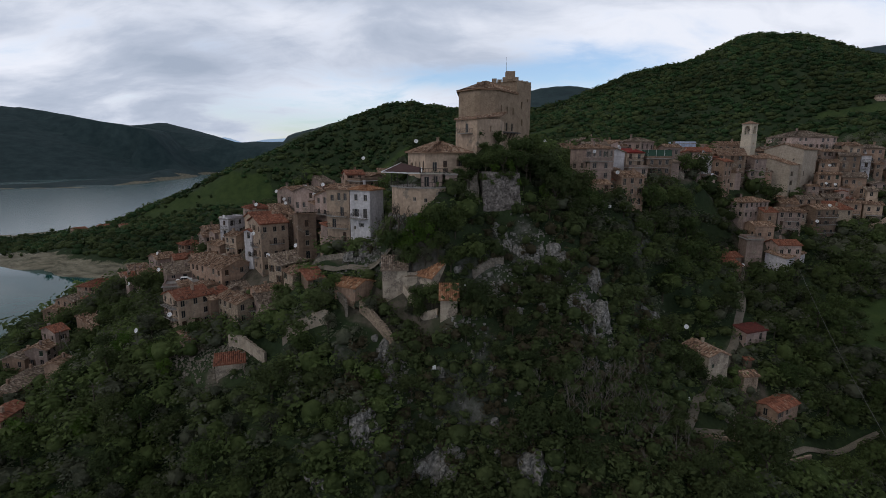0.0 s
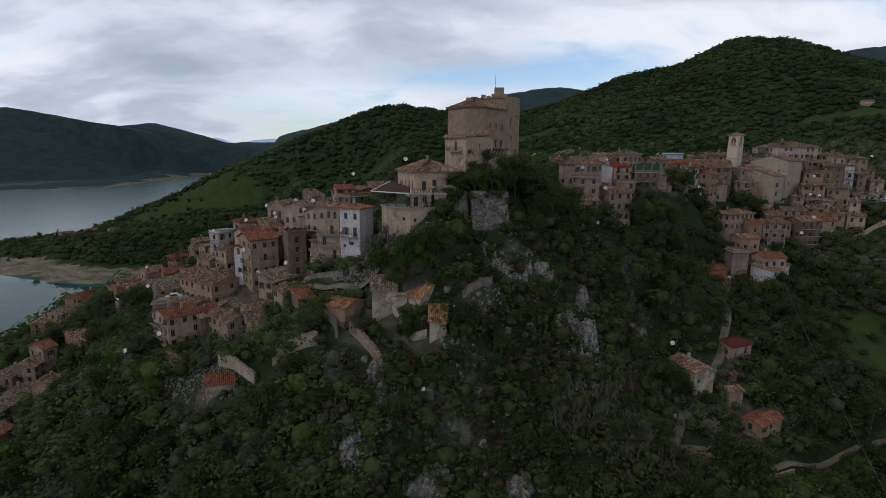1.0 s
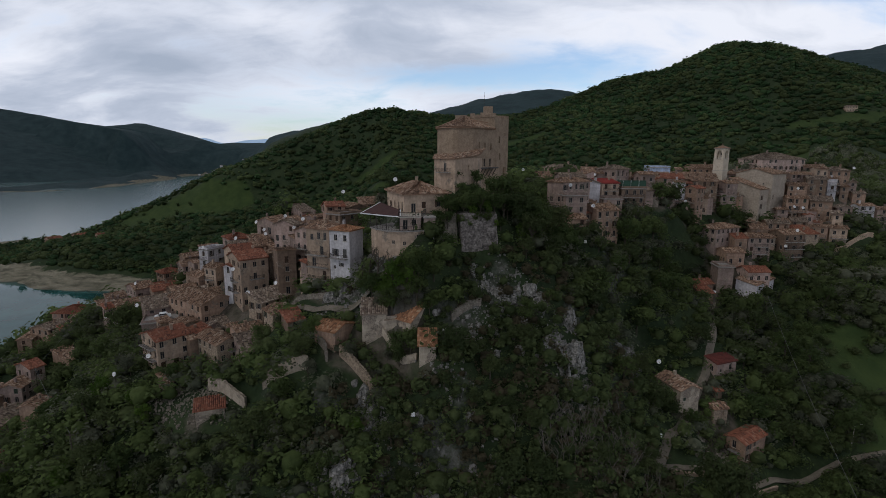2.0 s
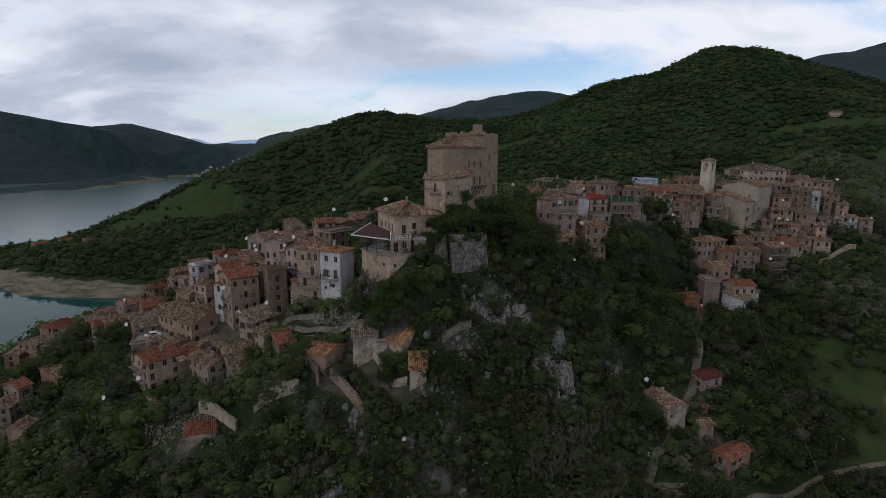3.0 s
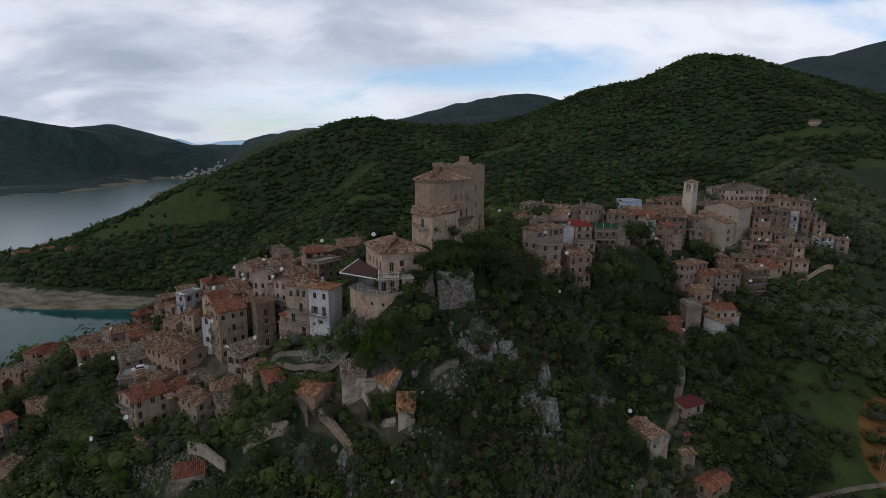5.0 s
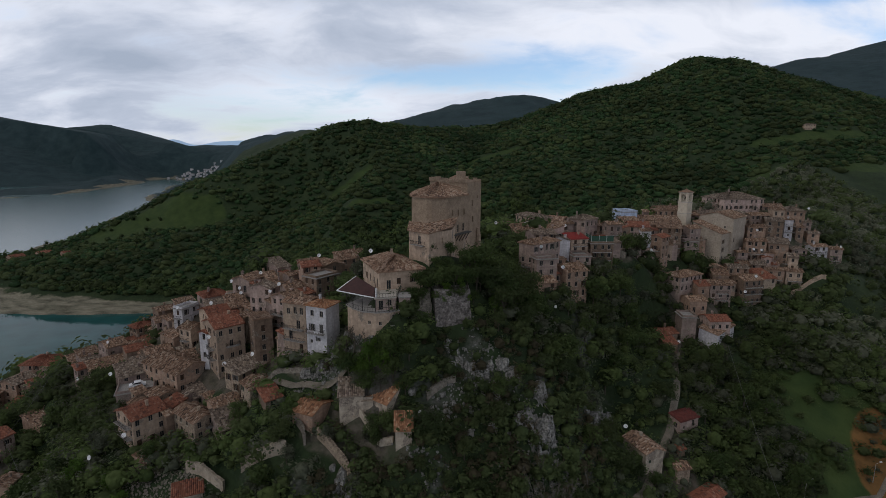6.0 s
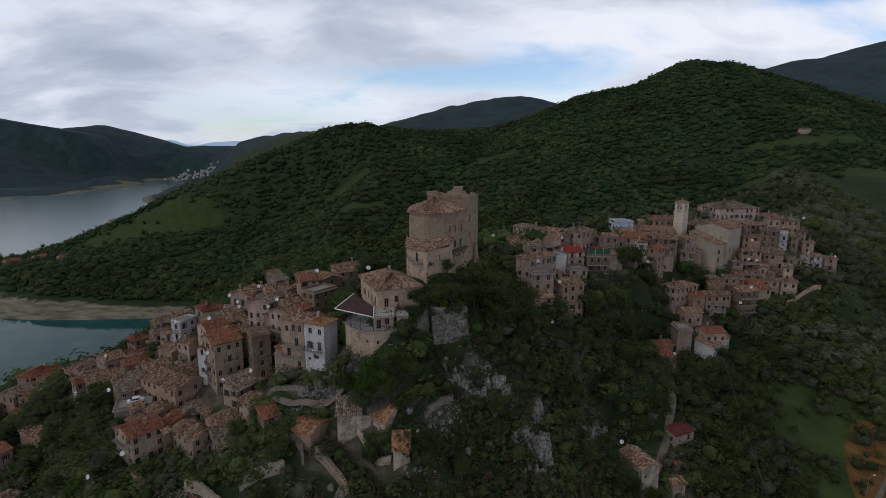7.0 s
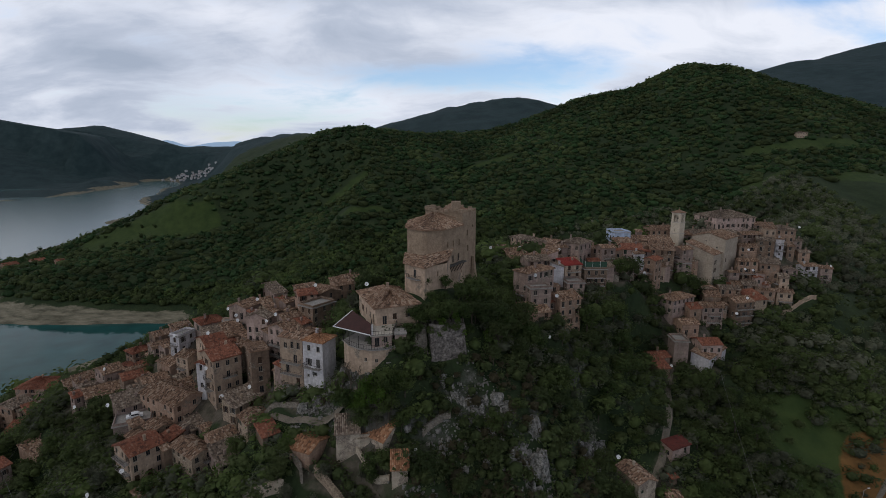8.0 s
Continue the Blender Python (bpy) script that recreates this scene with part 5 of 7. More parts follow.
for i in range(26):  # the ragged wall head
    k = i / 26 * 5
    a, b = loc(KEEP)[int(k)], loc(KEEP)[(int(k) + 1) % 5]
    t = k % 1
    x, y, r = a[0] + (b[0] - a[0]) * t, a[1] + (b[1] - a[1]) * t, random.uniform(.5, .8)
    x, y = x * 0.94 + 0.1, y * 0.95 + 0.55
    box(v, f, x - r, y - r * .7, 17.2, x + r, y + r * .7, 17.2 + random.uniform(.1, 1.3))
part("keep_wall", mesh_data("keep_wall", v, f, [M["castle_stone"]]), castle, label="square keep with a broken wall head")
v, f = [], []
roof_slab(v, f, [(2.4, 8.0, 17.0), (9.0, 3.8, 15.6), (13.6, 11.0, 17.1), (7.2, 16.4, 18.9)], 0.3)
part("keep_roof", mesh_data("keep_roof", v, f, [M["tile"]]), castle)
v, f = [], []
wins += prism_walls(v, f, loc(ANNEX), -8, 6.4, {0: [(0.52, 3.2, "d")], 1: [(0.55, 3.4, "w"), (0.8, 0.2, "s")]})
part("annex_wall", mesh_data("annex_wall", v, f, [M["cream"]]), castle, label="plastered annex at the tower's foot")
v, f = [], []
an, ap = loc(ANNEX), loc(SHOULDERS)
e = 0.45
roof_slab(v, f, [(an[0][0] - e, an[0][1] - .2, 6.4), (an[1][0] - .1, an[1][1] - e, 6.3), (ap[1][0], ap[1][1] - .1, 7.3), (ap[0][0] - .3, ap[0][1], 7.2)], 0.2)
roof_slab(v, f, [(an[1][0] - .1, an[1][1] - e, 6.3), (an[2][0] + e, an[2][1] - .2, 7.3), (an[3][0] + e, an[3][1] - 2.5, 8.8), (ap[2][0] + .1, ap[2][1], 8.3), (ap[1][0], ap[1][1] - .1, 7.3)], 0.2)
part("annex_roof", mesh_data("annex_roof", v, f, [M["tile"]]), castle)
v, f = tile_cover(random.Random(8), [[tuple(Vector(q) + Vector((0, 0, .02))) for q in v[:4]], [tuple(Vector(q) + Vector((0, 0, .02))) for q in (v[8], v[9], v[10], v[12])]], .4, .6)
tagged(part("tile_cover", mesh_data("tile_cover", v, f, [M["tile"]]), castle), kind="stuff")
# the covered gallery along the keep's foot, on corbels
v, f = [], []
a, b = Vector((*ap[2], 4.0)).lerp(Vector((*ap[3], 4.0)), 0.12), Vector((*ap[3], 4.0))
n3 = Vector((b.y - a.y, a.x - b.x, 0)).normalized()
for z0, z1, o0, o1 in ((3.4, 3.7, 0.0, 1.5),):
    roof_slab(v, f, [a + n3 * o1, b + n3 * o1, b + n3 * .02, a + n3 * .02], 0.3)
part("gallery", mesh_data("gallery", v, f, [M["shutter_grey"]]), castle, label="dark timber gallery")
for k in range(6):
    v, f = [], []
    q = a.lerp(b, (k + .3) / 6)
    tube(v, f, q + Vector((0, 0, -2.6)), q + n3 * 1.35 + Vector((0, 0, -.3)), .12, .12, 5)
    part("strut", mesh_data("strut", v, f, [M["bark"]]), castle)
v, f = [], []
q = ap[3]
prism_walls(v, f, [(q[0] - 2.6, q[1] - 3.6), (q[0] + .8, q[1] + .4), (q[0] - 1, q[1] + 2), (q[0] - 4, q[1] - 1)], -9, 3.0, {0: [(0.35, 0.6, "s"), (0.7, 0.6, "s")]})
part("base_wall", mesh_data("base_wall", v, f, [M["cream"]]), castle, label="pale arched base wall")
v, f = [], []
tube(v, f, (q[0] + 4.4, q[1] + 5.2, -9), (q[0] + 4.0, q[1] + 5.6, 4), 1.6, .5, 6)
part("buttress", mesh_data("buttress", v, f, [M["castle_stone"]]), castle)
for m, s in wins:
    add_window(castle, m, s, "n" if s == "d" else "h", 0)
ab = part("balcony_holder", None, castle, Matrix.Translation((an[0][0], an[0][1], 3.1)) @ Matrix.Rotation(math.atan2(an[1][1] - an[0][1], an[1][0] - an[0][0]), 4, "Z"))
balcony(castle, 0, 0, 4.4, 1.1).matrix_basis = ab.matrix_basis @ pose(4.0, 0, 0)
bpy.data.objects.remove(ab)
v, f = [], []
tube(v, f, (6.8, 8.2, 20.2), (6.8, 8.2, 24.0), .04, .03, 4)
part("mast", mesh_data("mast", v, f, [M["iron"]]), castle)

# the bastion: a battered stone block below the castle, with a taller flank beside it
bastion = empty("bastion", pose(10, 112, 100))
tagged(bastion, "massive grey stone bastion under the castle", "bastion")
v, f = [], []
top, foot = [(8.4, 111.0), (16.7, 112.2), (17.5, 120.0), (7.5, 119.0)], [(8.9, 109.6), (17.2, 110.8), (18.5, 120.0), (7.0, 119.0)]
N = 14


def battered(v, f, lo, hi, z0, z1, bulge):
    """Rough walls between two rings, uneven like old masonry."""
    i0 = len(v)
    cols = len(lo) * N
    for r in range(N + 1):
        t = r / N
        for k in range(cols):
            c, s = divmod(k, N)
            a, b = Vector(lo[c]).lerp(Vector(lo[(c + 1) % len(lo)]), s / N), Vector(hi[c]).lerp(Vector(hi[(c + 1) % len(hi)]), s / N)
            p = a.lerp(b, t)
            w = noise.noise(Vector((p.x * .5, p.y * .5, t * 5))) * bulge
            v.append((p.x + w, p.y - abs(w), z0 + (z1 - z0) * t + (random.uniform(-.5, .35) if r == N else 0)))
    f += [(i0 + r * cols + k, i0 + r * cols + (k + 1) % cols, i0 + (r + 1) * cols + (k + 1) % cols, i0 + (r + 1) * cols + k) for r in range(N) for k in range(cols)]
    f.append(tuple(i0 + N * cols + k for k in range(cols)))


off = lambda poly: [(x - 10, y - 112) for x, y in poly]
battered(v, f, off(foot), off(top), -2, 11.3, 0.35)
part("block", mesh_data("block", v, f, [M["pitted"]]), bastion, label="grey rubble block")
v, f = [], []
battered(v, f, off([(3.8, 109.6), (8.2, 110.4), (8.2, 119), (3.0, 119)]), off([(5.0, 111.5), (7.6, 112.0), (8.0, 119), (4.0, 119)]), -2, 11.0, 0.5)
part("flank", mesh_data("flank", v, f, [M["old_masonry"]]), bastion, label="crumbling brown flank wall")

# ---- the church and its bell tower ----
bell_tower = empty("bell_tower", pose(116.3, 196.0, 115.8, 0, 0, 32))
tagged(bell_tower, "slender pale cream bell tower with arched openings", "bell tower")
W = 3.9
v, f = [], []
prism_walls(v, f, [(0, 0), (W, 0), (W, W), (0, W)], -12, 7.6, {0: [(.5, 3.9, "s")], 3: [(.5, 3.9, "s")]})
part("shaft", mesh_data("shaft", v, f, [M["pale_cream"]]), bell_tower)
v, f = [], []
# belfry: four corner piers, arches between them
for x in (0.05, W - .95):
    for y in (0.05, W - .95):
        box(v, f, x, y, 7.6, x + .9, y + .9, 11.4)
part("belfry", mesh_data("belfry", v, f, [M["pale_cream"]]), bell_tower)
for side in range(4):
    v, f = [], []
    r, cxm = (W - 2) / 2, W / 2
    ring = [(cxm - r * math.cos(math.pi * k / 10), 9.9 + r * math.sin(math.pi * k / 10)) for k in range(11)]
    for x0, z0 in ring:
        v += [(x0, .12, z0), (x0, .12, 11.4), (x0, .8, z0), (x0, .8, 11.4)]
    for k in range(0, 40, 4):
        f += [(k, k + 4, k + 5, k + 1), (k + 6, k + 2, k + 3, k + 7), (k + 2, k + 6, k + 4, k)]
    part("arch", mesh_data("arch", v, f, [M["pale_cream"]]), bell_tower, Matrix.Translation((W / 2, W / 2, 0)) @ Matrix.Rotation(side * math.pi / 2, 4, "Z") @ Matrix.Translation((-W / 2, -W / 2, 0)))
for z in (2.9, 7.45, 11.4):
    v, f = [], []
    box(v, f, -.18, -.18, z, W + .18, W + .18, z + .28)
    part("cornice", mesh_data("cornice", v, f, [M["sill"]]), bell_tower)
v, f = [], []
for a, b in zip(((-.35, -.35), (W + .35, -.35), (W + .35, W + .35), (-.35, W + .35)), ((W + .35, -.35), (W + .35, W + .35), (-.35, W + .35), (-.35, -.35))):
    roof_slab(v, f, [(*a, 11.75), (*b, 11.75), (W / 2, W / 2, 12.9)], .12)
tube(v, f, (W / 2, W / 2, 12.8), (W / 2, W / 2, 13.8), .08, .04, 5)
part("cap", mesh_data("cap", v, f, [M["tile"]]), bell_tower, label="low tiled cap")
v, f = [], []
tube(v, f, (W / 2, W / 2, 9.0), (W / 2, W / 2, 9.9), .5, .25, 10)
part("bell", mesh_data("bell", v, f, [M["iron"]]), bell_tower, label="dark bronze bell")

# ---- the terrace built out below the hipped house, under a maroon canopy ----
terrace = empty("terrace", pose(-5, 110, 100))
tagged(terrace, "curved plastered terrace with railings under a maroon canopy roof", "terrace")
FRONT = [(-11.2, 111.2), (-9.6, 108.2), (-7.4, 105.9), (-4.6, 104.8), (-1.8, 105.2), (0.4, 106.4), (2.4, 113.5), (-7.0, 118.0)]
tl = [(x + 5, y - 110) for x, y in FRONT]
v, f = [], []
tw = prism_walls(v, f, tl, -3, 8.2, {4: [(.55, 5.4, "d")], 2: [(.5, 5.6, "s")], 3: [(.35, 5.4, "s")]})
part("wall", mesh_data("wall", v, f, [M["cream"]]), terrace, label="rounded cream wall under the terrace")
for m, size in tw:
    add_window(terrace, m, size, "n", 0)
m = [q for q, size in tw if size == "d"][0]
balcony(terrace, 0, 0, 2.6, .9).matrix_basis = m
c = (sum(p[0] for p in tl) / 8, sum(p[1] for p in tl) / 8)
grow = [(c[0] + (x - c[0]) * 1.06, c[1] + (y - c[1]) * 1.06) for x, y in tl]
v = [(x, y, 8.2) for x, y in grow] + [(x, y, 8.45) for x, y in grow]
f = [tuple(range(8, 16)), tuple(reversed(range(8)))] + [(k, (k + 1) % 8, 8 + (k + 1) % 8, 8 + k) for k in range(8)]
part("floor_slab", mesh_data("floor_slab", v, f, [M["concrete"]]), terrace)


def rail_run(parent, a, b, height=1.0):
    """A hand rail with its bars, from a to b."""
    a3, b3 = Vector(a), Vector(b)
    v, f = [], []
    for z in (.12, height):
        tube(v, f, a3 + Vector((0, 0, z)), b3 + Vector((0, 0, z)), .04, .04, 4)
    rail = part("railing", mesh_data("railing", v, f, [M["iron"]]), parent)
    n = max(2, int((b3 - a3).length / .55))
    for k in range(n + 1):
        q = a3.lerp(b3, k / n)
        v, f = [], []
        tube(v, f, q, q + Vector((0, 0, height)), .03, .03, 4)
        part("bar", mesh_data("bar", v, f, [M["iron"]]), rail)


for a, b in zip(grow[:5], grow[1:6]):
    rail_run(terrace, (*a, 8.45), (*b, 8.45))
for a in grow[:5]:
    v, f = [], []
    tube(v, f, (a[0] * .96, a[1] * .96, 8.45), (a[0] * .96, a[1] * .96, 11.2), .07, .07, 6)
    part("post", mesh_data("post", v, f, [M["iron"]]), terrace)
# the room beside the loggia, with an open terrace on its roof
ROOM = [(.3, -4.1), (4.7, -3.3), (5.6, 3.4), (.2, 4.2)]
v, f = [], []
tw = prism_walls(v, f, ROOM, 8.45, 11.05, {0: [(.28, 8.5, "d"), (.7, 9.3, "w")], 3: [(.6, 8.5, "d"), (.3, 9.2, "w")]})
part("room_wall", mesh_data("room_wall", v, f, [M["pink"]]), terrace, label="pinkish wall of the enclosed room")
for m, size in tw:
    add_window(terrace, m, size, "n", 0)
edge = [(2.6 + (x - 2.6) * 1.1, (y - .1) * 1.08) for x, y in ROOM]
v = [(x, y, 11.05) for x, y in edge] + [(x, y, 11.3) for x, y in edge]
f = [(4, 5, 6, 7), (3, 2, 1, 0)] + [(k, (k + 1) % 4, 4 + (k + 1) % 4, 4 + k) for k in range(4)]
part("roof_terrace", mesh_data("roof_terrace", v, f, [M["sill"]]), terrace, label="pale roof terrace slab")
for a, b in ((edge[0], edge[1]), (edge[1], edge[2]), (edge[3], edge[0])):
    rail_run(terrace, (*a, 11.3), (*b, 11.3), .95)
# the dart-shaped canopy over the loggia, with a pale gutter along its edges
CANOPY = [(-8.7, 2.6, 11.25), (-2.3, -2.0, 11.2), (.5, -4.3, 11.3), (.3, 0.2, 12.3), (-4.8, 8.3, 13.2)]
v, f = [], []
roof_slab(v, f, [CANOPY[0], CANOPY[1], CANOPY[3], CANOPY[4]], .12)
roof_slab(v, f, [CANOPY[1], CANOPY[2], CANOPY[3]], .12)
part("canopy", mesh_data("canopy", v, f, [M["awning"]]), terrace, label="maroon sheet canopy")
for a, b in ((0, 1), (1, 2), (2, 3), (4, 0)):
    v, f = [], []
    tube(v, f, CANOPY[a], CANOPY[b], .13, .13, 5)
    part("gutter", mesh_data("gutter", v, f, [M["white_paint"]]), terrace, label="pale gutter")
v, f = [], []
prism_walls(v, f, [(5.4, -2.9), (7.9, -2.5), (7.6, .5), (5.5, .3)], 8.2, 11.0, {0: [(.5, 9.3, "s")]})
part("store_room", mesh_data("store_room", v, f, [M["grey"]]), terrace, label="box room standing on stilts")
v, f = [], []
roof_slab(v, f, [(5.2, -3.2, 11.05), (8.1, -2.7, 11.05), (7.8, .8, 11.2), (5.3, .5, 11.2)], .2)
part("store_roof", mesh_data("store_roof", v, f, [M["concrete"]]), terrace)
for x in (5.7, 7.5):
    v, f = [], []
    box(v, f, x - .15, -2.5, -2, x + .15, -2.2, 8.2)
    part("stilt", mesh_data("stilt", v, f, [M["concrete"]]), terrace)

# ---- trees and scrub ----
FOOT = []  # plans of the buildings, to keep them clear
for x, y, z, yaw, w, d, h in HOUSES:
    c, s = math.cos(radians(yaw)), math.sin(radians(yaw))
    FOOT.append((x + (w / 2) * c - (d / 2) * s, y + (w / 2) * s + (d / 2) * c, c, s, w / 2, d / 2))
FOOT += [(-5, 110, 1, 0, 6, 6), (11, 134, 1, 0, 10, 17), (12.5, 116, 1, 0, 6, 5), (118, 198, .85, .5, 3, 3)]


def leaf_lump(v, f, rnd, cx, cy, cz, rx, ry, rz, n, size):
    """n small bent leaf sprays over an uneven lump."""
    for _ in range(n):
        u, t = rnd.uniform(-.75, 1), rnd.uniform(0, 2 * math.pi)
        q = math.sqrt(max(0, 1 - u * u))
        nrm = Vector((q * math.cos(t), q * math.sin(t), u))
        r = rnd.uniform(.62, 1.22)
        p = Vector((cx + nrm.x * rx * r, cy + nrm.y * ry * r, cz + nrm.z * rz * r))
        nn = (nrm + Vector((rnd.uniform(-.7, .7), rnd.uniform(-.7, .7), rnd.uniform(-.1, .9)))).normalized()
        a = nn.orthogonal().normalized()
        a.rotate(Matrix.Rotation(rnd.uniform(0, 6.28), 3, nn))
        b = nn.cross(a)
        s = size * rnd.uniform(.55, 1.5)
        i = len(v)
        v += [tuple(p - a * s), tuple(p - b * s * .6 + nn * s * .25), tuple(p + a * s), tuple(p + b * s * .6 + nn * s * .25)]
        f.append((i, i + 1, i + 2, i + 3))


def core_lump(v, f, rnd, cx, cy, cz, rx, ry, rz, rings=4, seg=7):
    """A rough dark inner lump that stops the sky from showing through everywhere."""
    i = len(v)
    v.append((cx, cy, cz + rz))
    for r in range(1, rings):
        a = math.pi * r / rings
        for k in range(seg):
            t = 2 * math.pi * (k + .5 * (r % 2)) / seg
            q = rnd.uniform(.8, 1.1)
            v.append((cx + rx * math.sin(a) * math.cos(t) * q, cy + ry * math.sin(a) * math.sin(t) * q, cz + rz * math.cos(a) * q))
    v.append((cx, cy, cz - rz))
    f += [(i, i + 1 + k, i + 1 + (k + 1) % seg) for k in range(seg)]
    for r in range(rings - 2):
        b = i + 1 + r * seg
        f += [(b + k, b + seg + k, b + seg + (k + 1) % seg, b + (k + 1) % seg) for k in range(seg)]
    b, last = i + 1 + (rings - 2) * seg, len(v) - 1
    f += [(b + k, last, b + (k + 1) % seg) for k in range(seg)]


def tree_kind(name, seed, height, spread_r, lumps, leaves, size, mat, conical=False):
    """A tree at the origin: tapered trunk with limbs under a crown of leafy lumps."""
    rnd = random.Random(seed)
    v, f = [], []
    lean = (rnd.uniform(-.3, .3), rnd.uniform(-.3, .3))
    top = (lean[0], lean[1], height * (.9 if conical else .55))
    tube(v, f, (0, 0, -1.2), top, height * .035, height * .014, 6)
    cv, cf = [], []
    for k in range(lumps):
        a = rnd.uniform(0, 2 * math.pi)
        if conical:
            z = height * (.15 + .8 * k / lumps)
            rr = spread_r * (1.05 - k / lumps)
            cx, cy, r = rr * .35 * math.cos(a), rr * .35 * math.sin(a), rr * .75
            lr = (r, r, height * .10)
        else:
            z = height * rnd.uniform(.38, .82)
            rr = spread_r * rnd.uniform(.15, .68) * (1.15 - abs(z / height - .55))
            cx, cy = lean[0] + rr * math.cos(a), lean[1] + rr * math.sin(a)
            r = spread_r * rnd.uniform(.32, .52)
            lr = (r, r, r * rnd.uniform(.7, .95))
            tube(v, f, (lean[0] * .5, lean[1] * .5, height * .3), (cx, cy, z), height * .016, height * .006, 4)
        if k % 2 == 0:
            core_lump(cv, cf, rnd, cx, cy, z, lr[0] * .55, lr[1] * .55, lr[2] * .55, 3, 6)
        leaf_lump(cv, cf, rnd, cx, cy, z, *lr, leaves // lumps, size)
    return mesh_data("trunk", v, f, [M["bark"]]), mesh_data("crown", cv, cf, [M[mat]])


KINDS = [("holm oak with a dense dark green crown", "leaf_dark", 7.0, 3.0, 11, 860, .23), ("broad-leaved tree with a rounded green crown", "leaf_mid", 8.0, 3.4, 13, 920, .24),
         ("olive tree with a grey-green crown", "leaf_olive", 5.0, 2.6, 10, 760, .19), ("young tree with a fresh bright green crown", "leaf_bright", 5.5, 2.2, 9, 700, .19),
         ("tall broad-leaved tree with a loose green crown", "leaf_mid", 10.0, 3.6, 14, 980, .26), ("dark oak with a wide uneven crown", "leaf_dark", 8.5, 4.0, 14, 980, .26)]
TREE_MESH = [tree_kind("tree", 11 + k, h, r, lu, le, s, mat) for k, (lab, mat, h, r, lu, le, s) in enumerate(KINDS)]


def tree(kind, x, y, z, scale, turn, name="tree", label=""):
    ob = empty(name, pose(x, y, z, 0, 0, turn) @ Matrix.Diagonal((scale, scale, scale * random.uniform(.85, 1.15), 1)))
    part("trunk", TREE_MESH[kind][0], ob)
    part("crown", TREE_MESH[kind][1], ob)
    return tagged(ob, label or KINDS[kind][0], "tree", "hillside trees")


TRACKS = [[(91, 150), (85, 141), (77, 126), (71, 117.5), (66, 112), (62, 107.5), (57, 101.5), (53, 98), (50, 94), (47.8, 91.3)],
          [(47.8, 91.3), (52.4, 92.4), (58.1, 92.6), (65.5, 93.4), (77.3, 98), (86, 100), (96, 103), (112, 106), (124, 108), (140, 118)],
          [(-42, 119), (-37, 116.3), (-28, 112.6), (-23.6, 109.6), (-18.2, 107.5), (-11.8, 105.6), (-6, 104.4)]]
WALLS = [  # nodes, height, thickness, surface, label
    ([(-44.5, 100.6), (-40.9, 99.3), (-35.7, 96.6)], 2.6, .6, "ruin", "pale crumbling wall above the rubble"),
    ([(-32.2, 97.4), (-27.5, 96.0), (-22.4, 94.8)], 2.8, .6, "ruin", "pale rubble garden wall on the slope"),
    ([(-16.4, 97.4), (-13.1, 94.6), (-10.1, 92.3), (-9.4, 90.4)], 2.4, .7, "stone"),
    ([(-10, 101.4), (-6.6, 98.0), (-3.7, 94.6), (-.9, 93.2)], 1.5, .5, "ruin", "low pale wall curving to the hut"),
    ([(6.1, 99.9), (9, 101.2), (12.5, 102.8)], 1.6, .5, "old_masonry"),
    ([(146.1, 172.3), (155, 175), (162.9, 176.4)], 1.6, .5, "cream", "pale retaining wall below the last houses"),
    ([(50.5, 90.8), (58.1, 90.9), (65.5, 91.6), (77.3, 96.3)], .8, .4, "cream", "low pale wall along the track"),
    ([(-21.5, 100.5), (-19.5, 98.0), (-18.8, 95.5)], 1.8, .5, "old_masonry"),
    ([(-92, 119.5), (-86, 117.5), (-82, 113)], 1.4, .5, "old_masonry"),
    ([(62, 160), (70, 163), (76, 161.5)], 2.2, .5, "old_masonry"),
    ([(-38, 118.2), (-28, 114.8), (-22, 111.8)], 1.2, .4, "old_masonry"),
]
BARE = [(-47, 98, 6), (-4, 95, 3), (-12, 92, 3), (33, 97, 3), (29.5, 99, 3), (31.5, 102, 2.5), (27, 102, 2), (24, 104.5, 2.5), (18, 108.5, 3), (15, 106.5, 2.5), (21, 106.5, 2), (51, 117, 2.5), (56, 119, 2.5), (-10.5, 88, 2.5), (-9, 85, 2), (-50, 100, 4), (64, 98, 5), (-19, 107, 4), (-14, 113, 4), (-1, 77, 3), (15, 73, 3), (-14, 77, 3)]
rnd = random.Random(5)


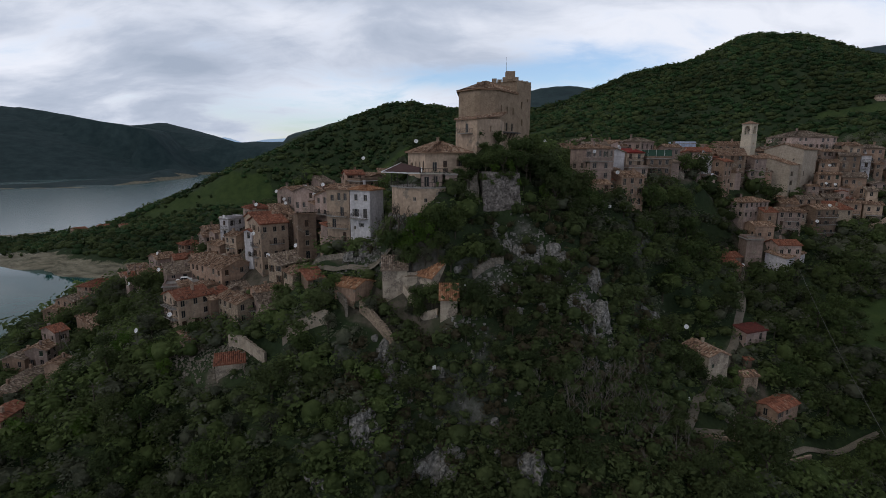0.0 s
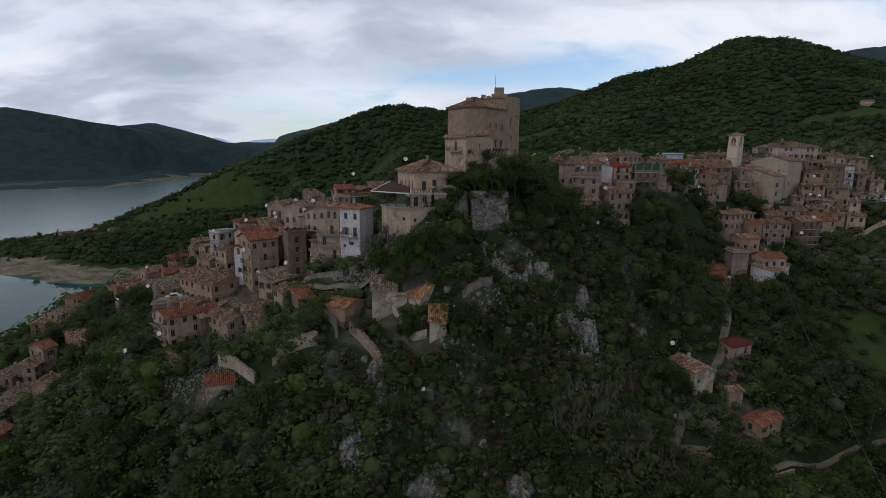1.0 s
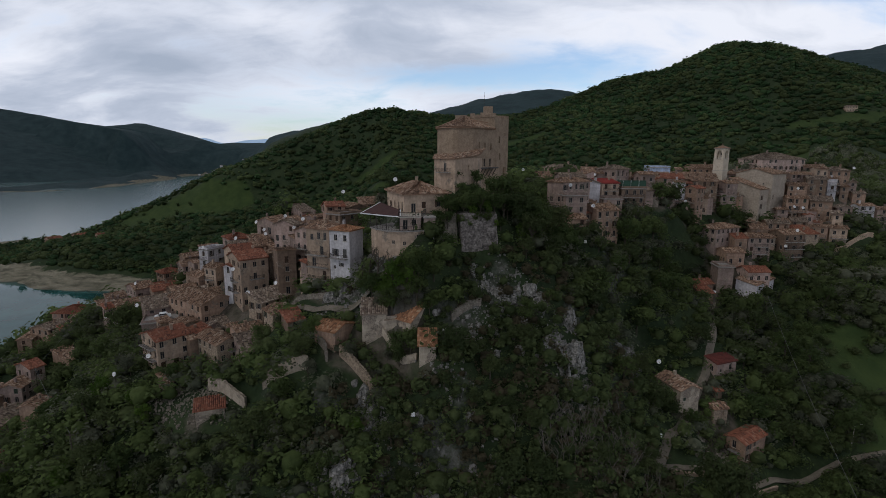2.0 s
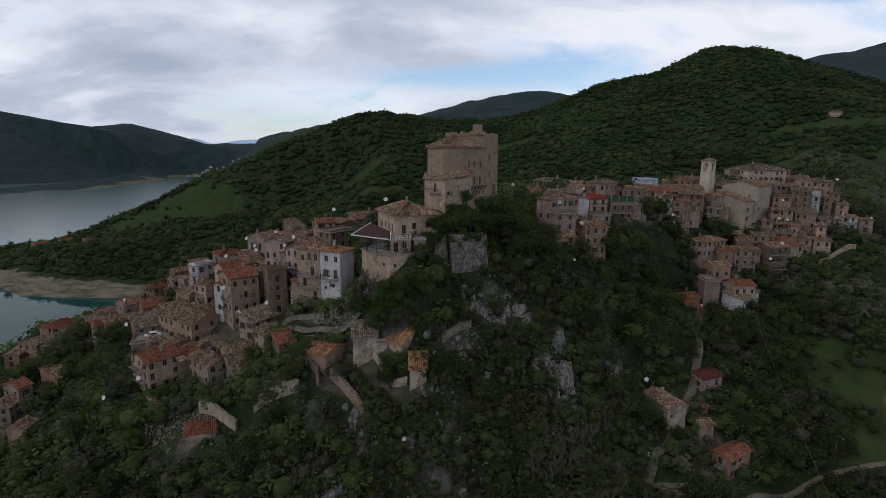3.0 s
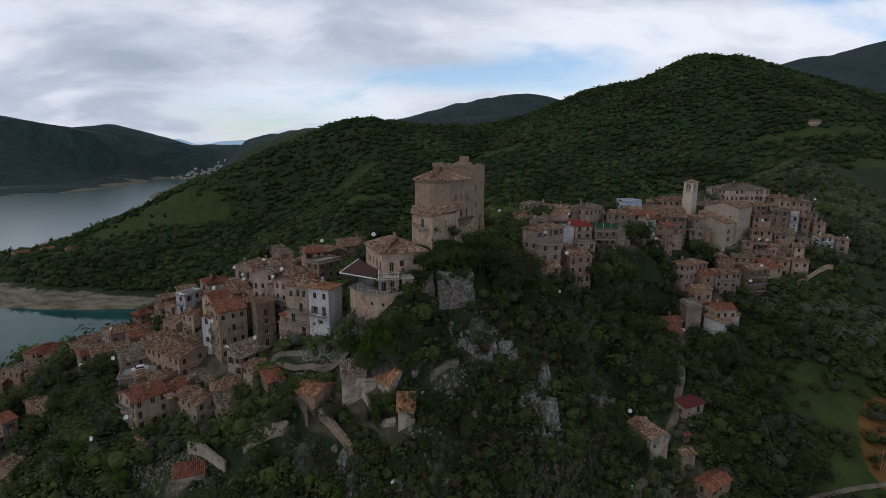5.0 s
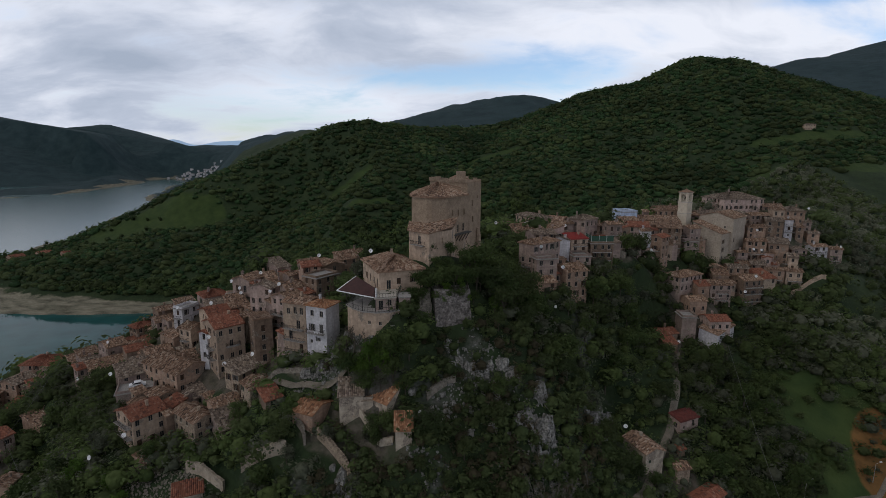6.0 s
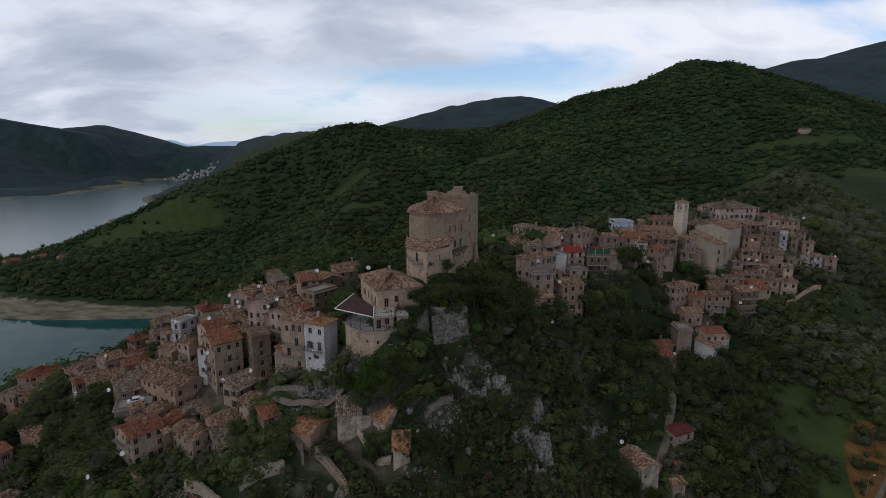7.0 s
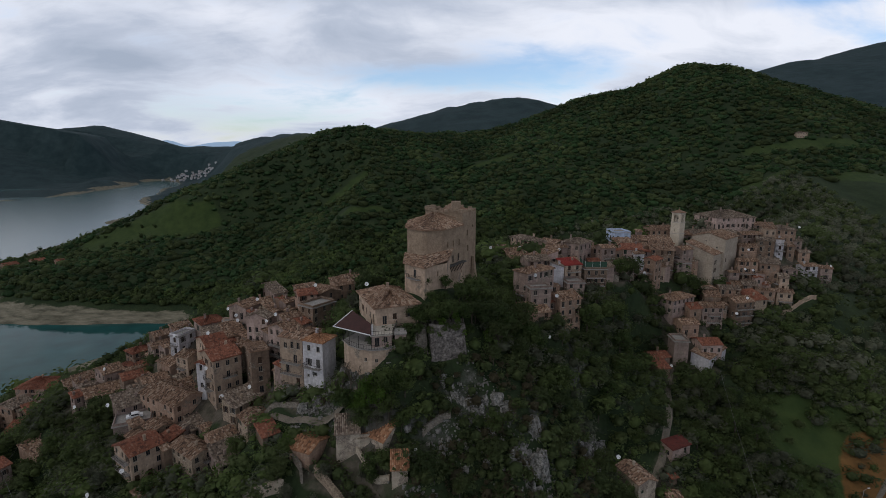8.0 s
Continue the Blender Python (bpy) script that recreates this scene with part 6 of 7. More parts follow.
def plan_mask(pts, pad, track, bare=1.0, thin_k=1.0, shore=0.0, yard=0.0):
    """Which places are free: away from buildings, tracks, bare ground, meadows and the lake's bank."""
    x, y = pts[:, 0], pts[:, 1]
    ok = np.ones(len(pts), bool)
    for a, b, c, s, w, d in FOOT:
        for dy in (0, yard / 2, yard) if yard and y.min() < b else (0,):
            gx_, gy_ = x - a, y - b + dy
            ok &= ~((np.abs(gx_ * c + gy_ * s) < w + pad) & (np.abs(-gx_ * s + gy_ * c) < d + pad))
    close = np.zeros(len(pts), int)  # the lanes and yards between houses
    for a, b, c, s, w, d in FOOT:
        gx_, gy_ = x - a, y - b
        close += (np.abs(gx_ * c + gy_ * s) < w + 2.2) & (np.abs(-gx_ * s + gy_ * c) < d + 2.2)
    ok &= close < 2
    for nodes in TRACKS:
        for (x0, y0), (x1, y1) in zip(nodes, nodes[1:]):
            dx, dy = x1 - x0, y1 - y0
            q = np.clip(((x - x0) * dx + (y - y0) * dy) / (dx * dx + dy * dy), 0, 1)
            ok &= np.hypot(x - x0 - q * dx, y - y0 - q * dy) > track
    for nodes, *_ in WALLS:
        for (x0, y0), (x1, y1) in zip(nodes, nodes[1:]):
            dx, dy = x1 - x0, y1 - y0
            q = np.clip(((x - x0) * dx + (y - y0) * dy) / (dx * dx + dy * dy), 0, 1)
            ok &= np.hypot(x - x0 - q * dx, y - y0 - q * dy + 1.3) > 1.5 + pad * .6
    for a, b, r in BARE:
        ok &= np.hypot(x - a, y - b) > r * bare
    m = np.zeros(len(pts))
    for cx, cy, a, b in MEADOWS + PLOUGHED:
        m = np.maximum(m, np.clip(1.5 - ((x - cx) / a) ** 2 - ((y - cy) / b) ** 2, 0, 1))
    ok &= np.random.random(len(pts)) > thin_k * m
    if shore:
        ok &= shore_distance(x, y) > shore
    return ok


def scatter(n, x0, x1, y0, y1, gap, **mask):
    pts = np.random.random((n * 8, 2)) * (x1 - x0, y1 - y0) + (x0, y0)
    pts = pts[plan_mask(pts, **mask)]
    cells, out = {}, []
    for x, y in pts.tolist():
        i, j = int(x // gap), int(y // gap)
        if any((a - x) ** 2 + (b - y) ** 2 < gap * gap for p in (-1, 0, 1) for q in (-1, 0, 1) for a, b in cells.get((i + p, j + q), ())):
            continue
        cells.setdefault((i, j), []).append((x, y))
        out.append((x, y))
        if len(out) >= n:
            break
    return np.array(out)


near = scatter(250, -95, 130, 66, 150, 3.8, pad=1.4, track=2.6, yard=6)
for x, y in near.tolist():
    z = ground_z(x, y)
    steepish = 12 < x < 48 and 80 < y < 112 or -18 < x < 12 and y < 90
    k = rnd.choice((0, 0, 5)) if -5 < x < 60 and y < 100 else rnd.choice((0, 1, 1, 2, 2, 3, 5)) if x < 15 else rnd.choice((0, 1, 1, 2, 4, 5))
    tree(k, x, y, z - .2, rnd.uniform(.5, .85) if steepish else rnd.uniform(.65, 1.15), rnd.uniform(0, 360))
# the green mass on the castle's crag, and single trees among the houses
for k, x, y, sc in ((1, 9.5, 117.5, .55), (1, 13.5, 115.5, .5), (3, 11, 113.6, .4), (1, 5.5, 116.5, .6), (5, 8, 121, .6), (1, 3.5, 111, .5), (1, -6.2, 100.6, .8), (2, -3.6, 100.4, .8), (1, -1.0, 100.6, .75), (2, -8.4, 102.0, .8), (1, 1.6, 99.6, .7), (1, -4.6, 95.2, .75), (2, -6.8, 95.8, .6), (3, -5.6, 102.2, 1.35), (3, -3.4, 101.6, 1.2), (3, -7.6, 102.4, 1.0), (1, -.6, 102.0, .9), (0, 19, 117, 1.2), (5, 22.5, 118.5, 1.25), (1, 26, 119.5, 1.25), (0, 29, 121, 1.3), (1, 18, 119.5, 1.1), (5, 33, 127, 1.25), (1, 30, 133, 1.2), (0, 35, 131, 1.1), (1, 22, 123.5, 1.3), (5, 25.5, 123, 1.35), (1, 36, 122, 1.1), (0, 31, 116, 1.1), (3, -9, 103.5, .8), (1, -12, 106, .6), (1, -3, 102.4, .6), (3, 1.5, 103.2, .7), (1, 5, 106.5, .7), (5, 56.5, 103.8, .5), (1, 60.5, 103, .55), (1, 63.5, 104.2, .5), (1, 13, 122, .5), (1, 16.5, 121, .62), (3, 20, 122, .8), (1, 20, 118, .7), (0, 24, 121, .9), (1, 24, 127, .9), (5, 28, 126, .85), (1, 27, 131, .9), (0, 31, 130, .95), (1, 31, 136, .9),
                    (5, 29, 140, .9), (3, 23, 115, .8), (1, 12, 117.5, .5), (3, 15, 116.5, .55), (1, 18, 114.5, .5), (0, 27, 117, .8), (1, 33, 124, .8), (3, -4.4, 102.6, 1.15), (3, -7.5, 102.6, .85), (1, -1.5, 102.2, .9), (1, -10.5, 104, .8), (1, 2.5, 102.6, .8), (3, -5, 103.2, .6),
                    (5, 112, 175, 1.15), (1, 109.5, 173.5, .9), (5, 82, 166, 1.05), (1, 77, 163, .95), (0, 87, 168, .8), (1, -14, 141, .9), (1, -33, 128, .5), (2, -33, 113, .8), (1, -36, 109, .75), (3, -39.5, 107.5, .8),
                    (1, -55, 106, .6), (1, -2, 94.8, .7), (0, -4.4, 94.4, .6), (1, -23, 101, .75), (2, -14, 96, .8), (2, -22, 93, .8), (2, -8, 89.5, .9), (1, -27, 91.5, .8)):
    tree(k, x, y, ground_z(x, y) - .2, sc, rnd.uniform(0, 360))
# bushes rooted in the bastion's broken top
for k, x, y, sc in ((1, 9.2, 112.6, .5), (3, 11.2, 112.4, .48), (1, 13, 113.2, .6), (3, 14.8, 113, .5), (1, 16.3, 114.2, .55), (1, 10.5, 115, .7), (5, 14, 116.2, .6), (1, 6.6, 112.8, .45), (1, 5.4, 114.5, .6), (0, 7.8, 116, .7)):
    tree(k, x, y - .8, 110.6, sc * 1.25, rnd.uniform(0, 360))
for k, x, sc in ((1, 8.8, .42), (3, 10.6, .5), (1, 12.2, .4), (1, 14.4, .48), (3, 16.4, .42), (1, 5.6, .5), (1, 3.6, .55)):
    tree(k, x, 111.4 + .1 * (x - 10), 108.6 - .9 * (k == 3), sc, rnd.uniform(0, 360), label="bush hanging over the bastion's broken edge")


def array_mesh(name, co, loops, totals, mat):
    me = bpy.data.meshes.new(name)
    me.vertices.add(len(co))
    me.vertices.foreach_set("co", co.astype(np.float32).ravel())
    me.loops.add(len(loops))
    me.loops.foreach_set("vertex_index", loops.astype(np.int32))
    me.polygons.add(len(totals))
    starts = np.concatenate([[0], np.cumsum(totals)[:-1]])
    me.polygons.foreach_set("loop_start", starts.astype(np.int32))
    me.polygons.foreach_set("loop_total", totals.astype(np.int32))
    me.materials.append(mat)
    me.polygons.foreach_set("use_smooth", [True] * len(totals))
    me.update(calc_edges=True)
    me.validate()
    return me


def bush_patterns(n_lump, leaves, size, seed, count=7, rings=4, seg=7):
    """A few bushes of unit height, as arrays to be laid out many times."""
    out, r2 = [], random.Random(seed)
    for _ in range(count):
        v, f = [], []
        wide_core = .26 if leaves > 40 else .31 if leaves > 16 else .42  # far woods are read by their masses
        core_lump(v, f, r2, 0, 0, .42, wide_core, wide_core, .30 if leaves > 16 else .38, rings, seg)
        for k in range(n_lump):
            a, q = r2.uniform(0, 6.28), r2.uniform(.12, .40) * (k > 0)
            r, cz = r2.uniform(.24, .42), r2.uniform(.34, .70)
            leaf_lump(v, f, r2, q * math.cos(a), q * math.sin(a), cz, r, r, r * r2.uniform(.7, 1.05), leaves // n_lump, size)
        out.append((np.array(v), np.array([i for q in f for i in q]), np.array([len(q) for q in f])))
    return out


# what stands too thick to count: scrub on the slopes, and the woods of the hills
def stuff_crowns(name, label, pts, mat, n_lump, leaves, size, seed, hmin, hmax, rings=4, seg=7, wide=(.85, 1.25), sink=.08):
    r2 = np.random.RandomState(seed)
    pats = bush_patterns(n_lump, leaves, size, seed, 7, rings, seg)
    zs = ground_at(pts[:, 0], pts[:, 1])
    cos, lps, tot, base = [], [], [], 0
    for (x, y), z in zip(pts, zs):
        v, l, t = pats[r2.randint(len(pats))]
        h, a, w = hmin + (hmax - hmin) * r2.rand() ** 1.2, r2.uniform(0, 6.28), r2.uniform(*wide)
        c, s = math.cos(a) * h * w, math.sin(a) * h * w
        cos.append(np.stack([x + v[:, 0] * c - v[:, 1] * s, y + v[:, 0] * s + v[:, 1] * c, z + (v[:, 2] - sink) * h], 1))
        lps.append(l + base)
        tot.append(t)
        base += len(v)
    ob = new(name, array_mesh(name, np.concatenate(cos), np.concatenate(lps), np.concatenate(tot), M[mat]))
    return tagged(ob, label, "scrub" if hmax < 5 else "woods", kind="stuff")


scrub = scatter(3900, -120, 165, 52, 186, 1.6, pad=.3, track=1.5, bare=.75, thin_k=.85)
steep_part = (scrub[:, 0] > 8) & (scrub[:, 0] < 50) & (scrub[:, 1] < 112) | (np.abs(scrub[:, 0] + 4) < 14) & (scrub[:, 1] < 92)
low, rest = scrub[steep_part], scrub[~steep_part]
stuff_crowns("scrub", "low brown-green scrub on the cliffs", low[::3], "leaf_brown", 3, 66, .075, 20, 1.4, 3.2, 3, 6)
stuff_crowns("scrub", "low dark scrub on the cliffs", np.concatenate([low[1::3], low[2::3]]), "leaf_dark", 3, 66, .075, 24, 1.6, 4.2, 3, 6, (1.1, 1.6))
stuff_crowns("scrub", "dense dark scrub covering the village slope", rest[::2], "leaf_dark", 4, 92, .068, 21, 1.8, 5.4, 3, 6, (1.15, 1.7))
stuff_crowns("scrub", "grey-green bushes on the village slope", rest[1::4], "leaf_olive", 4, 92, .066, 22, 1.6, 5.0, 3, 6, (1.15, 1.7))
stuff_crowns("scrub", "fresh green bushes on the village slope", rest[3::4], "leaf_mid", 4, 92, .066, 23, 1.6, 5.0, 3, 6, (1.15, 1.7))
cliff = scatter(480, -16, 52, 70, 113, 1.9, pad=.4, track=1.6, bare=.8, yard=2)
stuff_crowns("scrub", "dark holm oak scrub clinging to the cliffs", cliff[::2], "leaf_dark", 4, 96, .068, 26, 2.0, 5.0, 3, 6, (1.1, 1.6))
stuff_crowns("scrub", "brownish thorn scrub clinging to the cliffs", cliff[1::2], "leaf_brown", 3, 80, .07, 27, 1.6, 4.0, 3, 6, (1.1, 1.6))
grove = scatter(900, -120, 175, 50, 150, 3.2, pad=1.4, track=3, thin_k=1.1, yard=6)
grove = grove[~((grove[:, 0] > 8) & (grove[:, 0] < 50) & (grove[:, 1] < 112) & (grove[:, 1] > 76))]
shady = (grove[:, 0] > -8) & (grove[:, 0] < 62) & (grove[:, 1] < 92)
stuff_crowns("woods", "dark holm oaks at the foot of the cliffs", grove[shady], "leaf_dark", 5, 150, .056, 43, 3.0, 6.6, 3, 6, (1.05, 1.5))
grove = grove[~shady]
stuff_crowns("woods", "olive trees on the lower slope", grove[::3], "leaf_olive", 5, 150, .055, 41, 3.0, 6.2, 3, 6, (1.05, 1.5))
stuff_crowns("woods", "oaks and ashes on the lower slope", np.concatenate([grove[1::3], grove[2::3]]), "leaf_mid", 5, 150, .055, 42, 3.4, 7.4, 3, 6, (1.05, 1.5))
belt = scatter(2900, 95, 360, 60, 440, 3.6, pad=2, track=3, thin_k=1.15)
belt = belt[(belt[:, 0] > 128) | (belt[:, 1] > 150)]
stuff_crowns("woods", "olive groves on the slope beyond the village", belt[::2], "leaf_olive", 3, 54, .082, 31, 2.8, 6.8, 3, 6, (1.1, 1.6))
stuff_crowns("woods", "oak woods on the slope beyond the village", belt[1::2], "leaf_dark", 3, 54, .082, 32, 3.2, 8.0, 3, 6, (1.1, 1.6))
back = scatter(4600, -330, 130, 165, 500, 4.2, pad=2, track=3, thin_k=1.15, shore=31)
stuff_crowns("woods", "dark oak woods in the valley behind the village", back[::2], "leaf_dark", 3, 36, .10, 33, 3.6, 9.5, 3, 6, (1.1, 1.6))
stuff_crowns("woods", "green woods in the valley behind the village", back[1::2], "leaf_mid", 3, 36, .10, 34, 3.6, 8.5, 3, 6, (1.1, 1.6))
far1 = scatter(16000, -620, 950, 430, 920, 3.4, pad=0, track=0, thin_k=1.15, shore=29)
stuff_crowns("woods", "dark oak woods on the mountain's flank", far1[::2], "leaf_dark", 3, 9, .17, 35, 3.0, 9.5, 3, 5, (1.25, 1.9), .27)
stuff_crowns("woods", "green woods on the mountain's flank", far1[1::2], "wood_far", 3, 9, .17, 36, 2.6, 8.5, 3, 5, (1.25, 1.9), .27)
shore_trees = scatter(260, -570, -300, 520, 900, 12, pad=0, track=0, thin_k=.6, shore=6)
stuff_crowns("woods", "single trees along the lake's edge", shore_trees, "leaf_dark", 1, 24, .13, 37, 5.0, 10.0)

# ---- tracks, walls, rocks ----
def draped(name, nodes, width, mat, lift, label):
    """A strip that follows the ground along the plan's nodes."""
    pts = []
    for (x0, y0), (x1, y1) in zip(nodes, nodes[1:]):
        n = max(2, int(math.hypot(x1 - x0, y1 - y0) / 1.2))
        pts += [(x0 + (x1 - x0) * k / n, y0 + (y1 - y0) * k / n) for k in range(n)]
    pts.append(nodes[-1])
    v, f = [], []
    for i, (x, y) in enumerate(pts):
        a, b = pts[max(0, i - 1)], pts[min(len(pts) - 1, i + 1)]
        d = math.hypot(b[0] - a[0], b[1] - a[1])
        ox, oy = -(b[1] - a[1]) / d, (b[0] - a[0]) / d
        zc = ground_z(x, y)
        for k in range(5):
            q = (k / 4 - .5) * width * (1 + .12 * noise.noise(Vector((x * .3, y * .3, k))))
            v.append((x + ox * q, y + oy * q, max(zc, ground_z(x + ox * q, y + oy * q) - .2) + lift + (0 if 0 < k < 4 else -.5)))
    f = [(i * 5 + k, i * 5 + k + 1, i * 5 + k + 6, i * 5 + k + 5) for i in range(len(pts) - 1) for k in range(4)]
    ob = mesh_object(name, v, [tuple(reversed(q)) for q in f], M[mat], True)
    return tagged(ob, label, "track", kind="structure")


draped("road", TRACKS[0], 2.3, "gravel", .30, "pale gravel track climbing to the village")
draped("road", TRACKS[1], 1.5, "gravel", .30, "pale gravel track along the foot of the slope")
draped("pavement", TRACKS[2], 2.0, "gravel", .30, "pale stone lane below the houses")


def stone_wall(nodes, height, thick=.45, mat="stone", label="rough rubble retaining wall on the slope"):
    """A free-standing wall of uneven height over the ground."""
    wall = empty("stone_wall", pose(nodes[0][0], nodes[0][1], ground_z(*nodes[0])))
    tagged(wall, label, "wall", "stone walls")
    o = wall.matrix_basis.translation
    v, f = [], []
    for (x0, y0), (x1, y1) in zip(nodes, nodes[1:]):
        ln = math.hypot(x1 - x0, y1 - y0)
        n = max(2, int(ln / .4))
        ux, uy = (x1 - x0) / ln, (y1 - y0) / ln
        for k in range(n):
            a, b = ln * k / n, ln * (k + 1) / n
            i = len(v)
            xm, ym = x0 + ux * (a + b) / 2, y0 + uy * (a + b) / 2
            zt = ground_z(xm, ym) + height * (.95 + .12 * noise.noise(Vector((xm * .6, ym * .6, 1))) + random.uniform(-.04, .04))
            t = thick / 2 * random.uniform(.9, 1.15)
            for q in (a, b):
                for s in (-1, 1):
                    x, y = x0 + ux * q - uy * s * t, y0 + uy * q + ux * s * t
                    v += [(x - o.x, y - o.y, ground_z(x, y) - .8 - o.z), (x - o.x, y - o.y, zt - o.z)]
            f += [(i, i + 4, i + 5, i + 1), (i + 6, i + 2, i + 3, i + 7), (i + 1, i + 5, i + 7, i + 3), (i + 2, i, i + 1, i + 3), (i + 4, i + 6, i + 7, i + 5)]
    part("masonry", mesh_data("masonry", v, f, [M[mat]]), wall)


for a in WALLS:
    stone_wall(*a)


def crag(x, y, w, d, h, seed, label="pale limestone crag among scrub"):
    """A broken rock face that leans back into the slope: upright ribs and cracks, ledges, a ragged head, its back buried."""
    nu, nv = max(7, min(18, int(w * 5))), max(7, min(18, int(h * 3)))
    v, back = [], []
    for j in range(nv + 1):
        t = j / nv
        for i in range(nu + 1):
            u = 2 * i / nu - 1
            edge = max(0.0, 1 - abs(u) ** 2.6) ** .5
            rib = 1 - abs(noise.noise(Vector((u * w * .9 + seed, t * h * .22, seed))))
            block = noise.cell(Vector((u * w * .8 + seed, t * h * .55 + noise.noise(Vector((u * 2, seed, 0))), seed * 3)))
            fine = noise.fractal(Vector((u * w * 1.6, t * h * 1.3, seed)), .9, 2.1, 3)
            head = 1 + .30 * noise.noise(Vector((u * w * .7 + seed, 3, 0))) + .12 * noise.noise(Vector((u * w * 2.3, seed, 5)))
            out = edge * d * (.15 + .65 * rib * rib + .5 * block + .35 * fine)
            px, pz = u * w * (1 + .14 * noise.noise(Vector((t * 3, seed, u)))), h * (-.3 + 1.3 * t * (.55 + .45 * edge) * head)
            v.append((px, -out + .42 * h * t, pz))
            back.append((px, 1.6 * d + .5 * h * t, pz - .25 * h))
    m = nu + 1
    n = len(v)
    f = [(j * m + i, j * m + i + 1, (j + 1) * m + i + 1, (j + 1) * m + i) for j in range(nv) for i in range(nu)]
    f += [tuple(n + q for q in reversed(g)) for g in list(f)]
    rim = [i for i in range(m)] + [j * m + nu for j in range(1, nv + 1)] + [nv * m + i for i in range(nu - 1, -1, -1)] + [j * m for j in range(nv - 1, 0, -1)]
    f += [(b, a, n + a, n + b) for a, b in zip(rim, rim[1:] + rim[:1])]
    ob = new("rock_outcrop", mesh_data("rock_outcrop", v + back, f, [M["rock"]]))
    ob.matrix_basis = pose(x, y, ground_z(x, y) + .1, 0, 0, 12 + (seed * 47 % 50) - 25)
    return tagged(ob, label, "rock", "limestone crags")


for k, (x, y, w, d, h) in enumerate(((31.6, 102.5, 2.6, 1.6, 8), (28.2, 98, 2.2, 1.5, 7), (32.8, 98.6, 2.0, 1.5, 6), (50.4, 117, 3.2, 1.6, 6), (55.5, 119.4, 3.0, 1.6, 6), (31, 96, 2.4, 2.0, 9), (33.2, 97.5, 2.2, 1.8, 7), (28, 96, 1.6, 1.6, 5), (46, 107.6, 2.8, 2.2, 4.5), (49.5, 107.6, 2.4, 2, 5), (52.6, 108.2, 1.8, 1.5, 6), (24.1, 105.6, 2.2, 1.6, 3.6), (26.5, 104, 1.6, 1.4, 3.0), (-1.1, 77, 2.6, 2, 6),
                                     (1.8, 76, 2.2, 1.8, 5), (-3.6, 76.5, 1.8, 1.6, 4), (15.3, 73.4, 3.2, 2.4, 6), (11.5, 73.6, 2, 1.8, 4), (18.6, 74.2, 2.0, 1.8, 5), (-13.3, 76.8, 2.2, 1.8, 3.4), (-15.6, 78.6, 2, 1.8, 3.2), (-11, 78, 1.5, 1.4, 2.4),
                                     (-10.6, 90.4, 1.8, 1.6, 3.6), (-9.4, 87.6, 1.4, 1.4, 3.0), (-10.6, 84.5, 1.3, 1.2, 2.6), (-.7, 85.4, 1.9, 1.6, 3), (9.9, 85, 1.8, 1.4, 3), (25.5, 96.6, 1.6, 1.4, 5.5), (-20.3, 73.9, 2.6, 2, 2.6), (-17.4, 72.6, 2, 1.8, 2.6),
                                     (33, 80, 1.8, 1.6, 2.6), (5, 96.5, 1.4, 1.2, 3), (7, 93.8, 1.2, 1.2, 2.6), (21, 101, 1.6, 1.3, 3), (-16.5, 109.6, 2.4, 1.8, 4), (-13, 110, 2.4, 1.8, 4.5), (-20, 109.8, 2, 1.6, 3), (-10.4, 108.4, 2, 1.6, 3.4), (-9, 112, 2.2, 2, 5),
                                     (12, 104.5, 1.6, 1.4, 3), (16.5, 104.8, 1.8, 1.4, 3), (38, 103, 1.6, 1.4, 3), (20, 96, 1.3, 1.2, 2.6), (3.5, 100, 1.4, 1.2, 2), (-22, 106.8, 1.6, 1.4, 2.4))):
    crag(x, y, w * .8, d * .55, h * .55, k * 1.7 + .3)
r5 = random.Random(17)
for k, (cx, cy, sx, sy) in enumerate(((29, 97, 4, 3), (48, 107, 4, 1.5), (22, 104, 6, 2.5), (3, 78, 6, 2), (15, 75, 5, 2), (-11, 87, 1.5, 5), (-14, 78, 3, 2), (12, 98, 7, 4), (-14, 109.5, 4, 1.5), (14, 105.5, 4, 2))):
    for j in range(11):
        crag(cx + r5.gauss(0, sx * .6), cy + r5.gauss(0, sy * .6), r5.uniform(.3, 1.0), r5.uniform(.25, .5), r5.uniform(.6, 2.6), k * 9.1 + j * 2.3)

# rubble below the cream house, and small stones over the slope
r3 = random.Random(9)


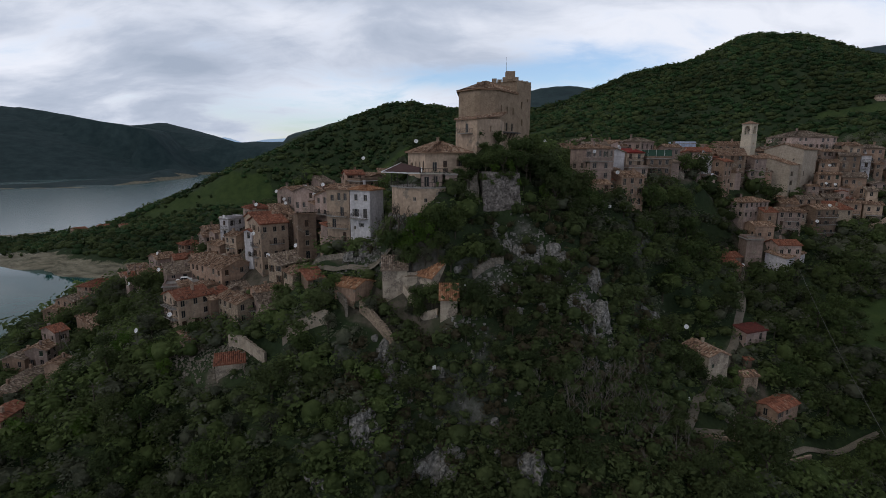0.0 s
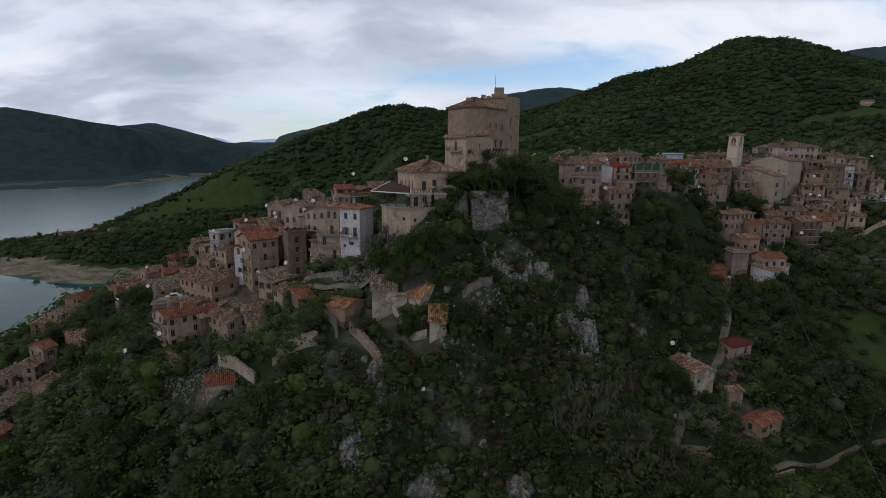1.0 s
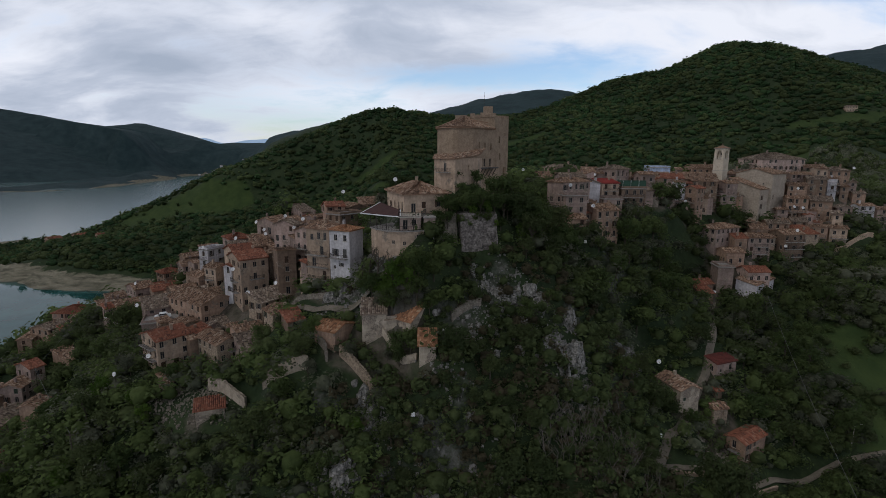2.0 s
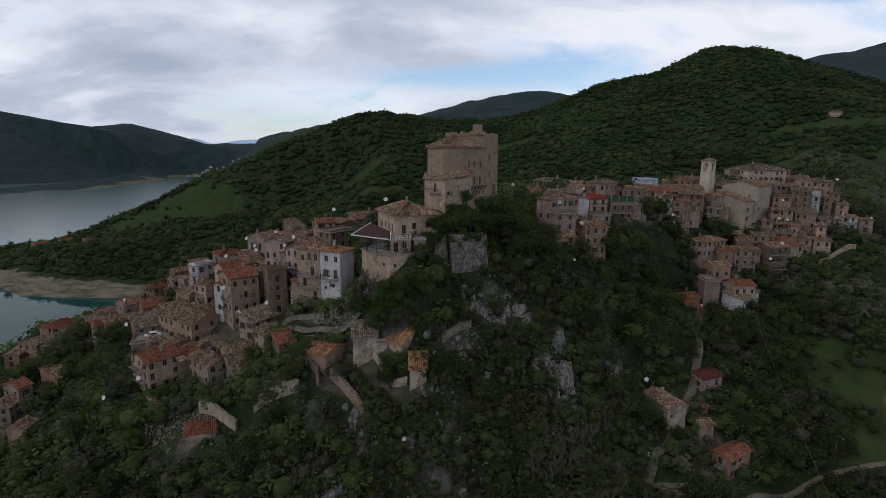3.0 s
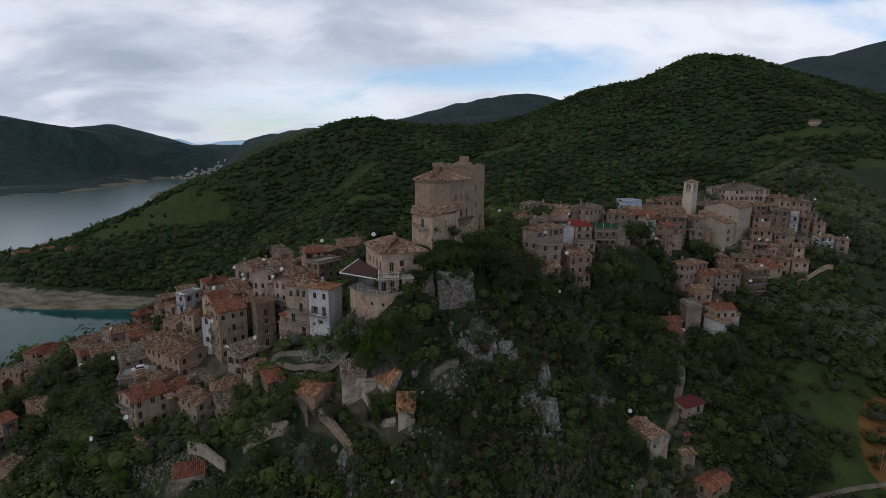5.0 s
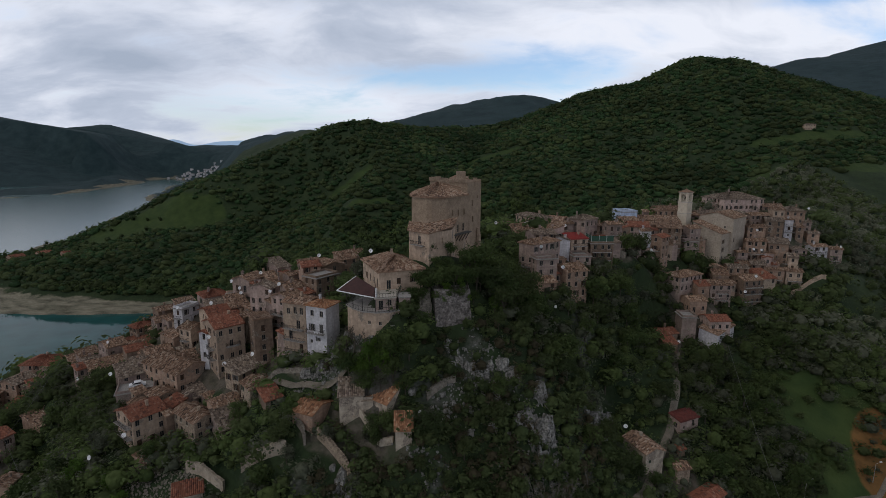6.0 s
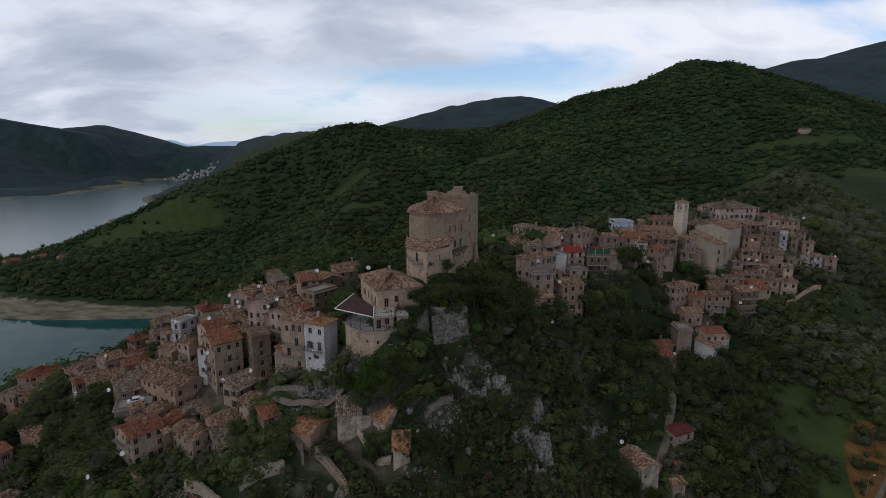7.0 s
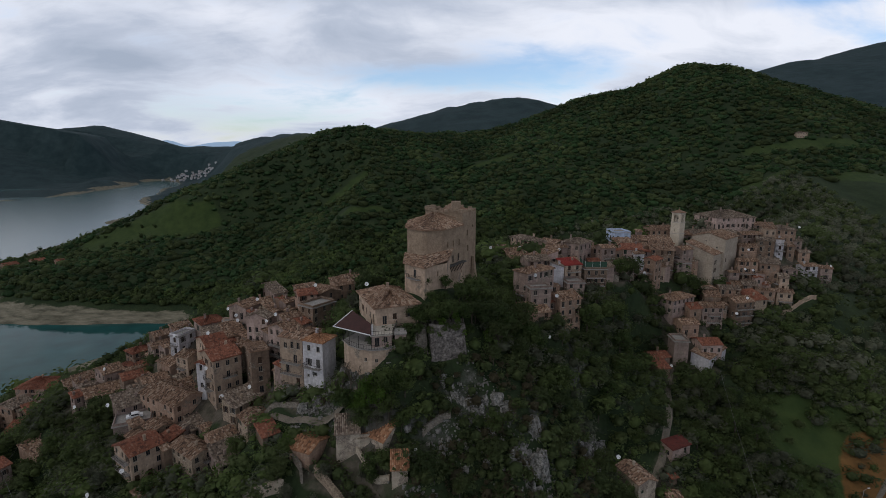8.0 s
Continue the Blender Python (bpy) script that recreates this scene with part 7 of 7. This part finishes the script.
def stones(name, label, centres, n, smin, smax, mat, seed):
    r = np.random.RandomState(seed)
    cos, lps, base = [], [], 0
    cube = np.array([(a, b, c) for a in (-1, 1) for b in (-1, 1) for c in (-1, 1)], float)
    faces = np.array([0, 1, 3, 2, 4, 6, 7, 5, 0, 4, 5, 1, 2, 3, 7, 6, 0, 2, 6, 4, 1, 5, 7, 3])
    for _ in range(n):
        cx, cy, rad = centres[r.randint(len(centres))]
        x, y = cx + r.normal() * rad * .5, cy + r.normal() * rad * .5
        s = r.uniform(smin, smax)
        a = r.uniform(0, 6.28)
        c = cube * s * r.uniform(.5, 1.2, 3) * (1 + r.uniform(-.3, .3, cube.shape))
        q = np.stack([c[:, 0] * math.cos(a) - c[:, 1] * math.sin(a) + x, c[:, 0] * math.sin(a) + c[:, 1] * math.cos(a) + y, c[:, 2] + ground_z(x, y) + s * .3], 1)
        cos.append(q), lps.append(faces + base)
        base += 8
    ob = new(name, array_mesh(name, np.concatenate(cos), np.concatenate(lps), np.full(n * 6, 4), M[mat]))
    ob.data.polygons.foreach_set("use_smooth", [False] * len(ob.data.polygons))
    return tagged(ob, label, "rubble", kind="stuff")


stones("rubble", "fallen masonry and broken beams below the houses", [(-50, 99.5, 5), (-46.5, 97, 4), (-53, 101, 4), (-44, 101, 4), (-41, 97, 3), (-57, 103, 3)], 620, .07, .26, "old_masonry", 3)
stones("rubble", "loose pale limestone blocks on the slope", [(-16, 109, 5), (-10, 107, 4), (-13, 110, 5), (-18, 111, 4), (-7, 105, 3), (18, 106, 5), (28, 99, 7), (33, 94, 6), (22, 104, 6), (12, 100, 5), (-2, 80, 6), (14, 76, 6), (-14, 78, 5), (-9, 87, 4), (5, 92, 5), (-20, 74, 5), (30, 90, 7)], 2300, .08, .32, "rock", 4)
stones("rubble", "rubble of a ruined farmyard beside the track", [(64, 99, 4), (60, 97, 3), (68, 101, 3), (-83, 110, 4), (-78, 108, 3)], 260, .12, .45, "old_masonry", 5)


# ---- bare trees ----
def bare_tree_mesh(seed, h, stout=.013, mat="bark_pale"):
    r = random.Random(seed)
    v, f = [], []

    def limb(p, d, ln, rad, depth):
        q = p + d * ln
        tube(v, f, p, q, rad, rad * .6, 5 if depth < 2 else 3, False)
        if depth < 3:
            for _ in range(3 if depth else 4):
                n = (d + Vector((r.uniform(-.8, .8), r.uniform(-.8, .8), r.uniform(-.1, .6)))).normalized()
                limb(p.lerp(q, r.uniform(.45, 1)), n, ln * r.uniform(.4, .65), rad * .55, depth + 1)
    limb(Vector((0, 0, -.6)), Vector((r.uniform(-.1, .1), r.uniform(-.1, .1), 1)), h * .55, h * stout, 0)
    return mesh_data("branch_crown", v, f, [M[mat]])


BARE_MESH = [bare_tree_mesh(60 + k, 6.5) for k in range(5)]
for k in range(60):
    x, y = 32 + r3.gauss(0, 7), 84 + r3.gauss(0, 4.5)
    ob = empty("bare_tree", pose(x, y, ground_z(x, y), r3.uniform(-6, 6), r3.uniform(-6, 6), r3.uniform(0, 360)) @ Matrix.Diagonal((1, 1, 1, 1)))
    part("branch_crown", BARE_MESH[k % 5], ob)
    tagged(ob, "leafless grey sapling in a thicket on the slope", "tree", "bare thicket")
for x, y, s in ((-9.6, 105.4, 1.35), (-11.6, 107.2, 1.3), (-8.2, 103.9, 1.2), (-13.2, 108.6, 1.0), (64, 100, .8), (61, 97.5, .7), (67, 102, .8)):
    ob = empty("bare_tree", pose(x, y, ground_z(x, y), 0, 0, r3.uniform(0, 360)) @ Matrix.Diagonal((s, s, s, 1)))
    part("branch_crown", bare_tree_mesh(int(x * 10) % 97, 7.5, .022, "bark"), ob)
    tagged(ob, "bare twisted tree against the house walls", "tree")


# ---- dishes, lamps, cables, a car ----
def dish_meshes():
    v, f = [], []
    n, rings = 14, 4
    v.append((0, .0, 0))
    for r in range(1, rings + 1):
        q = r / rings
        v += [(.52 * q * math.cos(2 * math.pi * k / n), -.14 * q * q, .52 * q * math.sin(2 * math.pi * k / n)) for k in range(n)]
    f += [(0, 1 + k, 1 + (k + 1) % n) for k in range(n)]
    for r in range(rings - 1):
        b = 1 + r * n
        f += [(b + k, b + n + k, b + n + (k + 1) % n, b + (k + 1) % n) for k in range(n)]
    i = len(v)
    v += [(x, y + .03, z) for x, y, z in v]
    f += [tuple(i + q for q in reversed(g)) for g in list(f)]
    bowl = mesh_data("bowl", v, f, [M["white_paint"]], None, True)
    v, f = [], []
    tube(v, f, (0, 0, -.5), (0, -.55, -.1), .018, .018, 4)
    box(v, f, -.05, -.62, -.14, .05, -.52, -.04)
    arm = mesh_data("arm", v, f, [M["iron"]])
    v, f = [], []
    tube(v, f, (0, .08, -2.2), (0, .08, .1), .03, .03, 5)
    return bowl, arm, mesh_data("mast", v, f, [M["iron"]])


DISH = dish_meshes()


def satellite_dish(x, y, z, turn):
    ob = empty("satellite_dish", pose(x, y, z, 0, 0, turn))
    part("bowl", DISH[0], ob, pose(0, 0, 0, -24))
    part("arm", DISH[1], ob, pose(0, 0, 0, -24))
    part("mast", DISH[2], ob)
    tagged(ob, "white satellite dish on a house roof", "satellite dish", "satellite dishes")


for k, q in enumerate((((-49.9, 152.0, 104.0), (-32.1, 136.0, 107.0), (-21.8, 140.0, 114.0), (-6.6, 124.0, 118.2), (-35.7, 121.0, 93.2), (-51.0, 138.0, 101.4), (-49.1, 129.6, 94.7), (-42.8, 121.6, 90.6),
                        (-89.8, 156.4, 84.0), (-93.9, 147.0, 76.4), (-75.3, 131.0, 84.6), (-61.4, 109.4, 79.3), (-65.9, 104.0, 77.4)))):
    satellite_dish(*q, -25 + 9 * (k % 4))
for k, q in enumerate(((32.3, 165.0, 119.6), (33.5, 165.0, 118.2), (43.6, 170.6, 118.5), (135.1, 172.0, 97.8), (176.5, 205.0, 120.0), (89.0, 147.0, 83.5), (54.6, 108.4, 77.6), (-2.3, 104.4, 103.1), (-65.6, 150.6, 96.5),
                       (-48.0, 153.0, 101.6), (-47.1, 151.2, 100.6), (-42.8, 157.7, 105.2))):
    satellite_dish(*q, -20 + 8 * (k % 4))
for k, q in enumerate(((-35.3, 138.9, 104.3), (-18.8, 113.6, 100.8), (50.5, 172.4, 117.6), (56.8, 168.0, 118.2), (40.6, 138.9, 116.2), (46.3, 136.1, 110.8), (74.4, 163.7, 112), (88.6, 168.6, 109.3), (146.5, 194.8, 112.2),
                       (143.1, 186.3, 105.5), (140.2, 187.0, 105.8), (182.0, 192.2, 105.4), (122.9, 165.4, 94.5), (128.1, 167.8, 99.5), (62.4, 152.6, 105.1))):
    satellite_dish(*q, -22 + 8 * (k % 4))


def street_lamp(x, y, h=6.0, arm=1.4, turn=0):
    ob = empty("street_lamp", pose(x, y, ground_z(x, y), 0, 0, turn))
    v, f = [], []
    tube(v, f, (0, 0, -.4), (0, 0, h), .09, .05, 6)
    tube(v, f, (0, 0, h), (arm, 0, h + .35), .05, .04, 5)
    part("pole", mesh_data("pole", v, f, [M["concrete"]]), ob)
    v, f = [], []
    box(v, f, arm - .1, -.16, h + .28, arm + .6, .16, h + .44)
    part("head", mesh_data("head", v, f, [M["white_paint"]]), ob, label="pale lamp head")
    tagged(ob, "street lamp on a grey pole beside the track", "street lamp", "street lamps")


street_lamp(101.5, 106, 5.4, 1.4, 10)
street_lamp(125, 111, 5.4, 1.4, 10)


def floodlight(x, y, h, turn):
    ob = empty("floodlight", pose(x, y, ground_z(x, y), 0, 0, turn))
    v, f = [], []
    tube(v, f, (0, 0, -.3), (0, 0, h), .06, .05, 5)
    part("pole", mesh_data("pole", v, f, [M["iron"]]), ob)
    v, f = [], []
    box(v, f, -.3, -.28, h - .05, .3, .1, h + .6)
    part("lamp_box", mesh_data("lamp_box", v, f, [M["white_paint"]]), ob, label="white lamp housing")
    tagged(ob, "white floodlight on a short pole on the slope", "floodlight", "floodlights")


for x, y, h, t in ((-1.4, 84.6, 3.2, 0), (29.0, 123.0, 3.0, 10), (41.0, 124.5, 2.6, 0), (4.5, 95.5, 2.0, 0), (49.9, 95.4, 2.2, 0)):
    floodlight(x, y, h, t)


def cable(a, b, sag, r=.035):
    a, b = Vector(a), Vector(b)
    v, f = [], []
    pts = [a.lerp(b, k / 24) - Vector((0, 0, 4 * sag * (k / 24) * (1 - k / 24))) for k in range(25)]
    side = (b - a).cross(Vector((0, 0, 1))).normalized()
    for p in pts:  # one unbroken strand
        v += [tuple(p + side * r), tuple(p + Vector((0, 0, r))), tuple(p - side * r), tuple(p - Vector((0, 0, r)))]
    f += [(4 * i + k, 4 * i + (k + 1) % 4, 4 * i + 4 + (k + 1) % 4, 4 * i + 4 + k) for i in range(24) for k in range(4)]
    ob = new("power_cable", mesh_data("power_cable", v, f, [M["cable"]]))
    tagged(ob, "thin grey power cable slung down the slope", "cable", "power cables")


def wooden_pole(x, y, h):
    ob = empty("utility_pole", pose(x, y, ground_z(x, y)))
    v, f = [], []
    tube(v, f, (0, 0, -.5), (0, 0, h), .14, .1, 7)
    part("pole", mesh_data("pole", v, f, [M["bark"]]), ob)
    v, f = [], []
    box(v, f, -.8, -.06, h - .5, .8, .06, h - .38)
    part("crossarm", mesh_data("crossarm", v, f, [M["bark"]]), ob)
    tagged(ob, "wooden utility pole on the slope", "utility pole", "utility poles")
    return (x, y, ground_z(x, y) + h)


top, bottom = wooden_pole(103, 143, 6), (70, 60, 62)
cable(top, bottom, 2.0)
pa, pb = wooden_pole(-104, 131, 7), wooden_pole(-68, 92, 7)
cable(pa, pb, 1.0, .03)
cable(pa, (-110, 170, 78), 1.0, .03)


def car(x, y, z, turn, mat, label):
    ob = empty("car", pose(x, y, z, 0, 0, turn))
    prof = [(-1.9, .35), (-1.9, .8), (-1.2, .92), (-.7, 1.42), (.75, 1.45), (1.3, .95), (1.9, .82), (1.9, .35)]
    v, f = [], []
    v += [(px, -.78, pz) for px, pz in prof] + [(px, .78, pz) for px, pz in prof]
    n = len(prof)
    f += [tuple(range(n)), tuple(reversed(range(n, 2 * n)))] + [(k, k + n, (k + 1) % n + n, (k + 1) % n) for k in range(n)]
    part("body", mesh_data("body", v, f, [M[mat]]), ob)
    v, f = [], []
    for s in (-1, 1):
        i = len(v)
        v += [(-1.02, s * .79, .95), (1.1, s * .79, .97), (.7, s * .79, 1.36), (-.66, s * .79, 1.34)]
        f.append((i, i + 1, i + 2, i + 3))
    i = len(v)
    v += [(-1.17, -.68, .98), (-.76, -.68, 1.4), (-.76, .68, 1.4), (-1.17, .68, .98)]
    f.append((i, i + 1, i + 2, i + 3))
    part("window", mesh_data("window", v, f, [M["glass_dark"]]), ob)
    for wx in (-1.2, 1.2):
        for wy in (-.72, .72):
            v, f = [], []
            tube(v, f, (wx, wy - .1, .32), (wx, wy + .1, .32), .32, .32, 12)
            part("wheel", mesh_data("wheel", v, f, [M["iron"]]), ob)
    tagged(ob, label, "car")


car(-68.0, 129.4, 81.62, 25, "white_paint", "small white car parked on a walled terrace")

# white chimney pots, aerials and the green net over one roof terrace
aerial_v, aerial_f = [], []
tube(aerial_v, aerial_f, (0, 0, -1.6), (0, 0, 2.4), .03, .02, 4)
for k in range(5):
    tube(aerial_v, aerial_f, (-.45 + .05 * k, -.6 + .3 * k, 2.2), (.45 - .05 * k, -.6 + .3 * k, 2.2), .012, .012, 3)
tube(aerial_v, aerial_f, (0, -.7, 2.2), (0, .7, 2.2), .015, .015, 3)
AERIAL = mesh_data("aerial", aerial_v, aerial_f, [M["iron"]])
for n, (x, y, z, yaw, w, d, h) in enumerate(HOUSES):
    if n % 4 == 1 and y < 230 and h > 3.4:
        c, s = math.cos(radians(yaw)), math.sin(radians(yaw))
        ob = new("tv_aerial", AERIAL)
        ob.matrix_basis = pose(x + w * .5 * c - d * .5 * s, y + w * .5 * s + d * .5 * c, z + h + min(w, d) * .18 + .2, 0, 0, n * 37 % 360)
        tagged(ob, "thin television aerial on a tiled roof", "aerial", "aerials")

net = empty("shade_net", pose(60.6, 153.0, 114.9, 0, 0, -4))
tagged(net, "green shade netting stretched on posts round a roof terrace", "netting")
for k, (a, b) in enumerate((((.1, .1), (2.5, .1)), ((2.5, .1), (4.9, .1)), ((4.9, .1), (7.1, .1)), ((.1, 6.2), (.1, 3.2)), ((.1, 3.2), (.1, .1)))):
    v, f = [], []
    tube(v, f, (*a, 0), (*a, 2.2), .05, .05, 5)
    part("post", mesh_data("post", v, f, [M["white_paint"]]), net)
    v, f = [], []
    ln = math.hypot(b[0] - a[0], b[1] - a[1])
    box(v, f, .06, -.015, .3, ln - .06, .015, 2.05)
    part("net_panel", mesh_data("net_panel", v, f, [M["net"]]), net, Matrix.Translation((*a, 0)) @ Matrix.Rotation(math.atan2(b[1] - a[1], b[0] - a[0]), 4, "Z"))

# the far town across the lake, a scatter of pale houses
r4 = random.Random(14)
fv, ff = [], []
box(fv, ff, -5, -5, -6, 5, 5, 8)
FAR_BODY = mesh_data("wall", fv, ff, [M["white"]])
fv, ff = [], []
for q in roof_meshes("gx", 10, 10, 8, .35, .4):
    roof_slab(fv, ff, q, .3)
FAR_ROOF = mesh_data("roof", fv, ff, [M["concrete"]])
for k in range(60):
    x = -1120 + r4.gauss(0, 70)
    y = 2900 + r4.gauss(0, 50)
    ob = empty("far_house", pose(x, y, ground_z(x, y), 0, 0, r4.uniform(0, 90)))
    part("wall", FAR_BODY, ob)
    part("roof", FAR_ROOF, ob, pose(-5, -5, 0))
    tagged(ob, "small pale house in the town across the lake", "house", "far town houses")
